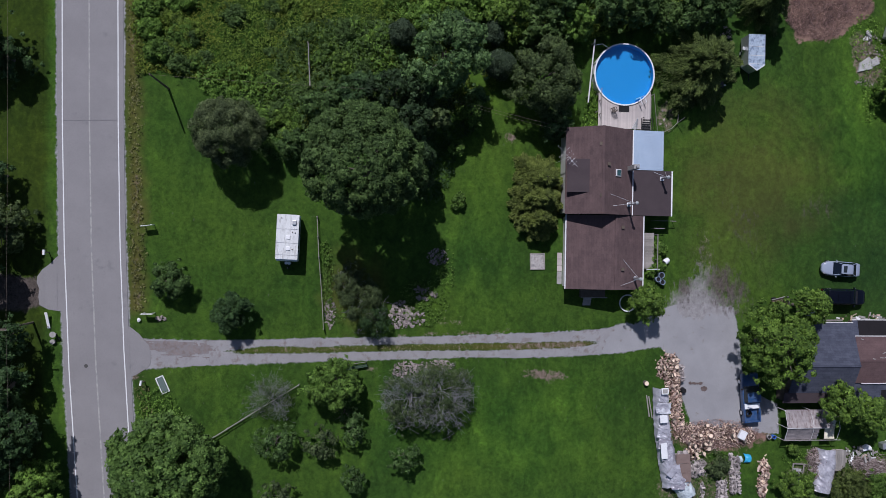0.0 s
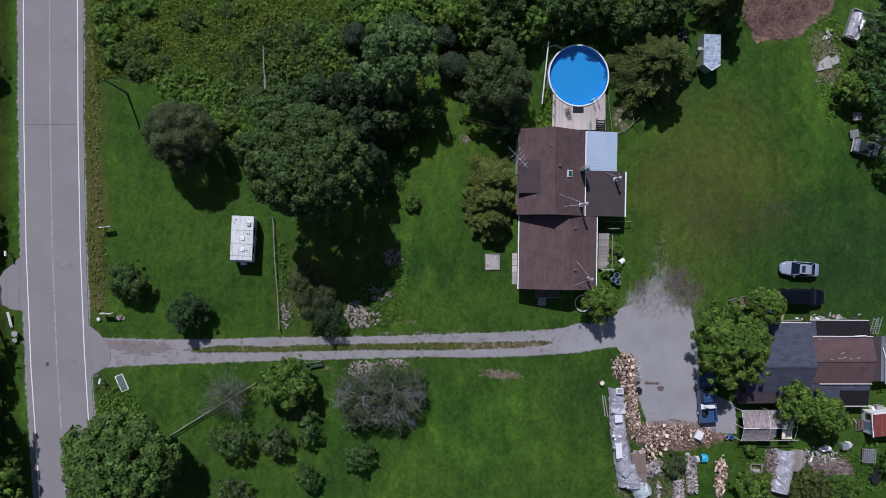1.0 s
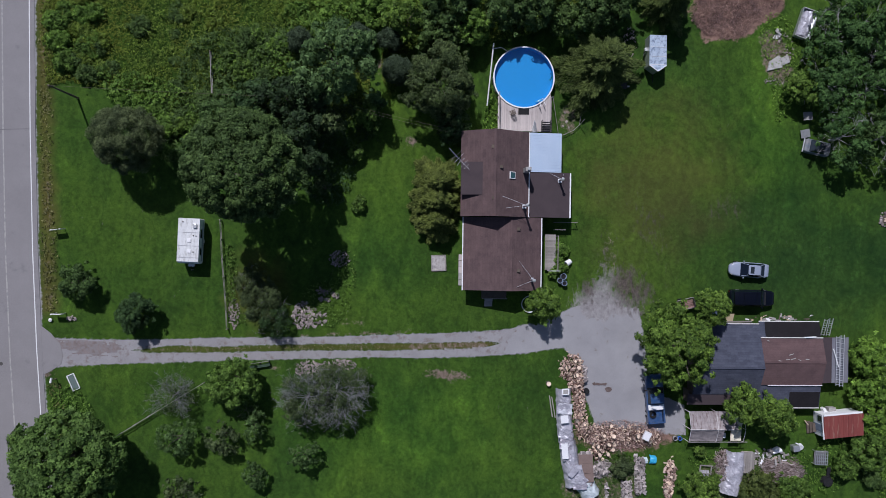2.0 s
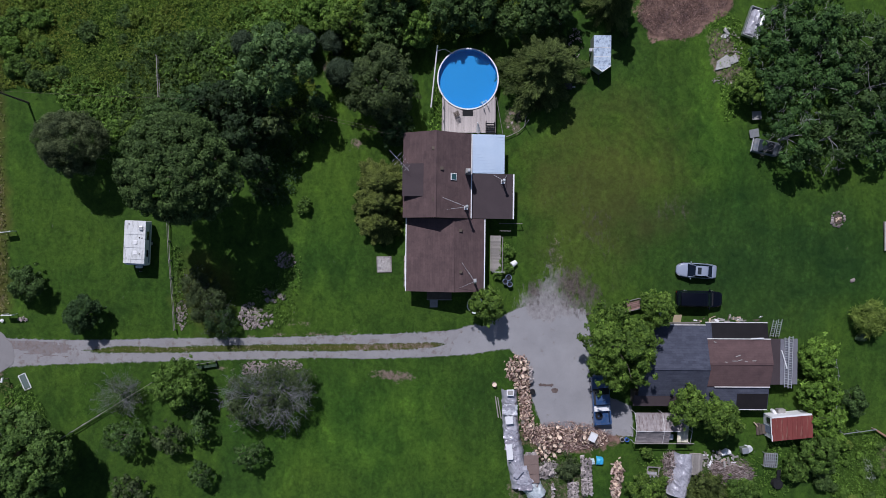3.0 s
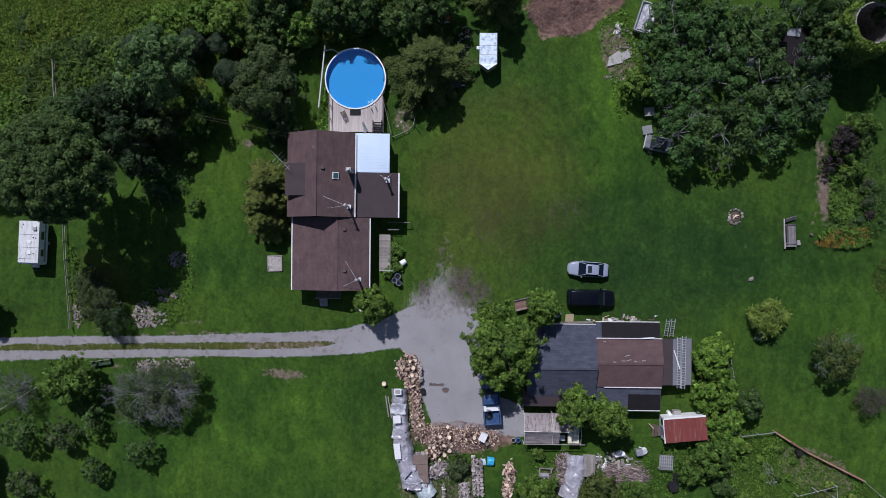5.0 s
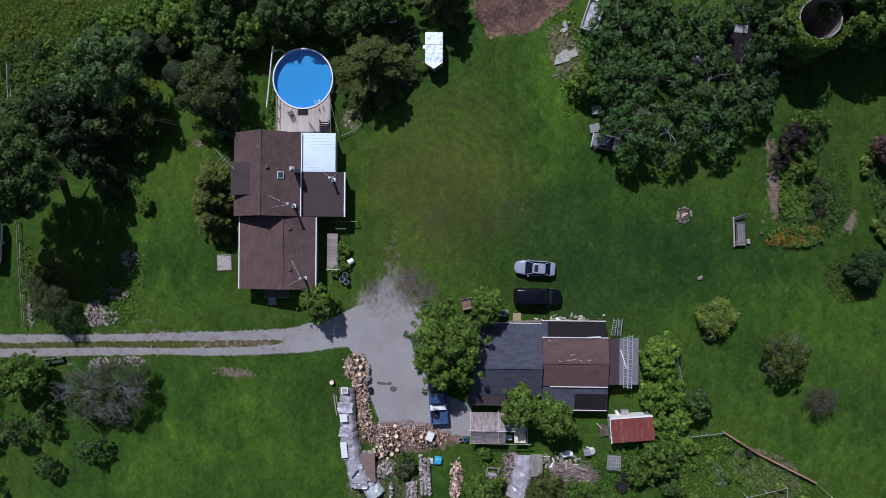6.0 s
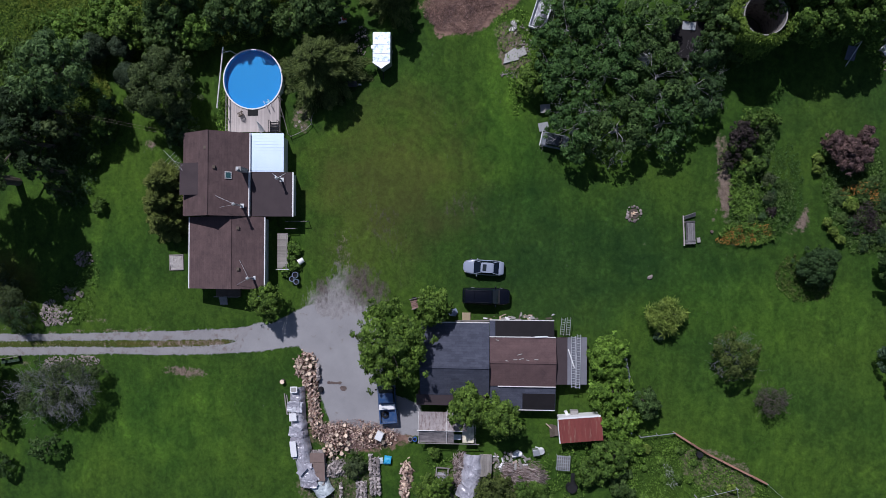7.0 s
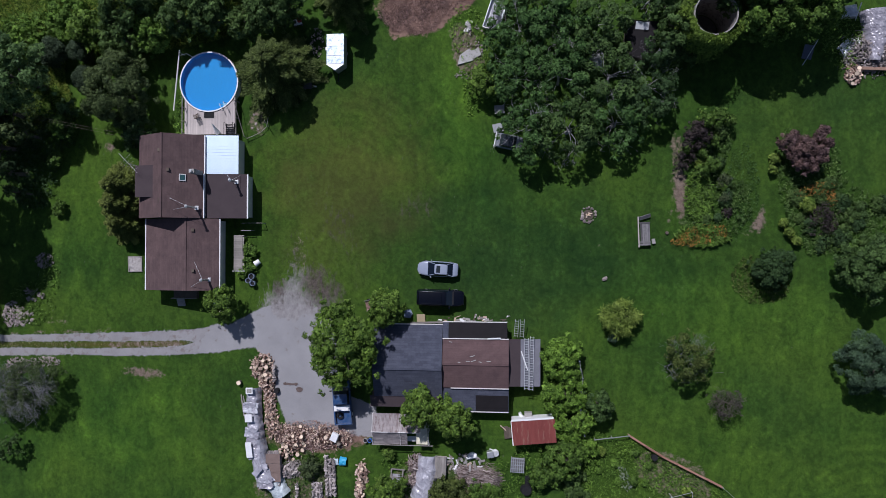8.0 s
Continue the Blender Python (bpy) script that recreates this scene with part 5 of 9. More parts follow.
thicket("porch_plants", lambda x, y: np.minimum(oval(x, y, 26.35, -0.16, 0.85, 1.1), oval(x, y, 26.37, -2.37, 0.9, 0.8)), (20, 32, -6, 4), 9000, 1.0, 0.2, L_BRIGHT, "leafy green plants beside the side porch", "plants", 0.7, 15)
thicket("dead_brush", lambda x, y: np.minimum(oval(x, y, 46.19, 29.52, 3.9, 3.3), oval(x, y, 49.51, 31.22, 4.0, 2.6, 14)) + 1.2 * ragged(x, y, 66), (34, 56, 22, 36), 60000, 0.4, 0.5, L_STRAW, "heap of dead reddish-brown brush", "brush", 0.9, 17, 0.05)
BED_W = [(78.78, 13.88), (83.60, 15.81), (84.24, 12.83), (82.64, 9.54), (85.83, 7.54), (86.14, 3.92), (83.27, 0.96), (78.78, 0.62), (78.26, 3.27), (79.23, 8.24)]
BED_E = [(89.95, 14.08), (94.97, 12.71), (96.83, 7.48), (101.16, 6.81), (104.22, 1.63), (100.53, -0.63), (92.45, -0.33), (89.94, 2.93), (89.00, 7.52), (88.18, 10.15)]
thicket("flower_bed_foliage", lambda x, y: inside(x, y, BED_W), (74, 96, -4, 20), 26000, 0.85, 0.24, L_WEED, "lush mixed foliage in a garden bed", "flower bed", 1.3, 19)
thicket("flower_bed_foliage", lambda x, y: inside(x, y, BED_E), (84, 116, -6, 18), 44000, 0.9, 0.24, L_WEED, "lush mixed foliage in a large garden bed", "flower bed", 1.5, 21)
thicket("fern_patch", lambda x, y: oval(x, y, 85.1, 7.4, 1.9, 5.4), (78, 98, -4, 14), 34000, 0.32, 0.14, L_APPLE, "low blue-green ground cover in the garden bed", "ground cover", 1.2, 22)
thicket("day_lily_leaves", lambda x, y: np.minimum(oval(x, y, 80.0, 6.4, 1.5, 2.9), oval(x, y, 80.39, 1.88, 3.2, 1.3)), (74, 92, -2, 14), 26000, 0.95, 0.62, L_BRIGHT, "yellow-green strap-like lily leaves", "lilies", 0.9, 23, 0.2)
for x, y, rx, ry, k in ((80.39, 1.81, 3.4, 1.2, 0), (93.09, 7.11, 2.4, 0.8, 2), (94.65, 6.19, 0.6, 1.4, 4)):
    thicket("orange_lilies", lambda u, v: oval(u, v, x, y, rx, ry, 12), (70, 112, -6, 16), 110000, 1.25 + 0.25 * (k > 0), 0.15, L_ORANGE, "orange day lilies in flower", "flowers", 0.6, 25 + k)
GARDEN = [(67.05, -21.47), (72.10, -21.81), (83.26, -27.82), (86.11, -33.74), (66.73, -34.47)]
thicket("vegetable_garden", lambda x, y: inside(x, y, GARDEN), (66, 100, -40, -18), 70000, 0.4, 0.16, L_BRIGHT, "overgrown vegetable garden with mixed green plants", "garden", 1.1, 31)
thicket("garden_shrub_growth", lambda x, y: np.minimum(oval(x, y, 71.1, -24.0, 1.3, 1.3), oval(x, y, 67.4, -26.6, 0.6, 5.4)), (66, 90, -34, -18), 36000, 0.8, 0.2, L_VINE, "pale green leafy clumps in the garden", "garden plants", 0.9, 33)
thicket("pale_flowers", lambda x, y: oval(x, y, 71.7, -27.0, 0.8, 1.5, 20), (68, 76, -31, -23), 5000, 0.7, 0.16, leafage("whitish_plants", (0.12, 0.15, 0.08), (0.36, 0.39, 0.27)), "patch of whitish flowering plants in the garden", "flowers", 0.7, 34)
thicket("shed_weeds", lambda x, y: np.minimum(np.minimum(oval(x, y, 56.73, -27.11, 2.0, 3.2), oval(x, y, 46.79, -25.93, 5, 1.0)), np.minimum(oval(x, y, 60.42, -25.99, 2.2, 4), oval(x, y, 65.53, -23.18, 2.0, 4.5))), (40, 78, -34, -16), 26000, 0.6, 0.22, L_BRIGHT, "rank green weeds between the woodpiles", "weeds", 0.9, 35)
thicket("woodpile_weeds", lambda x, y: np.minimum(oval(x, y, 33.74, -25.92, 2.0, 1.6), oval(x, y, 31.84, -28.31, 4.5, 2.6)), (24, 42, -34, -20), 12000, 0.6, 0.2, L_WEED, "weeds growing among old firewood", "weeds", 0.8, 37)
thicket("weedy_ring", lambda x, y: np.maximum(oval(x, y, 87.2, -3.2, 3.4, 3.1), -oval(x, y, 88.6, -1.2, 2.2, 2.2)), (82, 94, -9, 2), 16000, 0.35, 0.18, L_OLIVE, "scrubby olive weeds in a crescent bed round a shrub", "weeds", 0.8, 39)
thicket("silo_weeds", lambda x, y: np.minimum(oval(x, y, 79.42, 23.84, 3.2, 1.4, -20), oval(x, y, 96.37, 23.66, 2.4, 2.8)), (70, 112, 18, 34), 24000, 1.6, 0.26, L_BRIGHT, "rank green weeds beside the silo", "weeds", 1.2, 41)
thicket("orchard_weeds", lambda x, y: np.minimum(oval(x, y, 53.6, 25.4, 2.4, 4.4, 20), oval(x, y, 53.6, 20.0, 1.2, 4.6)), (44, 62, 8, 32), 22000, 0.4, 0.2, L_VINE, "bright green weeds along the orchard edge", "weeds", 0.8, 43)
thicket("rough_grass", lambda x, y: oval(x, y, 99.65, 22.15, 4, 2.2), (90, 116, 14, 34), 9000, 0.5, 0.24, L_WEED, "rough grass round the scrap heap", "grass", 0.9, 45)
thicket("track_grass", lambda x, y: inside(x, y, MEDIAN) + 0.3, (-25, 8, -14, -10), 7000, 0.08, 0.13, L_DRYGRASS, "thin grass between the driveway ruts", "grass", 0.8, 47)


# ---- house ----
def gable(owner, x0, x1, y0, y1, split, za, zm, zb, along, roof, wall, over=0.35, thick=0.16, end=M_WHITE, low_end=True):
    """A gabled block: walls under two roof slopes. along: the axis of the ridge; split: where it runs; za, zm, zb: heights of the low
    eave, the ridge and the high eave."""
    def at(u, v, z):
        return (u, v, z) if along == "y" else (v, u, z)
    (a0, a1), (b0, b1) = ((x0, x1), (y0, y1)) if along == "y" else ((y0, y1), (x0, x1))
    walls = bmesh.new()
    for u0, u1, z0, z1 in ((a0 + over, split, za, zm), (split, a1 - over, zm, zb)):
        pts = [at(u, v, 0) for u, v in ((u0, b0 + 0.2), (u1, b0 + 0.2), (u1, b1 - 0.2), (u0, b1 - 0.2))]
        key = 0 if along == "y" else 1
        prism([p[:2] for p in pts], 0, lambda x, y: (z0 + (z1 - z0) * (((x, y)[key] - u0) / (u1 - u0))) - thick - 0.05, walls)
    world_part("wall", walls, wall, owner)
    for u0, u1, z0, z1 in ((a0, split, za, zm), (split, a1, zm, zb)):
        world_part("roof_slope", slab_quad(at(u0, b0, z0), at(u1, b0, z1), at(u1, b1, z1), at(u0, b1, z0), thick), roof, owner)
    world_part("ridge_cap", beam(at(split, b0, zm + 0.015), at(split, b1, zm + 0.015), 0.26, 0.05), roof, owner)
    for u, z in ((a0, za), (a1, zb)):
        if end and (low_end or u != a0):
            world_part("fascia", beam(at(u + (-0.05 if u == a0 else 0.05), b0, z - 0.05), at(u + (-0.05 if u == a0 else 0.05), b1, z - 0.05), 0.12, 0.12), end, owner, "white eaves board")


def stove_pipe(owner, x, y, z, h, guys):
    """A capped metal flue with its stay rods."""
    p = world_part("flue_pipe", cyl(0.12, 0.12, h, Matrix.Translation((x, y, z)), 14), M_STEEL, owner, "galvanised flue pipe")
    part("cap", cyl(0.20, 0.07, 0.16, Matrix.Translation((x, y, z + h + 0.06)), 14), M_ALU, p, "shiny cone cap")
    part("flashing", box(0.46, 0.46, 0.06, Matrix.Translation((x + 0.06, y, z + 0.03))), M_ALU, p)
    for gx, gy, gz in guys:
        part("stay_rod", bar((x, y, z + h * 0.8), (gx, gy, gz), 0.017), M_ALU, p)


HX0, HY1 = 13.84, 13.56
HXR, HY0 = 21.80, 3.67
BX0, BY0 = 14.27, -4.96
BX1, BYT = 23.47, 3.71
AX1, AYM = 26.82, 8.97
house = thing("house", (HX0 + HXR) / 2, (HY0 + HY1) / 2, 0, 0, "farmhouse with a brown shingle roof and white eaves", "house")
RID_A, RID_B = 17.58, BX0 + 0.60 * (BX1 - BX0)
gable(house, HX0, HXR, HY0, HY1, RID_A, 3.5, 5.6, 3.3, "y", M_BROWN_ROOF, M_SIDING, low_end=False)
gable(house, BX0, BX1, BY0, HY0 - 0.03, RID_B, 2.6, 3.9, 2.7, "y", M_BROWN_ROOF, M_SIDING)
# shed dormer on the west slope
DY0, DY1 = HY0 + 2.45, HY0 + 6.2
world_part("dormer_roof", slab_quad((HX0 - 0.05, DY0, 4.35), (RID_A - 1.3, DY0, 4.85), (RID_A - 1.3, DY1, 4.85), (HX0 - 0.05, DY1, 4.35), 0.14), M_DARK_ROOF, house, "dark low-pitched dormer roof")
world_part("dormer_wall", prism([(HX0 + 0.3, DY0 + 0.15), (RID_A - 1.4, DY0 + 0.15), (RID_A - 1.4, DY1 - 0.15), (HX0 + 0.3, DY1 - 0.15)], 3.4, lambda x, y: 4.18 + 0.5 * (x - HX0 - 0.3) / (RID_A - 1.7 - HX0)), M_SIDING, house)
# annex: white metal lean-to and dark low roof
annex_wall = prism([(HXR - 0.2, HY0 + 0.25), (AX1 - 0.3, HY0 + 0.25), (AX1 - 0.3, AYM - 0.1), (HXR - 0.2, AYM - 0.1)], 0, 2.5)
world_part("annex_wall", annex_wall, M_SIDING, house)
world_part("annex_roof", slab_quad((HXR + 0.06, HY0 + 0.02, 2.95), (AX1, HY0 + 0.02, 2.65), (AX1, AYM, 2.65), (HXR + 0.06, AYM, 2.95), 0.14), M_DARK_ROOF, house, "dark brown low-pitched annex roof")
world_part("fascia", beam((AX1 + 0.06, HY0, 2.6), (AX1 + 0.06, AYM, 2.6), 0.16, 0.12), M_WHITE, house, "white eaves board")
MX1 = 25.76
world_part("porch_wall", prism([(HXR - 0.1, AYM), (MX1 - 0.3, AYM), (MX1 - 0.3, HY1 - 0.3), (HXR - 0.1, HY1 - 0.3)], 0, 2.45), M_SIDING, house)
metal = world_part("metal_roof", slab_quad((HXR - 0.1, AYM + 0.03, 3.05), (MX1, AYM + 0.03, 2.72), (MX1, HY1 + 0.04, 2.72), (HXR - 0.1, HY1 + 0.04, 3.05), 0.06), M_METAL_ROOF, house, "white ribbed metal roof")
for k in range(13):
    yy = AYM + 0.2 + k * (HY1 - AYM - 0.45) / 12
    part("rib", beam((HXR - 0.1, yy, 3.055), (MX1 + 0.02, yy, 2.725), 0.05, 0.025), M_METAL_ROOF, metal)
world_part("trim", beam((HXR + 0.02, HY0, 3.42), (HXR + 0.02, AYM, 3.42), 0.10, 0.12), M_WHITE, house, "white eaves trim")
ch = world_part("chimney", box(0.62, 0.5, 3.2, Matrix.Translation((21.36, 9.02, 2.6)), 0.02), M_CONCRETE, house, "grey chimney stack")
part("flue", cyl(0.16, 0.16, 0.3, Matrix.Translation((21.36, 9.02, 5.78)), 12), M_STEEL, ch)
stove_pipe(house, 21.13, 4.88, 3.9, 2.7, ((18.46, 5.96, 5.2), (18.92, 4.61, 5.1)))
stove_pipe(house, 22.27, -3.63, 3.0, 2.1, ((20.79, -1.51, 3.6), (20.49, -4.48, 3.7)))
stove_pipe(house, 25.52, 8.05, 2.75, 2.0, ((24.45, 8.85, 2.85), (26.0, 8.8, 2.8)))
for vx, vy, vz in ((17.31, 11.56, 5.3), (18.31, 9.29, 5.2), (17.43, 5.75, 5.3), (20.62, 2.26, 3.6), (20.67, -2.57, 3.6)):
    v = world_part("roof_vent", box(0.3, 0.3, 0.22, Matrix.Translation((vx, vy, vz - 0.05)), 0.03), M_TAR, house, "small dark roof vent")
    part("hood", box(0.36, 0.36, 0.04, Matrix.Translation((vx, vy, vz + 0.18))), M_DARK_WOOD, v)
SKX, SKY = 19.66, 8.42
sl = 2.3 / (HXR - RID_A)
frame_z = 5.6 - sl * (SKX - RID_A)
sk = world_part("skylight", box(0.74, 0.80, 0.16, Matrix.Translation((SKX, SKY, frame_z - 0.02)) @ Matrix.Rotation(math.atan(sl), 4, "Y")), M_PLASTIC, house, "white-framed roof window")
part("glass", box(0.6, 0.64, 0.03, Matrix.Translation((SKX, SKY, frame_z)) @ Matrix.Rotation(math.atan(sl), 4, "Y") @ Matrix.Translation((0, 0, 0.15))), M_SKYLIGHT, sk)
# television aerial at the west eave
ant = thing("television_aerial", 13.64, 9.93, 3.2, 0, "thin aluminium television aerial on a mast at the eaves", "aerial")
part("mast", bar((0, 0, -3.2), (0, 0, 2.3), 0.03), M_ALU, ant)
boom = part("boom", bar((-1.3, 1.3, 2.2), (1.0, -1.05, 2.2), 0.015), M_ALU, ant)
for k in range(5):
    q = -0.5 + k * 0.3
    part("element", bar((q - 0.62 + 0.08 * k, -q - 0.62 + 0.08 * k, 2.24), (q + 0.62 - 0.08 * k, -q + 0.62 - 0.08 * k, 2.24), 0.009), M_ALU, boom)
# south porch, steps and walk
porch = thing("south_porch", 18.25, -5.70, 0, 0, "small dark covered porch with grey steps against the house", "porch")
part("porch_floor", box(3.0, 1.0, 0.5, Matrix.Translation((0, 0.1, 0))), M_DARK_WOOD, porch)
part("rail", beam((-1.45, -0.35, 1.3), (1.45, -0.35, 1.3), 0.08, 0.06), M_OLD_WOOD, porch)
for px in (-1.45, -0.2, 1.45):
    part("post", box(0.09, 0.09, 1.3, Matrix.Translation((px, -0.35, 0))), M_OLD_WOOD, porch)
for k in range(3):
    part("step", box(0.95, 0.32, 0.16, Matrix.Translation((-0.65, -0.55 - 0.33 * k, 0.34 - 0.16 * k)), 0.01), M_CONCRETE, porch)
single("wading_pool", cyl(1.0, 1.05, 0.28, Matrix.Translation((22.68, -6.76, 0)), 32, None, False), M_PLASTIC, None, "round white plastic wading pool half under a tree", "wading pool").modifiers.new("rim", "SOLIDIFY").thickness = 0.09
pad = thing("gravel_pad", 11.53, -1.89, 0, 2, "square of pale gravel in a low timber frame", "paving")
part("gravel", patch_mesh("gravel", lambda x, y: np.maximum(np.abs(x) - 0.8, np.abs(y) - 0.88), -0.9, 0.9, -1, 1, 0.06, 0.1, surface("pale_gravel", (0.20, 0.18, 0.172), (0.50, 0.47, 0.45), 5.0, 12.0, 0.9, bump_by=0.08), 0.16), None, pad, "pale gravel")
for s in (-1, 1):
    part("timber", box(0.1, 1.95, 0.16, pose(s * 0.85, 0, 0)), M_OLD_WOOD, pad)
    part("timber", box(1.6, 0.1, 0.16, pose(0, s * 0.93, 0)), M_OLD_WOOD, pad)
walkway = thing("side_walk", 13.81, -2.77, 0, 0, "narrow path of worn slabs along the house wall", "path")
for k in range(5):
    part("slab", box(0.58, 0.72, 0.07, Matrix.Translation((0.42, 1.6 - 0.76 * k, 0)) @ Matrix.Rotation(0.03 * (k % 3 - 1), 4, "Z"), 0.01), M_DECK if k < 3 else M_CONCRETE, walkway)
sp = thing("side_porch", 25.18, -0.45, 0, 0, "weathered plank side porch with a handrail", "porch")
deck_board = mesh_of(box(1.3, 0.165, 0.04, None, 0.004), "plank", M_OLD_WOOD)
for k in range(25):
    part("plank", deck_board, None, sp, at=pose(-0.15, 2.1 - 0.172 * k, 0.5 + random.uniform(-0.004, 0.004)))
for py in (2.0, 0.4, -1.0, -2.1):
    part("post", box(0.09, 0.09, 1.45, Matrix.Translation((0.6, py, 0))), M_OLD_WOOD, sp)
part("handrail", beam((0.6, 2.0, 1.45), (0.6, -2.1, 1.45), 0.1, 0.05), M_OLD_WOOD, sp)
part("handrail", beam((-0.7, -2.2, 1.35), (0.95, -2.2, 1.35), 0.06, 0.1), M_WHITE, sp, "white handrail")
for py, w in ((2.75, 1.3), (3.65, 2.7)):
    part("rail", beam((0.3, py, 1.1), (0.3 + w, py, 1.1), 0.06, 0.06), M_OLD_WOOD, sp)
    for e in (0.33, 0.27 + w):
        part("post", box(0.07, 0.07, 1.1, Matrix.Translation((e, py, 0))), M_OLD_WOOD, sp)

for x, y, r in ((26.38, -0.02, 0.95), (26.05, -1.26, 0.55), (26.33, -2.35, 0.8), (25.38, -2.98, 0.6)):
    tree(x, y, r, r * 1.3, L_BRIGHT, "leafy green plant beside the side porch", category="shrub", low=0.0, leaf=0.24, limbs=4, group="porch plants")


def barrel(x, y, mat, label, r=0.31, h=0.75):
    b = thing("barrel", x, y, 0, 0, label, "barrel", "barrels by the porch")
    bm = cyl(r * 0.92, r, h, None, 20, None, False)
    part("shell", bm, mat, b, smooth=True).modifiers.new("wall", "SOLIDIFY").thickness = 0.03
    part("water", cyl(r * 0.9, r * 0.9, 0.02, Matrix.Translation((0, 0, h * 0.75)), 20), M_BLACK, b, "dark water")
    rim = part("rim", cyl(r + 0.015, r + 0.015, 0.04, Matrix.Translation((0, 0, h - 0.03)), 20, None, False), mat, b)
    rim.modifiers.new("wall", "SOLIDIFY").thickness = 0.05


M_GREYBLUE = surface("grey_blue_plastic", (0.16, 0.20, 0.28), (0.22, 0.27, 0.36), 2, 12, 0.45)
barrel(26.66, -3.34, M_GREYBLUE, "grey-blue plastic barrel beside the side porch", 0.36)
barrel(26.25, -3.83, M_GREYBLUE, "grey-blue plastic barrel beside the side porch")
barrel(26.80, -4.17, M_GREYBLUE, "grey-blue plastic barrel beside the side porch")
bucket = thing("laundry_tub", 27.33, -1.61, 0, 35, "tipped white plastic tub beside the plants", "tub")
part("tub", cyl(0.3, 0.36, 0.7, pose(0.3, 0, 0.36, 0, -80, 0), 18, None, False), M_PLASTIC, bucket).modifiers.new("wall", "SOLIDIFY").thickness = 0.03
part("base", cyl(0.3, 0.3, 0.03, pose(0.3, 0, 0.36, 0, -80, 0), 18), M_PLASTIC, bucket)

# ---- pool and deck ----
PX, PY, PR = 21.42, 20.48, 3.72
M_WATER, wn_, wl_, wp_ = nodes_of("pool_water")
wt_, wg_, wm_ = wn_.new("ShaderNodeBsdfTransparent"), wn_.new("ShaderNodeBsdfGlossy"), wn_.new("ShaderNodeMixShader")
wt_.inputs[0].default_value = (0.72, 0.92, 0.98, 1)
wg_.inputs[1].default_value = 0.03
wm_.inputs[0].default_value = 0.04
wl_.new(wt_.outputs[0], wm_.inputs[1])
wl_.new(wg_.outputs[0], wm_.inputs[2])
wl_.new(wm_.outputs[0], wn_["Material Output"].inputs["Surface"])
wb_ = wn_.new("ShaderNodeBump")
wb_.inputs["Strength"].default_value, wb_.inputs["Distance"].default_value = 0.15, 0.02
wl_.new(noise_node(wn_, wl_, wn_.new("ShaderNodeTexCoord").outputs["Object"], 2.5), wb_.inputs["Height"])
wl_.new(wb_.outputs[0], wg_.inputs["Normal"])
pool = thing("swimming_pool", PX, PY, 0, 0, "round above-ground swimming pool full of clear blue water", "pool")


def ring(r0, r1, z0, z1, seg=64):
    bm = bmesh.new()
    loops = [[bm.verts.new((r * math.cos(k * 2 * math.pi / seg), r * math.sin(k * 2 * math.pi / seg), z)) for k in range(seg)] for r, z in ((r0, z0), (r1, z0), (r1, z1), (r0, z1))]
    for a, b in zip(loops, loops[1:] + loops[:1]):
        for k in range(seg):
            bm.faces.new((a[k], a[(k + 1) % seg], b[(k + 1) % seg], b[k]))
    bmesh.ops.recalc_face_normals(bm, faces=bm.faces)
    return bm


part("wall", ring(PR - 0.14, PR - 0.09, 0, 1.27), M_WHITE, pool, "white pool wall")
part("top_rim", ring(PR - 0.17, PR - 0.02, 1.27, 1.31), M_PLASTIC, pool, "white top rim")
for k in range(16):
    a = k * math.pi / 8
    part("upright", box(0.08, 0.16, 1.26, pose((PR - 0.04) * math.cos(a), (PR - 0.04) * math.sin(a), 0, 0, 0, math.degrees(a))), M_PLASTIC, pool)
part("liner", ring(PR - 0.17, PR - 0.145, 0.02, 1.26), M_LINER, pool, "blue vinyl liner")
part("floor", cyl(PR - 0.15, PR - 0.15, 0.03, Matrix.Translation((0, 0, 0.5)), 64), M_LINER, pool, "blue vinyl liner floor")
part("water", cyl(PR - 0.172, PR - 0.172, 0.005, Matrix.Translation((0, 0, 1.18)), 64), M_WATER, pool, "clear still water")
lad = thing("pool_ladder", 23.45, 17.41, 1.25, 25, "white pool ladder over the rim", "ladder")
for s in (-0.28, 0.28):
    bm = bmesh.new()
    for a, b in (((s, -0.55, 0), (s, -0.5, 0.75)), ((s, -0.5, 0.75), (s, 0.35, 0.8)), ((s, 0.35, 0.8), (s, 0.45, -0.9))):
        bar(a, b, 0.035, bm, 8)
    part("side_rail", bm, M_PLASTIC, lad)
for k in range(3):
    part("tread", box(0.56, 0.12, 0.04, pose(0, 0.42, -0.2 - 0.3 * k)), M_PLASTIC, lad)
DX0, DYN = 18.34, 18.19
DX1, DYS = 24.84, 14.05
deck = thing("pool_deck", (DX0 + DX1) / 2, (DYN + DYS) / 2, 0, 0, "raised grey plank deck between pool and house", "deck")
plank = mesh_of(box(0.138, 1.0, 0.035, Matrix.Translation((0, 0.5, 0))), "board", M_DECK)
n_board = int((DX1 - DX0) / 0.145)
DCX, DCY = (DX0 + DX1) / 2, (DYN + DYS) / 2
for k in range(n_board):
    bx = DX0 + 0.07 + 0.145 * k
    dx = abs(bx - PX)
    top = PY - math.sqrt(max(0, (PR + 0.03) ** 2 - dx * dx)) if dx < PR + 0.03 else PY
    length = min(top, DYN + 0.8) - DYS
    b = part("board", plank, None, deck, at=Matrix.Translation((bx - DCX, DYS - DCY, 1.16 + random.uniform(-0.004, 0.004))) @ Matrix.Diagonal((1, length, 1, 1)))
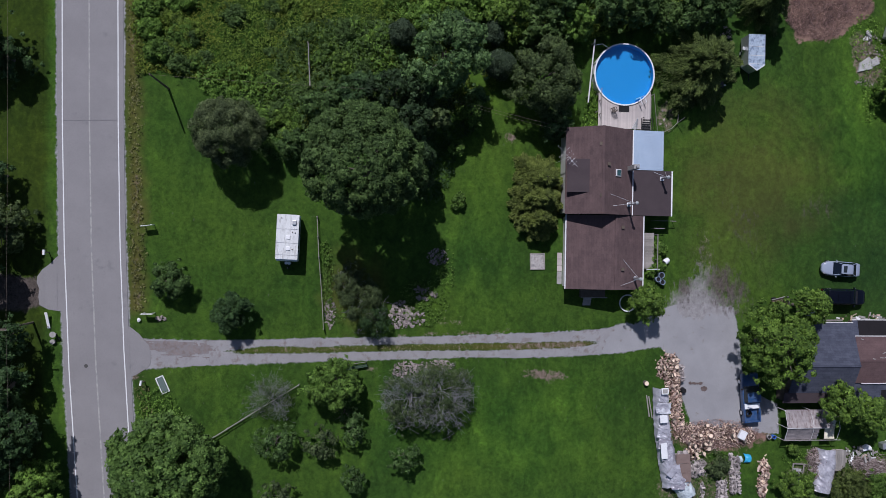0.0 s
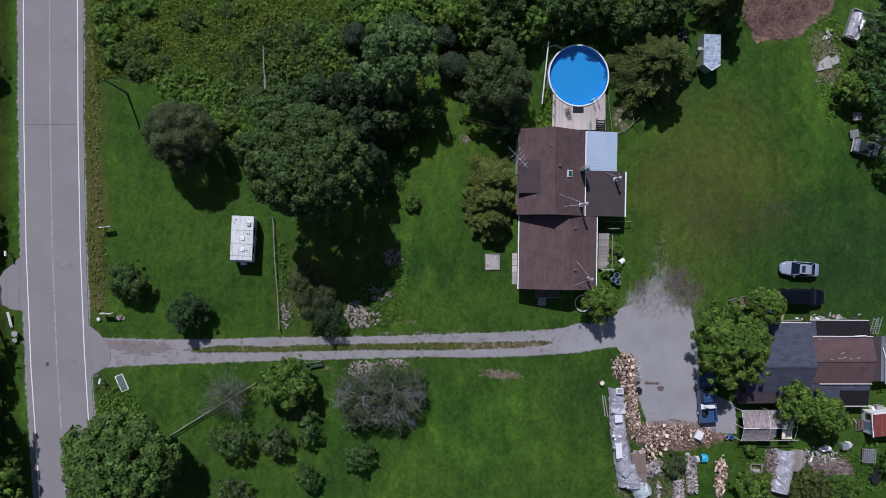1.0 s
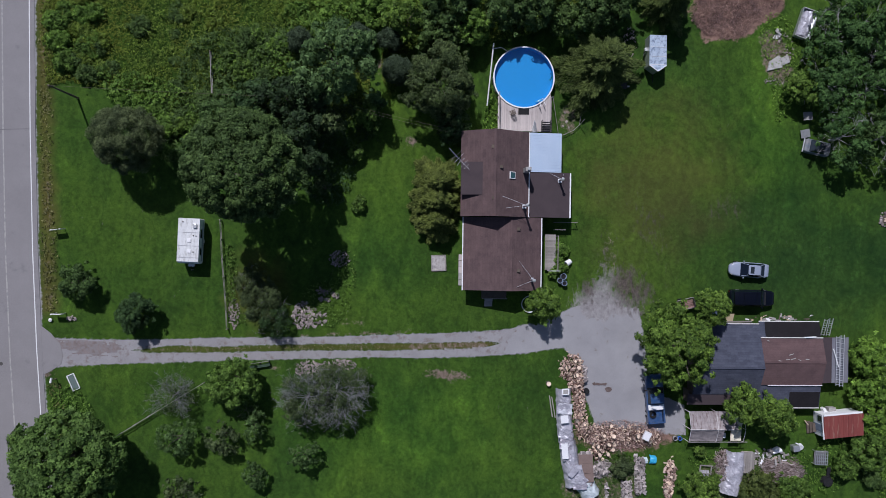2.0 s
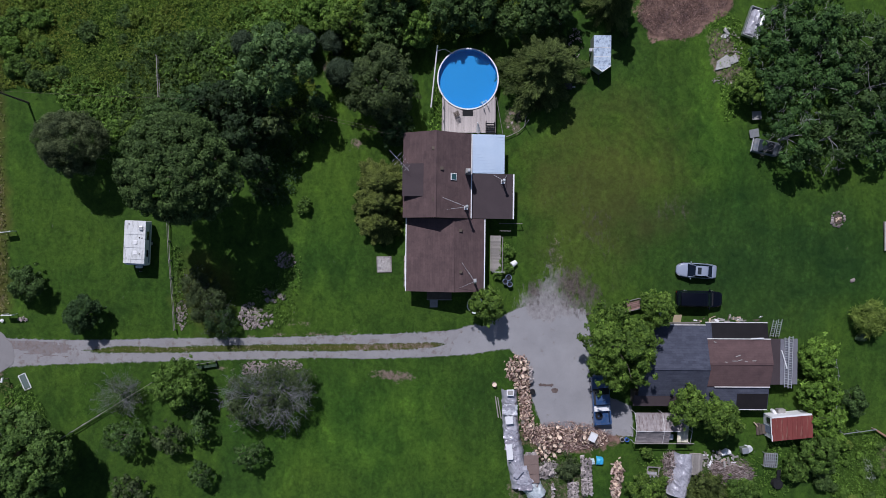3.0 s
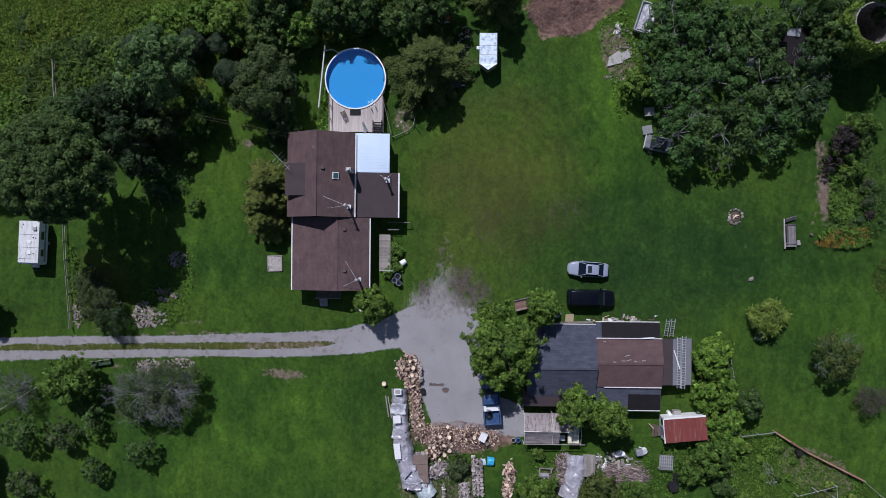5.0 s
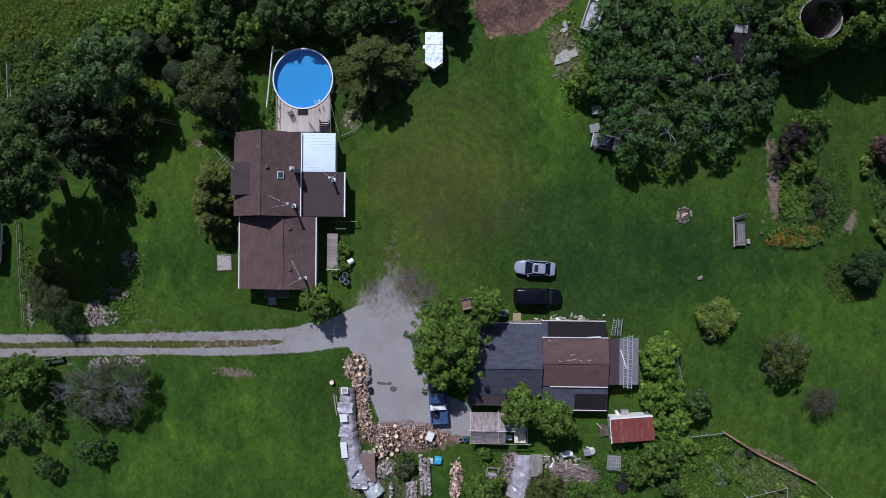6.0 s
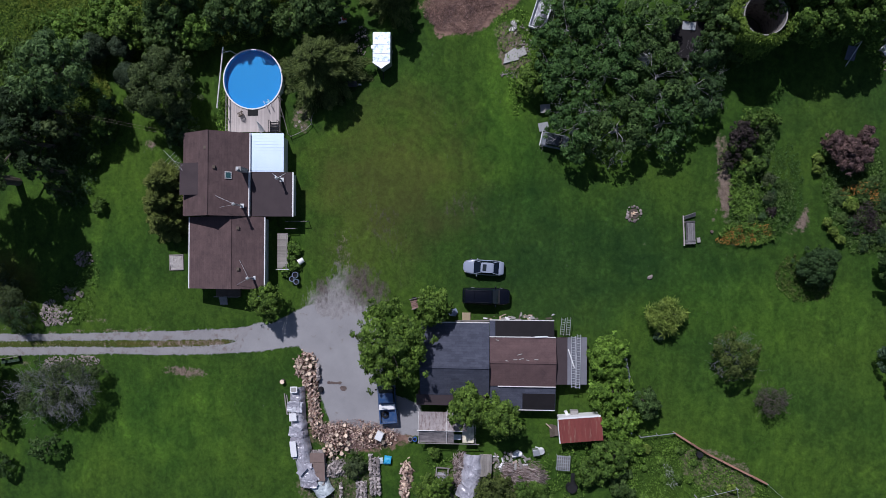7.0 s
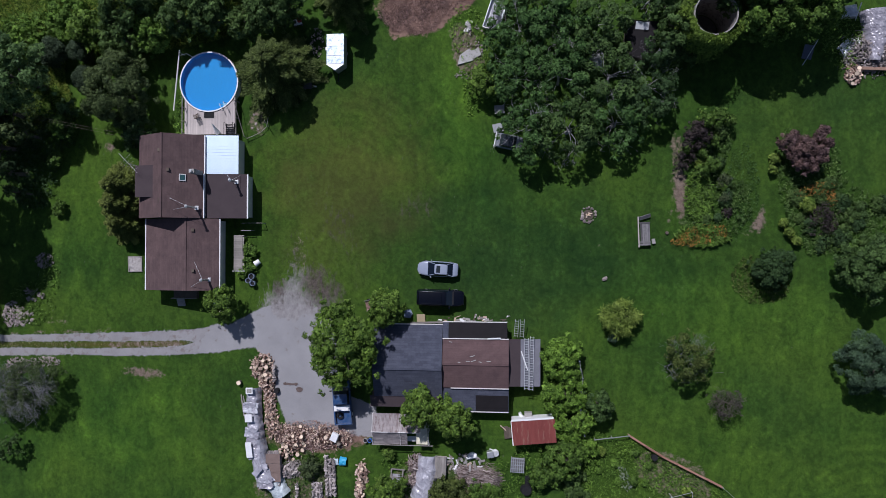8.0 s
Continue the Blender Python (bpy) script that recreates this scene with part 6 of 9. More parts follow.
for bx in (DX0 + 0.05, DX1 - 0.05):
    for by in (DYS + 0.1, (DYS + DYN) / 2, DYN):
        part("post", box(0.1, 0.1, 1.16, Matrix.Translation((bx - DCX, by - DCY, 0))), M_OLD_WOOD, deck)
    part("joist", beam((bx - DCX, DYS - DCY, 1.08), (bx - DCX, DYN - DCY, 1.08), 0.06, 0.14), M_OLD_WOOD, deck)
part("handrail", beam((DX0 + 0.08 - DCX, DYS - DCY, 2.05), (DX0 + 0.08 - DCX, DYN + 0.4 - DCY, 2.05), 0.09, 0.04), M_OLD_WOOD, deck)
for by in (0.05, 1.6, 3.2):
    part("rail_post", box(0.08, 0.08, 0.9, Matrix.Translation((DX0 + 0.08 - DCX, DYS + by - DCY, 1.16))), M_OLD_WOOD, deck)
stairs = thing("deck_stairs", 24.15, 14.62, 0, 0, "black slatted stairs down from the pool deck", "stairs")
for k in range(5):
    part("tread", box(1.0, 0.15, 0.04, pose(0, -0.55 + 0.26 * k, 1.22 + 0.07 * k)), M_BLACK, stairs)
for q in (-0.52, 0.52):
    part("side", box(0.07, 1.45, 0.1, pose(q, 0, 1.2)), M_BLACK, stairs)
    part("handrail", bar((q, -0.72, 1.95), (q, 0.75, 1.95), 0.03), M_BLACK, stairs)
    for y in (-0.7, 0.72):
        part("baluster", bar((q, y, 1.2), (q, y, 1.95), 0.03), M_BLACK, stairs)
single("door_mat", box(1.28, 0.78, 0.02, Matrix.Translation((21.45, 16.42, 1.20)), 0.005), M_BLACK, None, "black rubber mat on the pool deck", "mat")
parasol = thing("folded_parasol", 22.62, 14.35, 1.195, 20, "folded white parasol leaning on the pool deck", "parasol")
part("cloth", cyl(0.34, 0.05, 1.5, pose(0, -0.2, 0.3, -34, 6, 0), 7), M_PLASTIC, parasol)
part("pole", bar((0, -0.32, 0.1), (0.08, 0.75, 1.7), 0.025), M_ALU, parasol)
rope = thing("handrail_rope", 24.80, 18.10, 0, 0, "pale rail sloping down from the pool deck", "rail")
part("rail", bar((0, 0, 2.0), (0.95, -4.3, 0.9), 0.035), M_OLD_WOOD, rope)
part("post", bar((0.95, -4.3, 0), (0.95, -4.3, 0.95), 0.045), M_OLD_WOOD, rope)
part("post", bar((0, 0, 0), (0, 0, 2.05), 0.045), M_OLD_WOOD, rope)


def deck_chair(x, y, z, turn):
    c = thing("deck_chair", x, y, z, turn, "brown slatted chair on the pool deck", "chair")
    for k in range(4):
        part("seat_slat", box(0.5, 0.09, 0.025, pose(0, -0.2 + 0.12 * k, 0.4)), M_DARK_WOOD, c)
    for k in range(4):
        part("back_slat", box(0.5, 0.025, 0.09, pose(0, 0.28 + 0.03 * k, 0.45 + 0.12 * k)), M_DARK_WOOD, c)
    for sx in (-0.24, 0.24):
        for sy in (-0.22, 0.25):
            part("leg", box(0.045, 0.045, 0.4, pose(sx, sy, 0)), M_DARK_WOOD, c)
        part("armrest", box(0.06, 0.55, 0.03, pose(sx * 1.15, 0.02, 0.62)), M_DARK_WOOD, c)


deck_chair(20.06, 16.22, 1.195, 205)
reel = thing("pool_cover_reel", 17.51, 20.87, 0, 0, "long white cover reel tube beside the pool", "cover reel")
part("tube", bar((0.21, 3.55, 1.35), (-0.49, -3.9, 1.35), 0.085, None, 12), M_PIPE, reel)
for q in (3.3, -3.0):
    part("stand", bar((0.094 * q - 0.12, q, 0), (0.094 * q - 0.12, q, 1.35), 0.05), M_STEEL, reel)
part("hose", bar((0.2, 2.9, 1.3), (1.1, 3.1, 1.35), 0.035), M_PLASTIC, reel)
part("hose", bar((1.1, 3.1, 1.35), (2.1, 2.55, 1.32), 0.035), M_PLASTIC, reel)

# ---- vehicles ----
CARBLUE = paint("dark_blue_car_paint", (0.020, 0.064, 0.170), 0.35, 0.5, 0.2)
SILVER = paint("silver_car_paint", (0.27, 0.305, 0.39), 0.3, 0.5, 0.03)
NIGHT = paint("black_car_paint", (0.002, 0.0025, 0.006), 0.22, 0.08, 0.0)
M_CARGLASS = glassy("tinted_car_glass", (0.004, 0.007, 0.014), 0.05)
M_CLEAR = glassy("headlight_glass", (0.22, 0.22, 0.24), 0.1)
M_REDLENS = glassy("tail_light_glass", (0.28, 0.01, 0.01), 0.15)


def loft(stations, seg=5):
    """A closed skin over rounded cross-sections: (x, half width, z low, z high, corner radius)."""
    bm = bmesh.new()
    rows = []
    for x, w, z0, z1, r in stations:
        row = []
        for cy, cz, a0 in ((w - r, z1 - r, 0), (-w + r, z1 - r, 90), (-w + r, z0 + r, 180), (w - r, z0 + r, 270)):
            for k in range(seg):
                a = radians(a0 + 90 * k / (seg - 1))
                row.append(bm.verts.new((x, cy + r * math.cos(a), cz + r * math.sin(a))))
        rows.append(row)
    n = len(rows[0])
    for a, b in zip(rows, rows[1:]):
        for k in range(n):
            bm.faces.new((a[k], a[(k + 1) % n], b[(k + 1) % n], b[k]))
    bm.faces.new(rows[0])
    bm.faces.new(rows[-1][::-1])
    bmesh.ops.recalc_face_normals(bm, faces=bm.faces)
    return bm


def frustum(x0, x1, w0, z0, u0, u1, w1, z1):
    bm = bmesh.new()
    low = [bm.verts.new(p) for p in ((x0, -w0, z0), (x1, -w0, z0), (x1, w0, z0), (x0, w0, z0))]
    up = [bm.verts.new(p) for p in ((u0, -w1, z1), (u1, -w1, z1), (u1, w1, z1), (u0, w1, z1))]
    bm.faces.new(low[::-1])
    bm.faces.new(up)
    for k in range(4):
        bm.faces.new((low[k], low[(k + 1) % 4], up[(k + 1) % 4], up[k]))
    bmesh.ops.bevel(bm, geom=bm.edges[:], offset=0.05, segments=2, affect="EDGES")
    return bm


def wheels(car, xs, w, r):
    for x in xs:
        for s in (-1, 1):
            t = part("wheel", cyl(r, r, 0.22, pose(x, s * w, r, 90, 0, 0) @ Matrix.Translation((0, 0, -0.11)), 20), M_BLACK, car, "black tyre")
            part("rim", cyl(r * 0.62, r * 0.6, 0.24, pose(x, s * w, r, 90, 0, 0) @ Matrix.Translation((0, 0, -0.12)), 14), M_ALU, t, "alloy rim")


def sedan(x, y, turn):
    c = thing("sedan", x, y, 0, turn, "silver four-door sedan parked on the grass", "car")
    part("body", loft([(-2.45, 0.60, 0.45, 0.84, 0.12), (-2.36, 0.76, 0.32, 0.96, 0.16), (-1.9, 0.86, 0.25, 1.04, 0.2), (-0.8, 0.91, 0.22, 1.0, 0.2), (0.7, 0.91, 0.22, 0.97, 0.2), (1.4, 0.87, 0.24, 0.93, 0.24), (1.85, 0.80, 0.27, 0.87, 0.24), (2.15, 0.69, 0.30, 0.80, 0.22), (2.34, 0.54, 0.33, 0.72, 0.18), (2.44, 0.34, 0.36, 0.64, 0.13)]), SILVER, c, smooth=True)
    part("window_band", frustum(-2.0, 1.2, 0.85, 0.95, -1.1, 0.3, 0.58, 1.40), M_CARGLASS, c, "dark tinted windows")
    r = part("roof", loft([(-1.22, 0.5, 1.36, 1.405, 0.02), (-1.05, 0.59, 1.36, 1.43, 0.03), (-0.4, 0.61, 1.37, 1.46, 0.035), (0.2, 0.59, 1.36, 1.43, 0.03), (0.34, 0.5, 1.36, 1.405, 0.02)]), SILVER, c, "silver roof", True)
    part("sunroof", box(0.46, 0.82, 0.02, pose(-0.12, 0, 1.462), 0.008), M_GLASS, r, "dark glass sunroof")
    for s in (-1, 1):
        part("pillar", bar((1.1, s * 0.80, 0.99), (0.33, s * 0.62, 1.42), 0.035), SILVER, c)
        part("pillar", bar((-1.9, s * 0.80, 1.02), (-1.15, s * 0.62, 1.42), 0.04), SILVER, c)
        part("wing_mirror", box(0.12, 0.2, 0.12, pose(0.78, s * 0.99, 0.93), 0.03), SILVER, c)
        part("headlight", box(0.28, 0.26, 0.10, pose(2.1, s * 0.58, 0.68, 0, 12, -s * 24), 0.03), M_CLEAR, c, "clear headlight")
        part("tail_light", box(0.06, 0.34, 0.14, pose(-2.41, s * 0.5, 0.70), 0.02), M_REDLENS, c, "red tail light")
    wheels(c, (-1.42, 1.45), 0.82, 0.32)


def big_van(x, y, turn):
    c = thing("sport_utility_vehicle", x, y, 0, turn, "long black sport utility vehicle parked on the grass", "car")
    part("body", loft([(-2.86, 0.68, 0.5, 0.96, 0.1), (-2.80, 0.86, 0.46, 1.08, 0.14), (-2.66, 0.96, 0.4, 1.16, 0.16), (-1.0, 1.0, 0.35, 1.18, 0.14), (1.0, 1.0, 0.35, 1.16, 0.14), (1.6, 0.98, 0.38, 1.13, 0.16), (2.4, 0.92, 0.42, 1.05, 0.2), (2.68, 0.80, 0.46, 0.97, 0.18), (2.82, 0.58, 0.5, 0.88, 0.14)]), NIGHT, c, smooth=True)
    part("window_band", frustum(-2.72, 1.5, 0.93, 1.12, -2.5, 0.75, 0.76, 1.8), M_CARGLASS, c, "dark tinted windows")
    r = part("roof", loft([(-2.6, 0.74, 1.76, 1.83, 0.03), (-2.45, 0.80, 1.76, 1.87, 0.045), (0.55, 0.80, 1.76, 1.87, 0.045), (0.74, 0.74, 1.76, 1.83, 0.03)]), NIGHT, c, "black roof", True)
    for s in (-1, 1):
        part("roof_rail", bar((-2.2, s * 0.68, 1.92), (0.3, s * 0.68, 1.92), 0.025), NIGHT, r)
        part("wing_mirror", box(0.16, 0.26, 0.2, pose(1.1, s * 1.1, 1.12), 0.04), NIGHT, c)
        part("headlight", box(0.1, 0.3, 0.14, pose(2.71, s * 0.58, 0.74, 0, 0, -s * 25), 0.03), M_GLASS, c, "dark headlight")
        part("tail_light", box(0.05, 0.12, 0.34, pose(-2.82, s * 0.74, 0.62, 0, 0, s * 30), 0.02), M_REDLENS, c, "red tail light")
    for q in (-1.4, 0.2):
        part("roof_bar", bar((q, -0.68, 1.93), (q, 0.68, 1.93), 0.02), NIGHT, r)
    part("wiper_cowl", box(0.2, 1.6, 0.03, pose(1.5, 0, 1.15)), M_BLACK, c)
    wheels(c, (-1.65, 1.75), 0.88, 0.38)


def pickup(x, y, turn):
    c = thing("pickup_truck", x, y, 0, turn, "dark blue pickup truck with a spare tyre in its bed", "truck")
    part("body", loft([(2.85, 0.80, 0.5, 0.92, 0.1), (2.75, 0.93, 0.42, 1.02, 0.14), (1.6, 0.98, 0.4, 1.1, 0.14), (-0.6, 0.98, 0.4, 1.1, 0.12), (-0.66, 0.98, 0.4, 1.1, 0.12)]), CARBLUE, c, "dark blue cab and bonnet", True)
    part("window_band", frustum(-0.55, 1.45, 0.90, 1.06, -0.35, 0.75, 0.72, 1.66), M_GLASS, c, "cab windows")
    part("roof", loft([(-0.42, 0.70, 1.64, 1.70, 0.025), (-0.3, 0.76, 1.64, 1.74, 0.04), (0.6, 0.76, 1.64, 1.74, 0.04), (0.76, 0.70, 1.64, 1.70, 0.025)]), CARBLUE, c, "dark blue cab roof", True)
    part("bed_floor", box(2.15, 1.5, 0.06, pose(-1.78, 0, 0.62)), CARBLUE, c, "scuffed truck bed")
    for s in (-1, 1):
        part("bed_side", box(2.2, 0.16, 0.68, pose(-1.78, s * 0.88, 0.44), 0.04), CARBLUE, c)
        part("wing_mirror", box(0.14, 0.24, 0.18, pose(1.1, s * 1.1, 1.1), 0.03), M_BLACK, c)
        part("headlight", box(0.1, 0.3, 0.16, pose(2.84, s * 0.68, 0.7), 0.02), M_CLEAR, c, "clear headlight")
        part("tail_light", box(0.08, 0.12, 0.34, pose(-2.92, s * 0.86, 0.62), 0.02), M_REDLENS, c, "red tail light")
    part("tailgate", box(0.12, 1.9, 0.66, pose(-2.88, 0, 0.44), 0.04), CARBLUE, c)
    part("toolbox", box(0.62, 1.78, 0.5, pose(-0.98, 0, 0.68), 0.03), M_WHITE, c, "white toolbox across the bed")
    t = part("spare_tyre", ring(0.19, 0.38, 0.68, 0.92, 24), M_BLACK, c, "spare tyre lying in the bed")
    t.matrix_basis = pose(-1.9, 0.34, 0)
    part("bumper", box(0.14, 1.9, 0.2, pose(-3.0, 0, 0.42), 0.03), M_STEEL, c)
    wheels(c, (-1.85, 1.85), 0.86, 0.38)
    c.scale = (1.03, 1.1, 1.05)


sedan(49.58, -2.28, 177)
big_van(49.93, -5.72, -1)
pickup(38.05, -18.06, 94.5)


def camper(x, y, turn):
    c = thing("camper_trailer", x, y, 0, turn, "white travel trailer standing on the lawn", "trailer")
    part("body", loft([(-2.62, 1.12, 0.55, 2.2, 0.12), (-2.56, 1.2, 0.5, 2.42, 0.12), (2.3, 1.2, 0.5, 2.42, 0.12), (2.55, 1.18, 0.55, 2.2, 0.12), (2.62, 1.08, 0.7, 1.9, 0.12)]), M_WHITE, c)
    r = part("roof", box(5.0, 2.46, 0.05, pose(-0.1, 0, 2.42), 0.02), M_CAMPER, c, "weathered white sheet roof")
    for q in (-1.0, 0.55, 1.9):
        part("seam", box(0.05, 2.46, 0.02, pose(q, 0, 2.475)), M_STEEL, r)
    for q, s, w in ((-0.1, 0.1, 0.42), (1.15, 0.15, 0.42)):
        part("roof_vent", box(w, w, 0.1, pose(q, s, 2.47), 0.02), M_PLASTIC, r, "white roof vent")
    part("air_conditioner", box(0.5, 0.42, 0.2, pose(-1.75, 0.72, 2.47), 0.04), M_STEEL, r, "grey roof unit")
    for q, s in ((-0.65, 0.55), (-0.6, 0.85), (1.25, 0.6), (-2.2, -0.7)):
        part("pipe_cap", cyl(0.07, 0.05, 0.1, pose(q, s, 2.47), 10), M_DARK_WOOD, r)
    for s in (-1, 1):
        part("stripe", box(4.6, 0.02, 0.28, pose(0, s * 1.205, 1.0)), M_GREYBLUE, c, "blue-grey side stripe")
        part("window", box(1.0, 0.03, 0.55, pose(-0.9, s * 1.205, 1.4), 0.01), M_GLASS, c)
        part("window", box(0.8, 0.03, 0.5, pose(1.2, s * 1.205, 1.4), 0.01), M_GLASS, c)
    part("drawbar", bar((2.6, 0.5, 0.5), (3.5, 0, 0.5), 0.05), M_BLACK, c)
    part("drawbar", bar((2.6, -0.5, 0.5), (3.5, 0, 0.5), 0.05), M_BLACK, c)
    part("gas_bottle", cyl(0.17, 0.17, 0.55, pose(2.85, 0.16, 0.5), 14), M_PLASTIC, c, "white gas bottle")
    part("gas_bottle", cyl(0.17, 0.17, 0.55, pose(2.85, -0.18, 0.5), 14), M_PLASTIC, c, "white gas bottle")
    part("jockey_wheel", bar((3.4, 0, 0), (3.4, 0, 0.8), 0.04), M_STEEL, c)
    wheels(c, (0.0,), 1.08, 0.33)


camper(-17.5, 0.40, -92)

vt = thing("enclosed_trailer", 37.35, 23.65, 0, -90, "enclosed trailer with a shiny metal roof and pointed nose", "trailer")
OUT = [(-2.0, -1.02), (1.55, -1.02), (2.25, 0), (1.55, 1.02), (-2.0, 1.02)]
# steel grey instead of white: tree shade put into the wall colour
part("body", prism(OUT, 0.45, 2.15), M_STEEL, vt)
r = part("roof", prism([(x * 1.02, y * 1.02) for x, y in OUT], 2.15, lambda x, y: 2.28 - 0.05 * abs(y)), M_TIN, vt, "patchy shiny sheet-metal roof")
for q in (-0.6, 0.5, 1.5):
    part("seam", box(0.05, 2.0, 0.02, pose(q, 0, 2.24)), M_WHITE, r)
part("edge_trim", beam((1.58, -1.04, 2.26), (2.29, 0, 2.26), 0.08, 0.06), M_WHITE, r)
part("edge_trim", beam((1.58, 1.04, 2.26), (2.29, 0, 2.26), 0.08, 0.06), M_WHITE, r)
part("side_box", box(0.4, 0.34, 0.4, pose(-0.5, -1.2, 1.1), 0.02), M_STEEL, vt, "pale air unit on the side")
part("drawbar", bar((2.2, 0, 0.45), (3.2, 0, 0.4), 0.05), M_BLACK, vt)
wheels(vt, (-0.2,), 0.95, 0.32)

# ---- barn ----
SX0, SYT = 42.20, -8.82
SX1, SYM = 50.31, -13.79
_, SYB = 46.25, -17.29
KX1, KYB = 58.04, -16.08
_, KYT = 53.49, -10.40
_, KYM = 53.44, -13.20
TX1, TYT = 57.87, -8.50
RX1, RYB = 61.67, -15.87
_, LYB = 53.58, -18.93
barn = thing("barn", (SX0 + KX1) / 2, SYM, 0, 0, "low barn with patched slate-blue, brown and black roofs", "barn")
gable(barn, SX0, SX1, SYB, SYT, SYM, 2.1, 3.65, 2.0, "x", M_SLATE_ROOF, M_DARK_WOOD, end=None)
gable(barn, SX1 + 0.03, KX1, KYB, KYT, KYM, 2.35, 3.2, 2.35, "x", M_BARN_BROWN, M_DARK_WOOD, end=None)


def lean_to(name, a, b, c, d, roof, label, wall_h):
    """A sloping roof over a plain wall block."""
    world_part(name, slab_quad(a, b, c, d, 0.1), roof, barn, label)
    xs, ys = [p[0] for p in (a, b, c, d)], [p[1] for p in (a, b, c, d)]
    world_part("wall", prism([(min(xs) + 0.2, min(ys) + 0.2), (max(xs) - 0.2, min(ys) + 0.2), (max(xs) - 0.2, max(ys) - 0.2), (min(xs) + 0.2, max(ys) - 0.2)], 0, wall_h), M_DARK_WOOD, barn)


lean_to("north_roof", (SX1 + 0.7, KYT - 0.05, 2.3), (TX1, KYT - 0.05, 2.3), (TX1, TYT, 1.9), (SX1 + 0.7, TYT, 1.9), M_BLACK_ROOF, "black roll roofing on a lean-to", 1.7)
world_part("roof_patch", slab_quad((SX1 + 0.02, KYT - 0.02, 2.33), (SX1 + 0.69, KYT - 0.02, 2.33), (SX1 + 0.69, TYT, 1.93), (SX1 + 0.02, TYT, 1.93), 0.1), M_SLATE_ROOF, barn)
lean_to("south_roof", (SX1 + 0.03, LYB, 1.75), (KX1, LYB, 1.75), (KX1, KYB + 0.02, 2.2), (SX1 + 0.03, KYB + 0.02, 2.2), M_SLATE_ROOF, "slate-grey lean-to roof", 1.6)
PXA, PYA = 54.21, -16.99
world_part("roof_patch", slab_quad((PXA, LYB + 0.03, 1.79), (KX1 - 0.05, LYB + 0.03, 1.79), (KX1 - 0.05, PYA, 2.06), (PXA, PYA, 2.06), 0.03), M_BLACK_ROOF, barn, "black sheet of roll roofing")
MIDX = KX1 + 0.38 * (RX1 - KX1)
lean_to("east_roof", (KX1 + 0.03, RYB, 2.25), (RX1, RYB, 1.65), (RX1, KYT, 1.65), (KX1 + 0.03, KYT, 2.25), M_DARK_ROOF, "brown lean-to roof", 1.5)
world_part("metal_sheet", slab_quad((MIDX, RYB - 0.02, 2.05), (RX1 + 0.05, RYB - 0.02, 1.69), (RX1 + 0.05, KYT + 0.03, 1.69), (MIDX, KYT + 0.03, 2.05), 0.02), surface("dull_grey_sheet", (0.17, 0.17, 0.20), (0.23, 0.23, 0.26), 1.0, 10, 0.5, 0.2), barn, "dull grey metal sheet")
_, BYB = 42.91, -18.62
world_part("brown_eave", slab_quad((SX0 - 0.5, BYB, 1.7), (SX1 - 0.4, BYB, 1.7), (SX1 - 0.4, SYB + 0.02, 2.05), (SX0 - 0.5, SYB + 0.02, 2.05), 0.1), M_DARK_ROOF, barn, "brown strip of roof at the eaves")
world_part("eave_wall", prism([(SX0 - 0.3, BYB + 0.25), (SX1 - 0.6, BYB + 0.25), (SX1 - 0.6, SYB + 0.4), (SX0 - 0.3, SYB + 0.4)], 0, 1.6), M_DARK_WOOD, barn)
for a, b in (((SX0, SYT + 0.06, 2.0), (SX1, SYT + 0.06, 2.0)), ((SX1, TYT + 0.06, 1.87), (TX1, TYT + 0.06, 1.87)), ((SX1, KYT + 0.05, 2.42), (KX1, KYT + 0.05, 2.42)), ((SX1 + 1, KYB - 0.05, 2.38), (KX1, KYB - 0.05, 2.38)), ((SX1 + 2.5, LYB - 0.06, 1.72), (KX1, LYB - 0.06, 1.72))):
    world_part("fascia", beam(a, b, 0.10, 0.1), M_PIPE, barn, "pale weathered eaves board")
for k, (wx, wy) in enumerate(((52.34, -13.03), (53.32, -12.89), (53.97, -12.81), (54.75, -12.93), (55.73, -12.85), (53.84, -12.30), (51.24, -10.73))):
    world_part("bare_patch", box(0.35 + 0.12 * (k % 3), 0.09, 0.02, Matrix.Translation((wx, wy, 2.42 + 0.82 * (wy - KYT) / (KYM - KYT))) @ Matrix.Rotation(0.3 * (k % 3 - 1), 4, "Z")), M_CONCRETE, barn, "worn bare patch in the shingles")


def ladder(x, y, z, length, turn, pitch, label):
    t = thing("ladder", x, y, z, turn, label, "ladder", "aluminium ladders")
    tilt = Matrix.Rotation(radians(pitch), 4, "X")
    for s in (-0.21, 0.21):
        part("rail", box(0.06, length, 0.09, tilt @ Matrix.Translation((s, 0, 0)), 0.008), M_ALU, t)
    n = int(length / 0.3)
    for k in range(n):
        part("rung", box(0.42, 0.045, 0.045, tilt @ Matrix.Translation((0, -length / 2 + 0.15 + 0.3 * k, 0.02))), M_ALU, t)


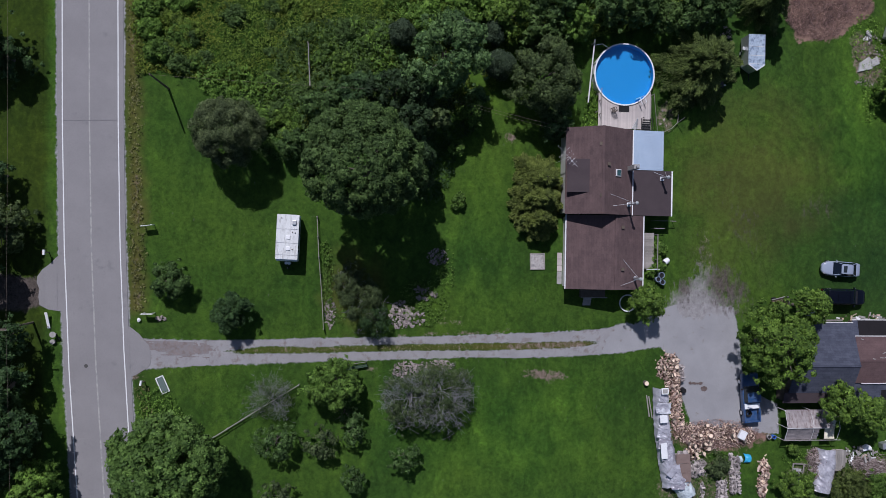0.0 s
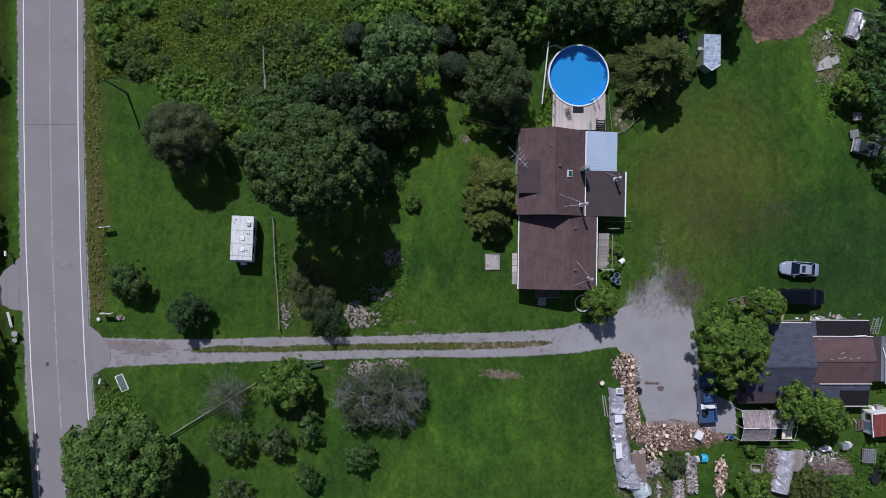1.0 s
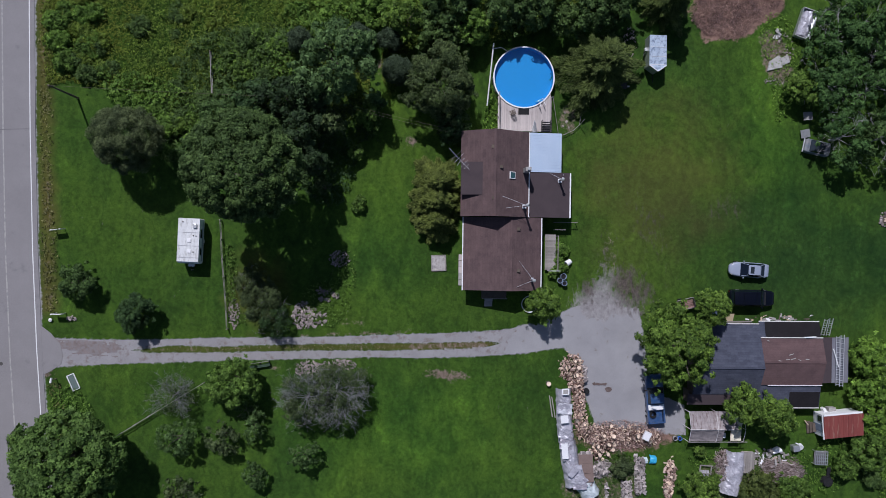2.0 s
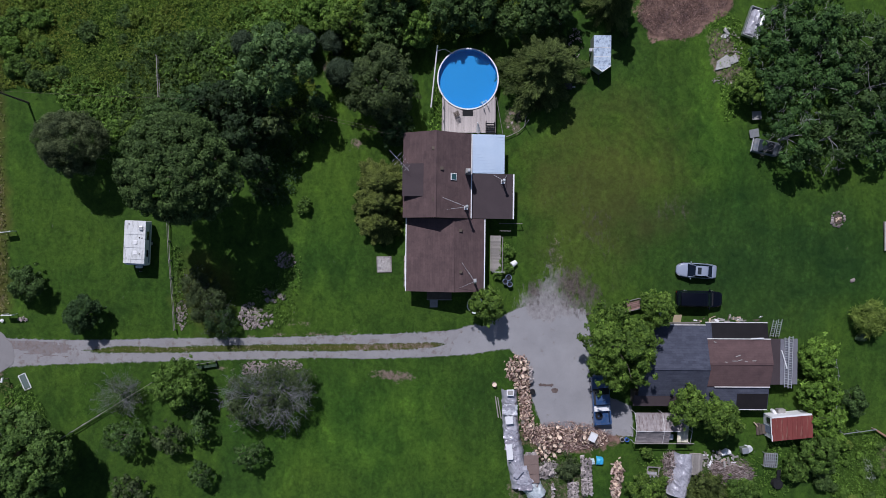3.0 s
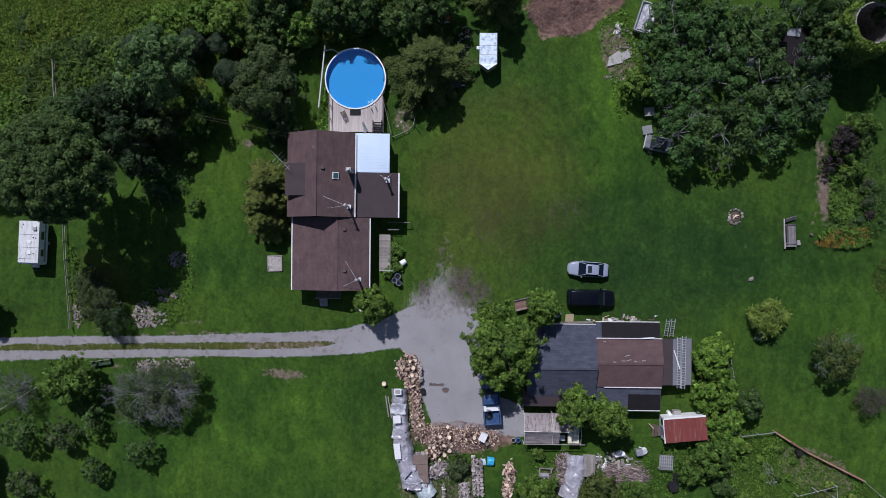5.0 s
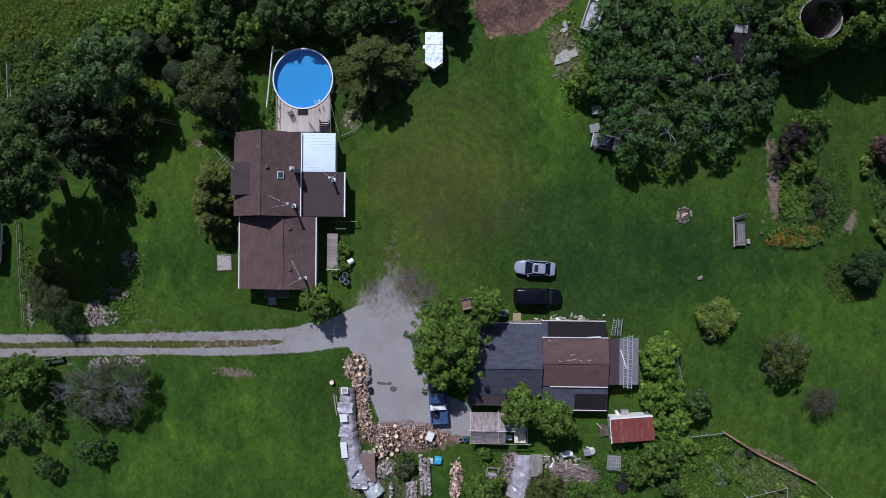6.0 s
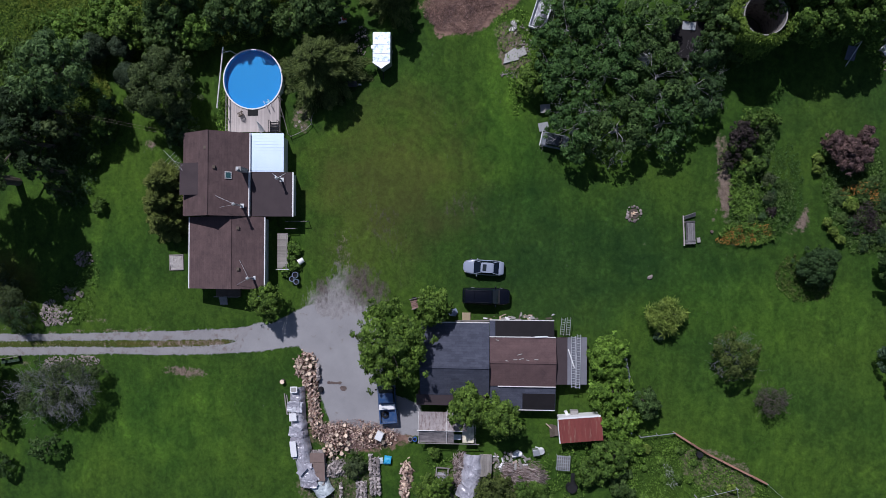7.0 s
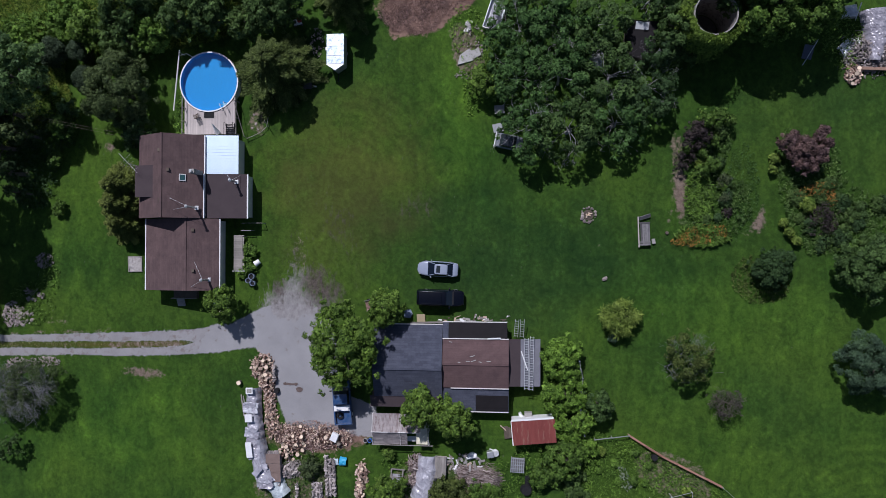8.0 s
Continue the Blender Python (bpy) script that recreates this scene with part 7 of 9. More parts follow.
ladder(60.10, -13.19, 2.12, 6.0, 0, 0, "long aluminium ladder lying on the barn roof")
ladder(60.69, -13.18, 1.98, 6.3, -1, 0, "long aluminium ladder lying on the barn roof")
ladder(58.96, -9.19, 1.15, 2.2, -4, 16, "short aluminium ladder leaning at the barn eaves")
ladder(59.62, -9.18, 1.15, 2.3, -2, 16, "short aluminium ladder leaning at the barn eaves")
single("gutter_length", beam((59.49, -11.73, 2.2), (60.22, -13.90, 2.1), 0.12, 0.1), M_WHITE, None, "white length of gutter lying on the barn roof", "gutter")
single("gutter_length", beam((59.62, -12.13, 2.21), (60.09, -13.64, 2.15), 0.1, 0.1), M_WHITE, None, "white length of gutter lying on the barn roof", "gutter")
single("gutter_length", beam((55.60, -10.32, 2.52), (57.11, -10.23, 2.52), 0.14, 0.1), M_WHITE, None, "white length of gutter lying on the barn roof", "gutter")
single("plywood_sheet", box(1.0, 1.15, 0.03, pose(47.52, -8.25, 0.15, 25, 0, 0)), M_BEIGE, None, "sheet of pale plywood leaning beside the barn", "plywood")
single("plank", beam((46.20, -8.80, 0.1), (50.40, -8.68, 0.1), 0.2, 0.08), M_OLD_WOOD, None, "long weathered plank along the barn wall", "plank")
for k, (px, py) in enumerate(((53.00, -8.30), (54.70, -8.15), (55.37, -8.34), (51.99, -8.45))):
    single("scrap_board", box(0.9 - 0.1 * k, 0.3, 0.06, pose(px, py, 0.02, 0, 0, 7 * k - 10)), M_OLD_WOOD if k % 2 else M_CONCRETE, None, "scrap board lying beside the barn", "scrap board", "scrap boards")
scrap_rng = random.Random(12)
EAVE_X, EAVE_Y = 53.68, -8.29
for k in range(26):
    single("scrap_board", box(scrap_rng.uniform(0.15, 0.8), scrap_rng.uniform(0.08, 0.2), 0.05, pose(EAVE_X + scrap_rng.uniform(-4.6, 4.4), EAVE_Y + scrap_rng.uniform(-0.25, 0.4), 0.03, 0, scrap_rng.uniform(0, 6), scrap_rng.choice((0, 6, -8, 20, 75)))), scrap_rng.choice((M_OLD_WOOD, M_CONCRETE, M_WHITE, M_BEIGE, M_DARK_WOOD, M_SPLIT)), None, "scrap board lying beside the barn", "scrap board", "scrap boards")
single("heap_of_tarpaulin", prism([(0.6, 0), (0.35, 0.5), (-0.3, 0.45), (-0.6, 0.1), (-0.4, -0.45), (0.3, -0.5)], 0, lambda x, y: 0.3 + 0.25 * math.sin(5 * x + 3 * y)), M_GREYBLUE, pose(45.92, -7.70, 0), "crumpled grey-blue tarpaulin beside the barn", "tarpaulin")
M_FADED_RED = surface("faded_red_boards", (0.17, 0.10, 0.085), (0.26, 0.17, 0.15), 1.5, 10, 0.9, piece=0.3)
cart = thing("garden_cart", 41.83, -6.56, 0, 14, "rusty red garden cart with a slatted bed", "cart")
for k in range(6):
    part("slat", box(2.0, 0.17, 0.04, pose(0, -0.5 + 0.2 * k, 0.5)), M_FADED_RED, cart)
for s in (-1, 1):
    part("side", box(2.1, 0.05, 0.3, pose(0, s * 0.62, 0.5)), M_OLD_WOOD, cart)
    part("wheel", cyl(0.25, 0.25, 0.12, pose(-0.5, s * 0.7, 0.25, 90, 0, 0) @ Matrix.Translation((0, 0, -0.06)), 16), M_BLACK, cart)
part("headboard", box(0.05, 1.25, 0.4, pose(1.05, 0, 0.5)), M_OLD_WOOD, cart)
part("drawbar", bar((1.0, 0, 0.45), (1.9, 0, 0.3), 0.04), M_BLACK, cart)

# ---- canvas shelter ----
CX0, CYT = 41.98, -19.48
CX1, CYB = 48.68, -23.14
_, CYM = 44.94, -21.48
tent = thing("canvas_shelter", (CX0 + CX1) / 2, CYM, 0, 0, "open-framed shelter with torn faded canvas", "shelter")


def sheet(x0, x1, y0, y1, z0, z1, sag, n=18, m=12, seed=1, tear=0.0):
    """A sagging, wrinkled cloth from (y0, z0) up to (y1, z1); torn along its far end if asked."""
    bm = bmesh.new()
    grid = []
    for j in range(m + 1):
        row = []
        for i in range(n + 1):
            u, v = i / n, j / m
            x = x0 + (x1 - x0) * (u if u < 1 or not tear else 1 - tear * abs(math.sin(7 * v + seed)))
            p = Vector((x, y0 + (y1 - y0) * v, z0 + (z1 - z0) * v - sag * math.sin(math.pi * v) * (0.5 + 0.5 * abs(math.sin(u * 9.4)))))
            p.z += 0.06 * noise.noise(Vector((x * 1.7, p.y * 3, seed)))
            row.append(bm.verts.new(p))
        grid.append(row)
    for a, b in zip(grid, grid[1:]):
        for k in range(n):
            bm.faces.new((a[k], a[k + 1], b[k + 1], b[k]))
    return bm


for name, args, mat, lab in (("canvas", (CX0 + 0.05, CX1 - 0.7, CYT + 0.1, CYM, 1.85, 2.44, 0.16, 26, 12, 1, 0.12), M_CANVAS, "faded grey canvas"),
                             ("canvas", (CX0 + 0.05, CX0 + 4.35, CYB + 0.06, CYM - 0.04, 1.62, 2.36, 0.14, 22, 10, 2, 0.25), surface("darker_canvas", (0.15, 0.13, 0.135), (0.26, 0.235, 0.235), 0.8, 6, 0.85, bump_by=0.04), "sagging darker canvas"),
                             ("canvas", (CX1 - 1.5, CX1 - 0.05, CYB + 0.1, CYT - 0.5, 1.55, 2.3, 0.3, 12, 12, 3, 0.5), M_CREAM, "cream-coloured cloth")):
    world_part(name, sheet(*args), mat, tent, lab).modifiers.new("thick", "SOLIDIFY").thickness = 0.015
for x in (CX0, (CX0 + CX1) / 2, CX1):
    for y, z in ((CYT, 1.75), (CYM, 2.35), (CYB, 1.7)):
        world_part("post", bar((x, y, 0), (x, y, z), 0.03), M_PIPE, tent)
    world_part("rafter", bar((x, CYT, 1.8), (x, CYM, 2.42), 0.025), M_PIPE, tent, "white frame pipe")
    world_part("rafter", bar((x, CYM, 2.42), (x, CYB, 1.75), 0.025), M_PIPE, tent, "white frame pipe")
for y, z, e in ((CYT, 1.8, 0), (CYM, 2.42, -1.2), (CYB, 1.78, 0.5)):
    world_part("long_pipe", bar((CX0 - 0.1, y, z), (CX1 + e, y, z), 0.05), M_PIPE if y != CYB else M_OLD_WOOD, tent, "white frame pipe")
world_part("bench", box(1.9, 0.6, 0.1, pose(CX1 - 2.6, CYB + 0.5, 0.6)), M_WHITE, tent, "white board under the shelter")
barrel(41.40, -23.05, M_BLUE, "blue plastic drum beside the canvas shelter", 0.24, 0.6)
barrel(40.84, -23.07, M_CONCRETE, "pale drum beside the canvas shelter", 0.26, 0.5)

# ---- red-roofed shed ----
shed = thing("tool_shed", 60.97, -21.01, 0, 5, "small white shed with a rusty red metal roof", "shed")
part("wall", prism([(-2.45, -1.35), (2.35, -1.35), (2.35, 1.4), (-2.45, 1.4)], 0, 1.97), M_WHITE, shed, "white-painted walls")
rf = part("roof", slab_quad((-2.5, -1.55, 2.0), (2.5, -1.5, 2.0), (2.5, 1.3, 2.3), (-2.5, 1.3, 2.3), 0.05), M_RUST, shed, "rust-streaked red metal roof")
for k in range(9):
    part("rib", beam((-2.4 + 0.6 * k, -1.5, 2.02), (-2.4 + 0.6 * k, 1.3, 2.32), 0.05, 0.04), M_RUST, rf)
part("fascia", box(4.9, 0.2, 0.12, pose(-0.05, 1.42, 2.2)), M_WHITE, shed, "white board along the eaves")
part("gable_board", box(0.12, 2.9, 0.1, pose(-2.52, -0.1, 1.98)), M_WHITE, shed, "white board over the door")
part("door", box(0.06, 0.9, 1.85, pose(-2.48, -0.3, 0.05)), M_GREYBLUE, shed, "grey-blue door")
part("window", box(0.06, 0.7, 0.7, pose(-2.48, 0.85, 1.0)), M_GLASS, shed)
stp = thing("shed_steps", 58.00, -21.76, 0, 5, "brown wooden steps and boards at the shed door", "steps")
for k in range(3):
    part("tread", box(0.5, 1.5 - 0.2 * k, 0.14, pose(-0.2 + 0.3 * k, 0, 0.14 * k)), M_DARK_WOOD, stp)
part("leaning_board", box(0.12, 1.4, 0.05, pose(-0.4, 0.5, 0.2, 20, 0, 40)), M_CUT, stp)
for k, (bx, by, w, d, h, mt) in enumerate(((60.40, -19.55, 0.9, 0.75, 0.8, M_CONCRETE), (59.87, -20.03, 0.5, 0.5, 0.6, M_STEEL), (59.53, -19.57, 0.35, 0.6, 0.7, M_PLASTIC))):
    single("appliance", box(w, d, h, pose(bx, by, 0, 0, 0, 15 * k), 0.04), mt, None, "old pale appliance standing beside the shed", "appliance", "old appliances")
cage = thing("wire_crate", 59.13, -25.44, 0, -3, "grey slatted crate standing in the weeds", "crate")
for k in range(7):
    part("slat", box(0.09, 1.75, 0.04, pose(-0.75 + 0.25 * k, 0, 0.75)), M_STEEL, cage)
for k in range(5):
    part("cross_slat", box(1.6, 0.07, 0.04, pose(0, -0.8 + 0.4 * k, 0.79)), M_STEEL, cage)
for sx in (-0.75, 0.75):
    for sy in (-0.8, 0.8):
        part("post", box(0.07, 0.07, 0.75, pose(sx, sy, 0)), M_STEEL, cage)
part("panel", box(1.5, 1.6, 0.04, pose(0, 0, 0.4)), M_CONCRETE, cage)
tub = thing("black_pond_tub", 60.09, -28.15, 0, 20, "black plastic tub tipped over in the weeds", "tub")
part("tub", cyl(0.75, 0.6, 0.5, pose(0, -0.35, 0.0), 20, None, False), M_BLACK, tub).modifiers.new("wall", "SOLIDIFY").thickness = 0.04
part("base", cyl(0.62, 0.62, 0.03, pose(0, -0.35, 0.42), 20), M_BLACK, tub)
part("flap", box(0.55, 1.2, 0.05, pose(0.5, 0.75, 0.35, 8, 10, -18), 0.02), M_BLACK, tub)


# ---- firewood, stones and scrap ----
def rock(seed, r=1.0, flat=0.65):
    bm = bmesh.new()
    bmesh.ops.create_icosphere(bm, subdivisions=1, radius=r)
    rng = random.Random(seed)
    for v in bm.verts:
        v.co = Vector((v.co.x * rng.uniform(0.7, 1.15), v.co.y * rng.uniform(0.7, 1.15), v.co.z * flat * rng.uniform(0.7, 1.1)))
    return bm


STONES = [mesh_of(rock(k), "stone", M_STONE) for k in range(5)]
ROUNDS = []
for k in range(3):
    bm = cyl(0.5, 0.48, 0.7, Matrix.Translation((0, 0, -0.35)), 12)
    me = mesh_of(bm, "log_round", [M_BARK, M_CUT])
    for p in me.polygons:
        p.material_index = 1 if abs(p.normal.z) > 0.9 else 0
    ROUNDS.append(me)


def wedge(seed):
    rng = random.Random(seed)
    bm = bmesh.new()
    a = [(0, 0.10 * rng.uniform(0.7, 1.3)), (-0.10 * rng.uniform(0.6, 1.2), -0.05), (0.09, -0.06 * rng.uniform(0.6, 1.3))]
    ends = [[bm.verts.new((x, y, z)) for x, y in a] for z in (-0.23, 0.23)]
    bm.faces.new(ends[0][::-1])
    bm.faces.new(ends[1])
    for k in range(3):
        bm.faces.new((ends[0][k], ends[0][(k + 1) % 3], ends[1][(k + 1) % 3], ends[1][k]))
    return bm


SPLITS = [mesh_of(wedge(k), "split_log", M_SPLIT) for k in range(4)] + [mesh_of(wedge(9), "split_log", M_CUT), mesh_of(wedge(10), "split_log", M_CUT)]
OLD_SPLITS = [mesh_of(wedge(20 + k), "split_log", M_GREY_LOG) for k in range(4)]


def any_turn(rng):
    return Euler((rng.uniform(0, 6.3), rng.uniform(0, 6.3), rng.uniform(0, 6.3))).to_matrix().to_4x4()


def joined_splits(n, place, rng, material, size=1.0, long=1.0, flat=None):
    """Many small split sticks in one mesh."""
    bm = bmesh.new()
    vs, fs = [], []
    base = np.array([(0, 0.12, -0.19), (-0.10, -0.07, -0.19), (0.10, -0.07, -0.19), (0, 0.12, 0.19), (-0.10, -0.07, 0.19), (0.10, -0.07, 0.19)]) * (1, 1, long)
    tri = np.array([(0, 2, 1), (3, 4, 5), (0, 1, 4), (0, 4, 3), (1, 2, 5), (1, 5, 4), (2, 0, 3), (2, 3, 5)])
    bm.free()
    for k in range(n):
        x, y, z = place(rng)
        m = np.array((any_turn(rng) if flat is None else pose(0, 0, 0, rng.uniform(75, 105), 0, flat + rng.gauss(0, 16))).to_3x3())
        vs.append((base * size * rng.uniform(0.6, 1.2)) @ m.T + (x, y, z))
        fs.append(tri + 6 * k)
    return quick_mesh("small_wood", np.concatenate(vs), np.concatenate(fs), material)


def mound(d, h, w):
    """Height of a heap at the distance d within its edge."""
    return h * max(0.0, min(1.0, d / w)) ** 0.7


def wood_heap(spots, label, n_big, n_small, seed, rounds=0.15, height=0.8, mats=SPLITS, small=M_LOOSE, size=1.0, long=1.0, flat=None):
    """A loose heap over a chain of ovals: (x, y, rx, ry)."""
    rng = random.Random(seed)
    cx, cy = sum(s[0] for s in spots) / len(spots), sum(s[1] for s in spots) / len(spots)
    heap = thing("firewood_heap", cx, cy, 0, 0, label, "firewood")
    area = [s[2] * s[3] for s in spots]

    def place(rng, top=False):
        s = rng.choices(spots, area)[0]
        a, q = rng.uniform(0, 6.283), math.sqrt(rng.random()) * (1.0 if rng.random() < 0.88 else 1.3)
        z = mound((1 - q) * min(s[2], s[3]), height, min(s[2], s[3]) * 0.7)
        return s[0] + math.cos(a) * q * s[2] - cx, s[1] + math.sin(a) * q * s[3] - cy, (z + 0.08) if top else z * rng.uniform(0.4, 1.0) + 0.03
    tagged(part("small_wood", joined_splits(int(n_small * 1.3), place, rng, small, size, long, flat), None, heap, "small split wood and bark"), kind="stuff")
    if small is M_LOOSE:
        tagged(part("pale_wood", joined_splits(n_small // 4, place, rng, M_CUT, size), None, heap, "pale fresh split wood"), kind="stuff")
    for k in range(n_big):
        x, y, z = place(rng, True)
        if rng.random() < rounds:
            s = rng.uniform(0.32, 0.54)
            part("log_round", rng.choice(ROUNDS), None, heap, "", at=pose(x, y, z + 0.12, rng.uniform(-35, 35), rng.uniform(-35, 35), 0) @ Matrix.Diagonal((s, s, s * 0.7, 1)))
        else:
            s = size * rng.uniform(0.8, 1.25)
            part("split_log", rng.choice(mats), None, heap, "", at=Matrix.Translation((x, y, z)) @ (any_turn(rng) if flat is None else pose(0, 0, 0, rng.uniform(75, 105), 0, flat + rng.gauss(0, 16))) @ Matrix.Diagonal((s, s, s * long, 1)))
    return heap


wood_heap([(27.9, -14.45, 1.35, 1.6), (28.5, -16.2, 1.05, 1.3)], "heap of freshly cut firewood with round log ends", 90, 300, 1, 0.12, size=0.75)
wood_heap([(28.96, -18.76, 0.75, 2.2), (29.21, -21.03, 0.8, 1.4), (28.65, -17.38, 0.6, 1.2)], "strip of loose split firewood beside the yard", 60, 340, 2, 0.05, 0.6, size=0.8)
wood_heap([(30.09, -22.42, 1.6, 1.2), (32.46, -22.65, 2.2, 1.4), (35.72, -22.83, 2.4, 1.5), (37.54, -23.00, 1.6, 1.0)], "wide heap of split firewood and bark at the yard's end", 150, 420, 3, 0.05, 0.6, size=0.62)
wood_heap([(31.91, -23.82, 1.5, 1.5), (31.06, -24.84, 1.0, 1.0)], "group of large round logs with pale cut ends", 24, 60, 4, 0.95, 0.75)
wood_heap([(40.39, -27.43, 0.7, 1.6), (40.20, -29.31, 0.6, 1.3)], "small heap of fresh and old firewood", 40, 160, 5, 0.1, 0.5)
wood_heap([(31.32, -27.26, 1.4, 0.8), (31.88, -26.38, 1.0, 0.6)], "heap of old grey scrap wood", 40, 200, 6, 0.0, 0.5, OLD_SPLITS, M_GREY_LOG)
wood_heap([(97.36, 20.50, 0.9, 1.4)], "small heap of firewood beside a rusty beam", 30, 110, 7, 0.1, 0.5)
wood_heap([(99.04, 22.75, 2.8, 2.2), (100.59, 23.69, 2.2, 2.6)], "large heap of pale scrap wood under a tarpaulin", 90, 1300, 8, 0.0, 1.0, OLD_SPLITS, M_GREY_LOG, 0.75, 1.7)
wood_heap([(46.9, -25.93, 0.9, 1.3), (47.3, -27.62, 1.1, 1.8)], "old grey firewood heap half under a tarpaulin", 20, 900, 9, 0.0, 0.8, OLD_SPLITS, M_STICK, 0.4, 3.4)
wood_heap([(53.6, -27.3, 1.3, 1.1), (55.3, -27.3, 1.7, 1.5), (56.0, -27.6, 1.1, 1.3), (52.8, -26.6, 0.8, 0.8)], "sprawling heap of long weathered sticks", 30, 2000, 10, 0.0, 0.8, OLD_SPLITS, M_STICK, 0.36, 4.5, 75)
thicket("bark_chips", lambda x, y: np.minimum(oval(x, y, 34.3, -22.6, 4.9, 1.9), oval(x, y, 29.0, -19.4, 0.75, 2.8)), (26, 41, -26, -15), 32000, 0.4, 0.17, leafage("pinkish_bark_chips", (0.125, 0.080, 0.066), (0.430, 0.300, 0.240), through=0.05), "reddish bark chips under the firewood", "bark", 0.7, 53, 0.3)
single("chopping_block", ROUNDS[0], None, pose(25.08, -16.40, 0.28) @ Matrix.Diagonal((0.58, 0.58, 0.8, 1)), "pale cut log round standing on the lawn", "log")
single("stump", cyl(0.36, 0.3, 0.5, pose(29.79, -17.32, 0), 14), M_BLACK, None, "blackened stump at the edge of the yard", "stump")
ob = single("styrofoam_box", box(0.85, 1.05, 0.4, pose(37.17, -22.64, 0.6, 8, -6, -24), 0.03), M_PLASTIC, None, "white box lying on the firewood heap", "box")


def log_stack(x, y, nx, ny, nz, turn, label, mats=OLD_SPLITS, step=0.21, seed=1):
    """A stacked row of split logs, lying across the row."""
    rng = random.Random(seed)
    s = thing("log_stack", x, y, 0, turn, label, "firewood stack", "firewood stacks")
    ny = round(1.42 * ny)
    for k in range(nz):
        for j in range(ny):
            for i in range(nx):
                if k == nz - 1 and rng.random() < 0.25:
                    continue
                part("split_log", rng.choice(mats), None, s, at=pose((i - nx / 2 + 0.5) * 0.46 + rng.uniform(-0.05, 0.05), (j - ny / 2 + 0.5) * step + rng.uniform(-0.05, 0.05), 0.10 + 0.2 * k, rng.uniform(0, 360), 90, rng.uniform(-9, 9)) @ Matrix.Diagonal((0.95, 0.95, 1, 1)))
    return s


log_stack(29.54, -15.18, 1, 6, 4, 2, "short stack of grey split logs at the yard's edge", seed=1)
log_stack(36.53, -27.70, 3, 15, 3, 3, "weathered grey firewood stacked in rows", seed=2)
log_stack(34.89, -29.48, 3, 8, 3, 0, "weathered grey firewood stacked in rows", seed=3)
log_stack(32.43, -29.56, 1, 6, 3, 0, "low stack of old firewood in the weeds", seed=4)
log_stack(35.98, -25.75, 1, 5, 3, 0, "narrow stack of old firewood", seed=5)


def draped(line, widths, height, seed, material, ends=True):
    """A tarpaulin draped over a long stack: an arched, wrinkled skin along a line."""
    bm = bmesh.new()
    rows, n = [], 28
    pts = []
    for (a, b), (wa, wb) in zip(zip(line, line[1:]), zip(widths, widths[1:])):
        steps = max(3, int((Vector(b) - Vector(a)).length / 0.13))
        pts += [(Vector(a).lerp(Vector(b), k / steps), wa + (wb - wa) * k / steps, (Vector(b) - Vector(a)).normalized()) for k in range(steps)]
    pts.append((Vector(line[-1]), widths[-1], pts[-1][2]))
    for p, w, d in pts:
        side = Vector((-d.y, d.x))
        row = []
        for k in range(n + 1):
            u = 2 * k / n - 1
            q = p + side * u * w / 2
            z = height * (1 - abs(u) ** 3.5 * 0.85)
            z += 0.14 * noise.noise(Vector((q.x * 1.1, q.y * 0.9, seed))) + 0.20 * (0.35 - abs(noise.noise(Vector((q.x * 1.9 + q.y * 0.6, q.y * 1.1, seed + 4))))) + 0.10 * (0.3 - abs(noise.noise(Vector((q.x * 4.2 - q.y, q.y * 3.3, seed + 9)))))
            q = q + side * 0.12 * noise.noise(Vector((q.x, q.y * 1.7, seed + 2)))
            row.append(bm.verts.new((q.x, q.y, max(0.03, z))))
        rows.append(row)
    for a, b in zip(rows, rows[1:]):
        for k in range(n):
            bm.faces.new((a[k], a[k + 1], b[k + 1], b[k]))
    return bm


tw = thing("covered_woodpile", 27.95, -22.73, 0, 0, "long woodpile under wrinkled silver tarpaulins", "woodpile")
world_part("tarpaulin", draped([(26.92, -16.89), (27.05, -20.41), (27.38, -23.47)], (1.9, 1.9, 2.0), 1.25, 3, M_TARP), M_TARP, tw, "wrinkled silver-grey tarpaulin")
world_part("tarpaulin", draped([(27.45, -23.13), (27.92, -26.19), (28.87, -28.45)], (2.0, 2.2, 3.2), 1.4, 8, M_TARP), M_TARP, tw, "wrinkled silver-grey tarpaulin")
world_part("tarpaulin", draped([(29.29, -28.05), (30.65, -30.13)], (2.6, 2.2), 1.0, 12, M_TARP), surface("clear_plastic_sheet", (0.36, 0.42, 0.45), (0.55, 0.60, 0.62), 0.9, 5, 0.25, bump_by=0.05), tw, "pale bluish plastic sheet")
for k, (bx, by, w, d, t) in enumerate(((26.78, -20.40, 0.9, 0.95, 5), (26.87, -24.22, 0.75, 1.9, 6), (27.91, -26.77, 0.7, 1.3, -40))):
    world_part("cover_board", box(w, d, 0.03, pose(bx, by, 1.7 + 0.03 * k, 3, -2, t)), M_PLASTIC if k != 2 else M_TARP, tw, "white board weighing the cover down")
rng_t = random.Random(12)
tarp_line = [Vector((26.84, -17.11)), Vector((26.96, -20.36)), Vector((27.36, -23.41)), Vector((28.04, -26.47)), Vector((28.99, -28.38))]
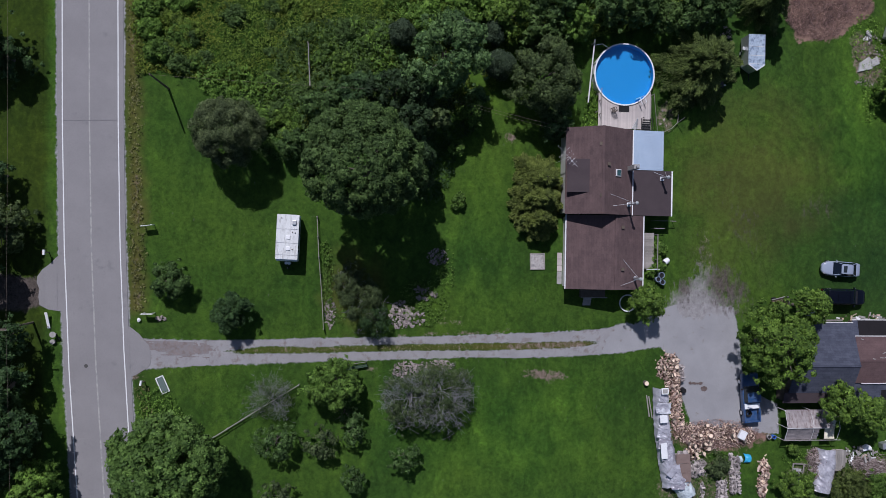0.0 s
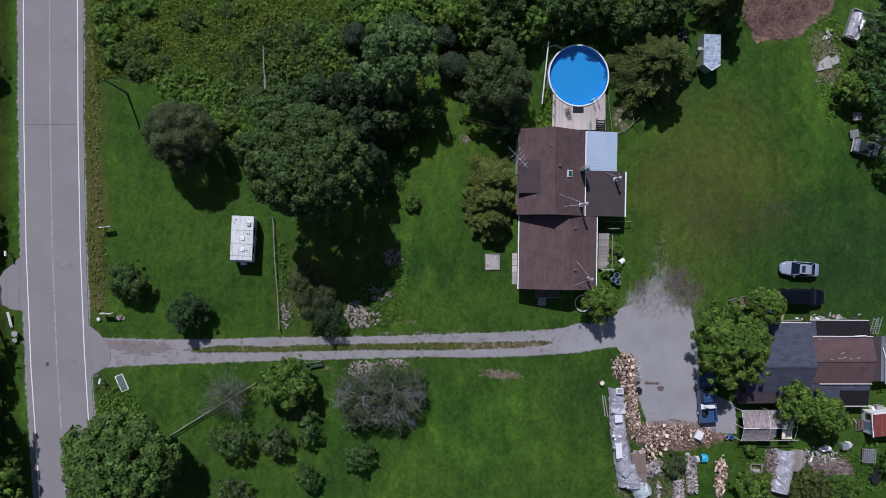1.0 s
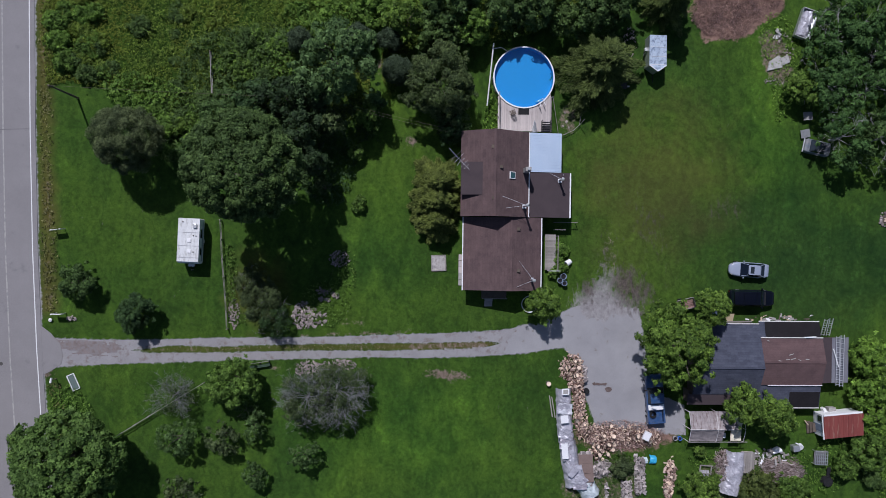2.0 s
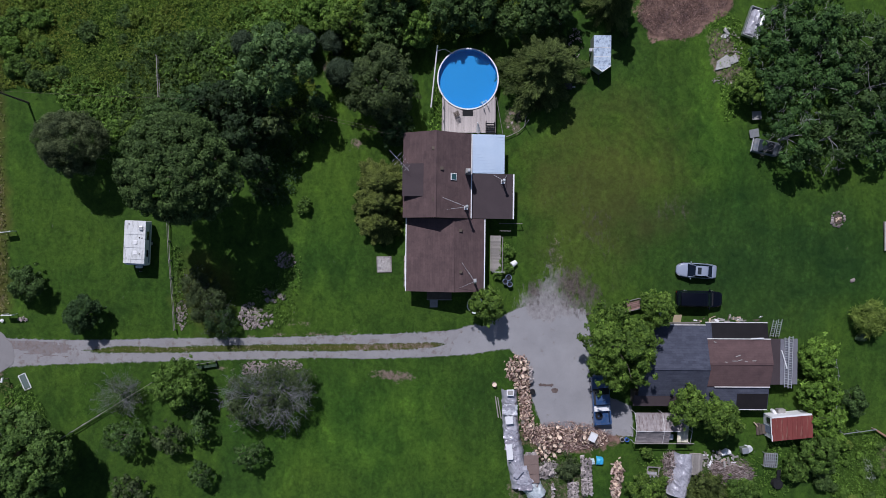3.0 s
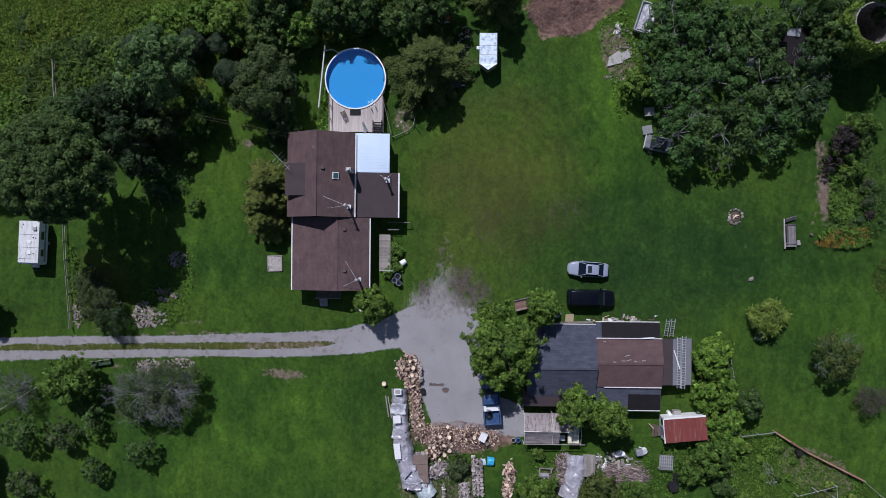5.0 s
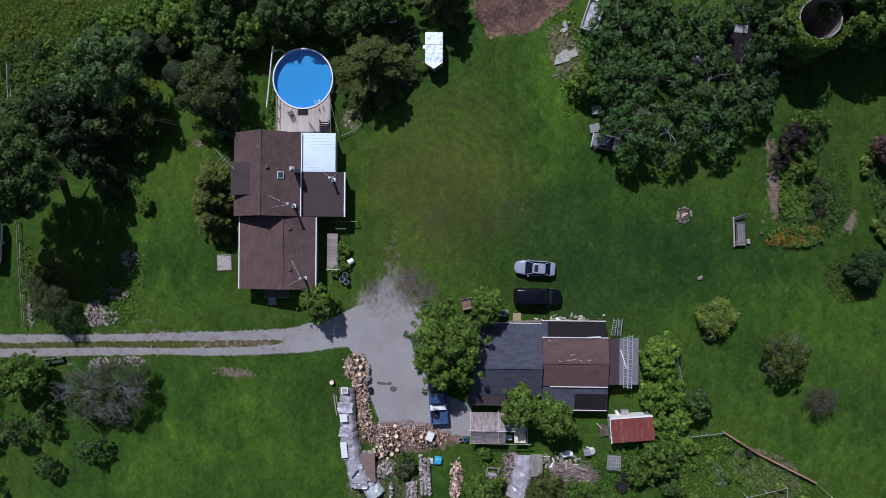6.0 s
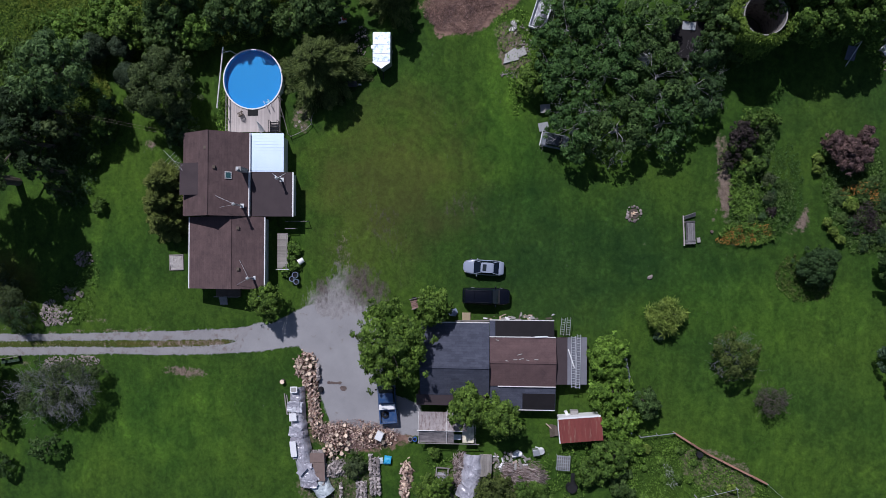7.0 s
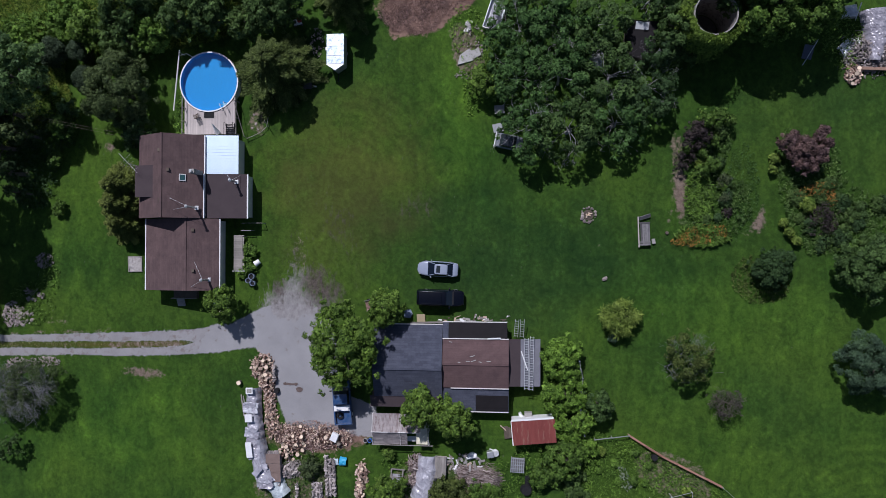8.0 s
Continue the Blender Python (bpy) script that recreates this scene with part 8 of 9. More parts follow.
for k in range(7):
    q = rng_t.uniform(0, 3.999)
    p = tarp_line[int(q)].lerp(tarp_line[int(q) + 1], q % 1)
    w, l = rng_t.uniform(1.2, 1.8), rng_t.uniform(1.2, 2.4)
    flap = sheet(-w / 2, w / 2, -l / 2, l / 2, 0, 0, 0.05, 12, 12, k, 0.12)
    for q in flap.verts:
        e = noise.noise_vector(q.co * 1.9 + Vector((k, 0, 0)))
        q.co += Vector((0.1 * e.x, 0.1 * e.y, 0.1 * e.z - 0.25 * (abs(q.co.x) / w) ** 2)) + 0.05 * noise.noise_vector(q.co * 6)
    bmesh.ops.transform(flap, verts=flap.verts, matrix=pose(p.x + rng_t.uniform(-0.2, 0.2), p.y, 1.36 + 0.012 * k, rng_t.uniform(-4, 4), rng_t.uniform(-7, 7), rng_t.uniform(-9, 9)))
    world_part("flap", flap, (M_TARP_DARK, M_TARP, M_TARP_PALE, M_TARP, M_TARP_DARK, M_TARP)[k % 6], tw)
fr = world_part("window_frame", box(0.85, 0.75, 0.06, pose(26.87, -17.09, 1.7, 0, 0, 2)), M_WHITE, tw, "old white window frame")
part("pane", box(0.6, 0.5, 0.02, pose(26.87, -17.09, 1.755, 0, 0, 2)), M_CONCRETE, fr)
bp = thing("boarded_woodpile", 29.66, -26.54, 0, 3, "woodpile covered with brown boards", "woodpile")
for k in range(3):
    part("board", box(1.75, 1.12, 0.04, pose(0, 1.15 - 1.15 * k, 1.0 + 0.03 * k, 2, 1, 2 * k - 2)), surface("brown_board", (0.16, 0.115, 0.10), (0.23, 0.17, 0.15), 1.2, 12, 0.85) if k == 0 else bpy.data.materials["brown_board"], bp, "brown sheet of board")
for j in range(11):
    part("split_log", OLD_SPLITS[j % 4], None, bp, at=pose(-0.7 + 0.14 * j, -1.95, 0.85, 90, 0, 12 * (j % 5) - 24) @ Matrix.Diagonal((1, 1, 1.3, 1)))
for j in range(9):
    part("split_log", OLD_SPLITS[j % 4], None, bp, at=pose(-0.6 + 0.15 * j, 1.85, 0.9, 80, 0, 14 * (j % 5) - 24))
part("stack", box(1.55, 3.3, 0.95, pose(0, -0.1, 0)), M_GREY_LOG, bp, "packed logs under the boards")
bt = thing("tarpaulin_bundle", 38.10, -25.79, 0, 0, "bright light-blue tarpaulin bundle in the weeds", "tarpaulin")
part("sheet", draped([(-0.45, 0.1), (0.4, 0.0)], (1.15, 0.95), 0.5, 21, M_CYAN), M_CYAN, bt)
part("fold", draped([(-1.2, -0.1), (-0.6, 0.0)], (0.7, 0.8), 0.25, 23, M_CYAN), surface("pale_plastic_fold", (0.40, 0.50, 0.55), (0.5, 0.6, 0.65), 2, 9, 0.4), bt)
t1 = thing("tarpaulin", 48.14, -27.12, 0, 0, "shiny silver tarpaulin over an old woodpile", "tarpaulin")
world_part("cover", draped([(48.4, -24.6), (48.3, -26.7), (47.6, -29.9)], (2.2, 2.8, 2.6), 1.1, 31, M_TARP), M_TARP, t1)
t2 = thing("tarpaulin", 100.34, 24.35, 0, 0, "grey tarpaulin over a scrap heap", "tarpaulin")
world_part("cover", draped([(99.58, 27.59), (99.81, 24.69), (99.42, 21.67)], (3.4, 2.8, 1.4), 1.25, 35, M_TARP_DARK), M_TARP_DARK, t2)
rk = thing("board_panel_stack", 49.97, -25.99, 0, -2, "weathered grey board panel lying on the woodpile", "panel")
for k in range(5):
    part("plank", box(0.26, 2.6, 0.04, pose(-0.56 + 0.28 * k, 0, 0.7 + 0.01 * (k % 2))), M_OLD_WOOD, rk)
part("frame", box(1.4, 2.4, 0.66, pose(0, 0, 0)), M_GREY_LOG, rk)
of = thing("wooden_frame", 44.67, -27.54, 0, -4, "old wooden frame leaning in the weeds", "frame")
for a, b in (((-0.7, -1.1, 0.2), (-0.7, 1.1, 0.4)), ((0.7, -1.1, 0.2), (0.7, 1.1, 0.4)), ((-0.7, 1.1, 0.4), (0.9, 1.1, 0.4)), ((-0.7, 0.1, 0.3), (0.7, 0.1, 0.3))):
    part("rail", beam(a, b, 0.14, 0.08), M_OLD_WOOD, of)
part("panel", box(1.1, 1.5, 0.04, pose(0, -0.3, 0.12)), M_TARP, of)
rng_s = random.Random(77)
jx, jy = 52.95, -25.45
junk = thing("scrap_pile", jx, jy, 0, 0, "pile of pale scrap boards and plastic", "scrap")
for k in range(46):
    a, q = rng_s.uniform(0, 6.28), math.sqrt(rng_s.random())
    part("scrap", box(rng_s.uniform(0.2, 1.2), rng_s.uniform(0.1, 0.3), 0.05, pose(math.cos(a) * q * 2.4 - 0.3, math.sin(a) * q * 0.95, rng_s.uniform(0.02, 0.4), rng_s.uniform(-20, 20), rng_s.uniform(-20, 20), rng_s.uniform(0, 180))), rng_s.choice((M_OLD_WOOD, M_OLD_WOOD, M_PLASTIC, M_SPLIT, M_CONCRETE)), junk)
cl = thing("plastic_bag", 53.7, -24.75, 0, 15, "crumpled white plastic bag on the scrap pile", "bag")
part("sheet", draped([(-0.6, 0), (0.1, 0.1), (0.6, -0.05)], (0.5, 0.95, 0.5), 0.5, 47, M_PLASTIC), M_PLASTIC, cl)
wj = thing("old_washing_machine", 56.18, -24.23, 0, 10, "white enamel appliance and scrap on the grass", "appliance")
part("body", box(0.8, 0.75, 0.85, pose(-0.25, 0, 0), 0.05), M_STEEL, wj)
part("drum", cyl(0.42, 0.42, 0.35, pose(0.35, 0.1, 0.3, 25, 0, 0), 18), M_PLASTIC, wj, "white drum")
part("lid", box(0.9, 0.12, 0.05, pose(0.15, 0.5, 0.75, 0, 0, -30)), M_PLASTIC, wj)
sacks = thing("white_sacks", 97.05, 23.51, 0, 0, "torn white plastic sheeting beside a scrap heap", "plastic sheeting")
part("sheet", draped([(-1.1, -0.7), (0.2, 0.2), (0.9, 0.7)], (1.3, 2.0, 1.0), 0.4, 41, M_PLASTIC), M_PLASTIC, sacks)
bm_ = thing("rusty_beam", 99.65, 20.85, 0, -3, "long rusty beam lying on blocks", "beam")
part("beam", box(4.6, 0.35, 0.3, pose(0.4, 0, 0.35), 0.02), surface("rust", (0.20, 0.12, 0.085), (0.32, 0.21, 0.16), 1.5, 10, 0.9), bm_)
part("block", box(0.4, 0.4, 0.35, pose(-1.4, 0, 0)), M_CONCRETE, bm_)
part("block", box(0.4, 0.4, 0.35, pose(2.0, 0, 0)), M_CONCRETE, bm_)
boat = thing("covered_boat", 96.17, 27.43, 0, 4, "small boat under a grey cover beside a white post", "boat")
part("hull", loft([(-1.3, 0.12, 0.3, 0.75, 0.05), (-0.6, 0.6, 0.12, 0.8, 0.1), (1.2, 0.72, 0.1, 0.8, 0.1), (1.35, 0.66, 0.2, 0.78, 0.1)]), M_STEEL, boat)
part("cover", draped([(-1.1, 0), (0, 0), (1.3, 0)], (0.5, 1.4, 1.5), 0.95, 44, M_TARP_PALE), M_TARP_PALE, boat)
part("post", bar((1.45, -0.9, 0), (1.45, 0.6, 1.6), 0.06), M_PLASTIC, boat)
bl = thing("swing_frame", 92.17, 22.90, 0, -10, "blue-grey panel on a leaning pole frame in the shade", "frame")
part("panel", box(1.1, 1.6, 0.05, pose(0, 0, 0.6, 14, 0, 0)), surface("dark_blue_grey_board", (0.05, 0.06, 0.09), (0.085, 0.095, 0.13), 1.5, 10, 0.6), bl)
part("pole", bar((-0.1, -1.4, 0.0), (0.5, 1.2, 1.6), 0.03), M_ALU, bl)
part("pole", bar((0.5, 1.2, 0.0), (0.5, 1.2, 1.6), 0.03), M_ALU, bl)


def stone_pile(x, y, rx, ry, n, label, seed, size=0.28, turn=0.0, height=0.35):
    rng = random.Random(seed)
    p = thing("stone_pile", x, y, 0, turn, label, "stones", "stone piles")
    for k in range(int(n * 2.0)):
        a, q = rng.uniform(0, 6.283), math.sqrt(rng.random())
        s = size * 0.52 * rng.uniform(0.5, 1.5)
        part("stone", rng.choice(STONES), None, p, at=pose(math.cos(a) * q * rx, math.sin(a) * q * ry, 0.08 + height * (1 - q) * rng.uniform(0.5, 1), rng.uniform(-25, 25), rng.uniform(-25, 25), rng.uniform(0, 360)) @ Matrix.Diagonal((s * rng.uniform(0.75, 1.6), s * rng.uniform(0.5, 1.0), s * rng.uniform(0.5, 0.9), 1)))


stone_pile(-12.82, -8.22, 0.65, 1.8, 60, "narrow heap of grey stones beside the fence", 1, 0.22)
stone_pile(-4.7, -8.4, 1.3, 1.7, 100, "heap of grey stones in the weeds", 2, 0.26)
stone_pile(-3.28, -8.57, 1.5, 1.2, 22, "scatter of pale flat stones", 3, 0.42, height=0.1)
stone_pile(-1.86, -5.79, 1.3, 0.8, 9, "scatter of large pale stones", 4, 0.5, height=0.1)
stone_pile(-0.39, -1.53, 1.3, 1.0, 70, "heap of small grey stones under the trees", 5, 0.2)
stone_pile(-3.9, -14.75, 1.7, 1.0, 90, "heap of pale stones beside a half-dead tree", 6, 0.24)
stone_pile(-0.3, -14.25, 2.2, 0.6, 70, "scatter of pale stones beside a half-dead tree", 7, 0.2)
stone_pile(-31.67, -8.94, 0.6, 0.35, 8, "few stones at the edge of the lawn", 8, 0.3)
pit = thing("fire_pit", 67.41, 4.22, 0, 0, "ring of stones round a fire pit on the lawn", "fire pit")
rng_s = random.Random(5)
for k in range(17):
    a = k * 6.283 / 17
    s = rng_s.uniform(0.10, 0.27)
    part("stone", STONES[k % 5], None, pit, at=pose(math.cos(a) * rng_s.uniform(0.66, 0.92), math.sin(a) * rng_s.uniform(0.78, 1.0), 0.08, 0, 0, k * 50) @ Matrix.Diagonal((s, s, s, 1)))
part("ashes", cyl(0.62, 0.62, 0.05, None, 18), M_DARK_WOOD, pit, "dark ashes")
for k in range(5):
    part("split_log", SPLITS[4 + k % 2], None, pit, at=pose(0.1 * k - 0.2, 0.05 * k - 0.1, 0.14, 90, 0, 70 * k) @ Matrix.Diagonal((0.9, 0.9, 1.1, 1)))
single("boulder", STONES[2], None, pose(69.33, -3.34, 0.15, 0, 0, 30) @ Matrix.Diagonal((0.45, 0.3, 0.3, 1)), "pale boulder lying on the lawn", "stone")
M_BENCH = surface("dark_weathered_bench_wood", (0.075, 0.072, 0.074), (0.19, 0.182, 0.185), 1.2, 14, 0.85, piece=0.5)
table = thing("garden_bench", 73.78, 2.41, 0, 2, "long weathered grey bench on the lawn", "bench")
for k in range(5):
    part("plank", box(0.2, 2.7, 0.05, pose(-0.3 + 0.22 * k, -0.4, 0.42)), M_BENCH, table)
part("side_board", box(0.12, 3.6, 0.22, pose(-0.6, -0.2, 0.22)), M_DECK, table)
for q in (-1.7, -1.4, 0.85):
    part("cross_slat", box(1.25, 0.2, 0.06, pose(0.08, q, 0.48)), M_BENCH, table)
part("backrest", box(1.35, 0.5, 0.08, pose(0.15, 1.55, 0.42, 40, 0, 16)), M_BENCH, table)
for q in (-1.6, 0.8):
    for s in (-0.32, 0.6):
        part("leg", box(0.1, 0.1, 0.42, pose(s, q, 0)), M_BENCH, table)
single("stone_block", box(0.4, 0.6, 0.3, pose(74.95, 1.1, 0, 0, 0, 8), 0.06), M_CONCRETE, None, "concrete block beside the garden bench", "block")
single("stump", cyl(0.2, 0.17, 0.25, pose(76.5, 2.1, 0), 12), M_DARK_WOOD, None, "small dark stump at the path's edge", "stump")

# beside the trailer
mw = thing("garden_tractor", 32.2, 27.85, 0, 10, "small red and white garden machine in the weeds", "machine")
part("deck", box(1.0, 0.7, 0.25, pose(0, 0, 0.2), 0.06), M_PLASTIC, mw, "white deck")
part("hood", box(0.5, 0.55, 0.4, pose(0.32, 0.12, 0.4), 0.08), paint("red_machine_paint", (0.45, 0.03, 0.03), 0.4), mw, "red hood")
part("seat", box(0.35, 0.4, 0.12, pose(-0.3, 0, 0.5), 0.05), M_TAR, mw, "black seat")
for q in (-0.4, 0.4):
    for e in (-0.35, 0.35):
        part("wheel", cyl(0.18, 0.18, 0.12, pose(q, e - 0.06, 0.18, -90, 0, 0), 14), M_TAR, mw)
stone_pile(34.6, 25.4, 0.9, 1.9, 34, "scatter of pale rubble between the conifer and the trailer", 27, 0.22, height=0.1)
wb = thing("wheelbarrow", 33.6, 19.95, 0, 0, "dark wheelbarrow standing in the conifer's shade", "wheelbarrow")
part("tray", frustum(-0.5, 0.4, 0.3, 0.35, -0.6, 0.55, 0.4, 0.65), M_TAR, wb)
part("wheel", cyl(0.2, 0.2, 0.1, pose(0.8, -0.05, 0.2, -90, 0, 0), 16), M_ALU, wb, "pale wheel")
for e in (-0.25, 0.25):
    part("handle", bar((0.8, e * 0.3, 0.2), (-1.2, e, 0.6), 0.025), M_OLD_WOOD, wb)
    part("leg", bar((-0.4, e, 0.35), (-0.45, e, 0.0), 0.02), M_STEEL, wb)

# orchard edge
M_PALE_SLAB = surface("pale_concrete", (0.27, 0.26, 0.255), (0.46, 0.45, 0.44), 1.2, 12.0, 0.9, bump_by=0.03, stain=(0.20, 0.19, 0.18), stain_at=0.6)
single("concrete_slab", prism([(-1.1, -0.7), (0.8, -0.5), (1.1, 0.5), (0.5, 1.0), (-0.7, 0.4)], 0, 0.22), M_PALE_SLAB, pose(52.84, 23.15, 0, 0, 0, 8), "broken slab of grey concrete at the orchard's edge", "slab")
single("concrete_slab", prism([(-0.5, -0.4), (0.5, -0.5), (0.6, 0.4), (-0.4, 0.5)], 0, 0.18), M_PALE_SLAB, pose(54.00, 23.63, 0.1, 6, 0, 30), "small slab of grey concrete at the orchard's edge", "slab")
tr = thing("metal_skip", 56.3, 28.0, 0, -18, "dented metal trailer box full of scrap", "trailer")
part("floor", box(1.9, 3.6, 0.1, pose(0, 0, 0.4)), M_STEEL, tr)
for a in ((-0.95, 0, 0.08, 3.6), (0.95, 0, 0.08, 3.6)):
    part("side", box(a[2], a[3], 0.6, pose(a[0], a[1], 0.4)), M_STEEL, tr)
for q in (-1.8, 1.8):
    part("end", box(1.9, 0.08, 0.6, pose(0, q, 0.4)), M_ALU, tr)
part("load", draped([(0, -1.6), (0.1, 0), (0, 1.6)], (1.6, 1.7, 1.6), 0.95, 51, M_TARP), M_TARP, tr)
for k in range(9):
    single("scrap_board", box(0.25, 1.6 - 0.1 * k, 0.05, pose(53.08, 26.93, 0.03 + 0.04 * k, 0, 3, 12 * k - 40)), (M_WHITE, M_OLD_WOOD, M_CONCRETE)[k % 3], None, "pale scrap board in a loose pile", "scrap board", "orchard scrap boards")
stone_pile(53.79, 24.87, 1.4, 2.4, 40, "scatter of pale rubble in the weeds", 21, 0.22, height=0.1)
stone_pile(52.79, 21.08, 1.3, 0.5, 22, "scatter of pale rubble in the weeds", 22, 0.2, height=0.1)
wreck = thing("car_wreck", 58.00, 12.85, 0, -12, "dark rusting car body half under the orchard trees", "car wreck")
part("body", loft([(-1.6, 0.7, 0.3, 0.8, 0.12), (-1.4, 0.85, 0.2, 0.95, 0.15), (1.3, 0.85, 0.2, 0.95, 0.15), (1.6, 0.7, 0.3, 0.8, 0.12)]), paint("faded_grey_blue_paint", (0.10, 0.12, 0.15), 0.5, 0.1, 0.5), wreck)
part("window_band", frustum(-1.1, 0.9, 0.76, 0.9, -0.7, 0.5, 0.6, 1.35), M_GLASS, wreck)
part("bumper", box(0.1, 1.7, 0.12, pose(-1.66, 0, 0.4)), M_ALU, wreck)
single("sheet_of_board", box(1.2, 1.0, 0.06, pose(56.69, 14.63, 0.3, 5, 4, 12)), M_STEEL, None, "pale board lying at the orchard's edge", "board")
single("sheet_of_board", box(1.2, 1.0, 0.06, pose(56.87, 16.77, 0.5, 0, 6, 5)), M_CONCRETE, None, "grey board lying at the orchard's edge", "board")
single("tin_roof_panel", box(1.5, 3.2, 0.05, pose(68.16, 22.66, 1.4, 0, 0, -8)), M_STEEL, None, "grey metal panel among the orchard trees", "panel")
hut = thing("orchard_hut", 73.0, 24.3, 0, -6, "dark hut roof hidden among the orchard trees", "hut")
part("wall", prism([(-1.6, -1.9), (1.6, -1.9), (1.6, 1.9), (-1.6, 1.9)], 0, 2.0), M_DARK_WOOD, hut)
part("roof", slab_quad((-1.8, -2.1, 2.0), (1.8, -2.1, 2.0), (1.8, 2.1, 2.4), (-1.8, 2.1, 2.4), 0.08), M_BLACK_ROOF, hut)
part("roof_sheet", box(1.5, 0.9, 0.03, pose(0, 1.5, 2.38, 5, 0, 0)), M_STEEL, hut, "pale metal sheet on the roof")

# ---- silo ----
M_STAINED = surface("stained_old_concrete", (0.17, 0.155, 0.145), (0.27, 0.25, 0.235), 0.8, 8.0, 0.95, bump_by=0.01, stain=(0.10, 0.09, 0.085), stain_at=0.56)
silo = thing("silo", 80.04, 25.47, 0, 0, "roofless round concrete silo wrapped in ivy", "silo")
part("wall", ring(2.22, 2.32, 0, 6.8, 48), M_CONCRETE, silo, "grey concrete staves")
for k in range(6):
    part("hoop", ring(2.325, 2.345, 0.5 + k, 0.54 + k, 48), M_STEEL, silo)
part("rim", ring(2.21, 2.33, 6.803, 6.84, 48), M_CONCRETE, silo, "pale rim")
part("floor", cyl(2.1, 2.1, 0.06, None, 40), M_TAR, silo, "dark silo floor")
part("lining", ring(2.19, 2.215, 0.06, 6.79, 48), M_STAINED, silo, "dark stained inner wall")
ivy_rng = np.random.default_rng(61)
ivy_a = radians(232) + ivy_rng.normal(size=9000) * 0.72
ivy_z = 7.15 * ivy_rng.random(9000) ** 0.6
ivy_r = 2.36 + (0.25 + 0.75 * vnoise(ivy_a * 2.35, ivy_z, 0.8, 62)) * 1.5 * ivy_rng.random(9000) ** 0.7
ivy_n = np.stack([np.cos(ivy_a), np.sin(ivy_a), np.full(9000, 0.9)], 1) + 0.6 * ivy_rng.normal(size=(9000, 3))
single("ivy", spray_mesh("ivy", np.stack([ivy_r * np.cos(ivy_a), ivy_r * np.sin(ivy_a), ivy_z + 0.1], 1), ivy_n, 0.26, L_IVY, ivy_rng), None, silo.matrix_basis, "bright green ivy climbing the silo wall", "ivy", kind="stuff")

# ---- fences, poles and small things ----
def rail_fence(points, label, mat, h=1.0, rails=2, spacing=2.0, board=(0.05, 0.12), name="fence"):
    f = thing(name, *points[0], 0, 0, label, "fence")
    o = Vector(points[0])
    for a, b in zip(points, points[1:]):
        a, b = Vector(a) - o, Vector(b) - o
        n = max(1, round((b - a).length / spacing))
        for k in range(n):
            p, q = a.lerp(b, k / n), a.lerp(b, (k + 1) / n)
            part("post", bar((p.x, p.y, 0), (p.x + random.uniform(-0.05, 0.05), p.y, h + 0.1), 0.07), mat, f)
            for j in range(rails):
                z = h * (j + 1) / rails
                part("rail", beam((p.x, p.y, z + random.uniform(-0.05, 0.05)), (q.x, q.y, z + random.uniform(-0.05, 0.05)), *board), mat, f)
    part("post", bar((b.x, b.y, 0), (b.x, b.y, h + 0.1), 0.07), mat, f)


rail_fence([(-14.4, 2.92), (-14.15, -1.64), (-13.75, -5.88), (-13.5, -9.99)], "weathered grey rail fence beside the camper", M_OLD_WOOD, 0.8, 2, 2.2, (0.04, 0.09))
rail_fence([(-27.3, -23.4), (-22.6, -20.4), (-16.2, -16.4)], "weathered grey rail fence on the south lawn", M_OLD_WOOD, 0.7, 2, 2.2, (0.06, 0.08))
rail_fence([(-15.67, 22.70), (-15.42, 17.84)], "old rail fence in the meadow", M_OLD_WOOD, 1.1, 2, 2.4, (0.08, 0.10))
rail_fence([(68.17, -22.17), (72.10, -21.61)], "grey pipe fence at the garden corner", M_STEEL, 0.8, 1, 2.0, (0.09, 0.07))
rail_fence([(72.10, -21.61), (75.87, -23.96), (82.68, -27.32)], "low fence of reddish-brown boards round the garden", surface("red_brown_board", (0.20, 0.10, 0.065), (0.34, 0.20, 0.145), 1.2, 12, 0.85, piece=0.35), 0.7, 2, 1.8, (0.19, 0.05))
rail_fence([(82.68, -27.32), (84.85, -29.21)], "wire fence end at the garden", M_STEEL, 0.8, 2, 2.0, (0.02, 0.02))
rail_fence([(66.2, -12.8), (66.6, -14.8), (66.3, -18.4), (66.8, -21.4)], "tall wire trellis fence beside the vines", M_STEEL, 2.1, 3, 1.3, (0.035, 0.035))
rail_fence([(74.58, -29.02), (79.10, -27.82), (79.23, -29.40)], "pale trellis frame in the garden", M_ALU, 1.3, 1, 2.4, (0.04, 0.04), "trellis")
single("water_butt", cyl(0.33, 0.36, 0.7, pose(75.03, -24.12, 0), 18), M_BLACK, None, "black water butt in the garden", "barrel")
M_BENCH_GREEN = surface("dark_green_bench_paint", (0.030, 0.055, 0.036), (0.060, 0.095, 0.062), 2, 14, 0.7)
gb = thing("park_bench", -9.63, -14.24, 0, 9, "dark green slatted bench beside the drive", "bench")
for k in range(3):
    part("seat_slat", box(2.4, 0.11, 0.04, pose(0, -0.25 + 0.14 * k, 0.44)), M_BENCH_GREEN, gb)
for k in range(2):
    part("back_slat", box(2.4, 0.04, 0.1, pose(0, 0.3 + 0.05 * k, 0.6 + 0.18 * k)), M_OLD_WOOD, gb)
for q in (-1.1, 0, 1.1):
    part("support", box(0.06, 0.7, 0.44, pose(q, 0, 0)), M_BLACK, gb)


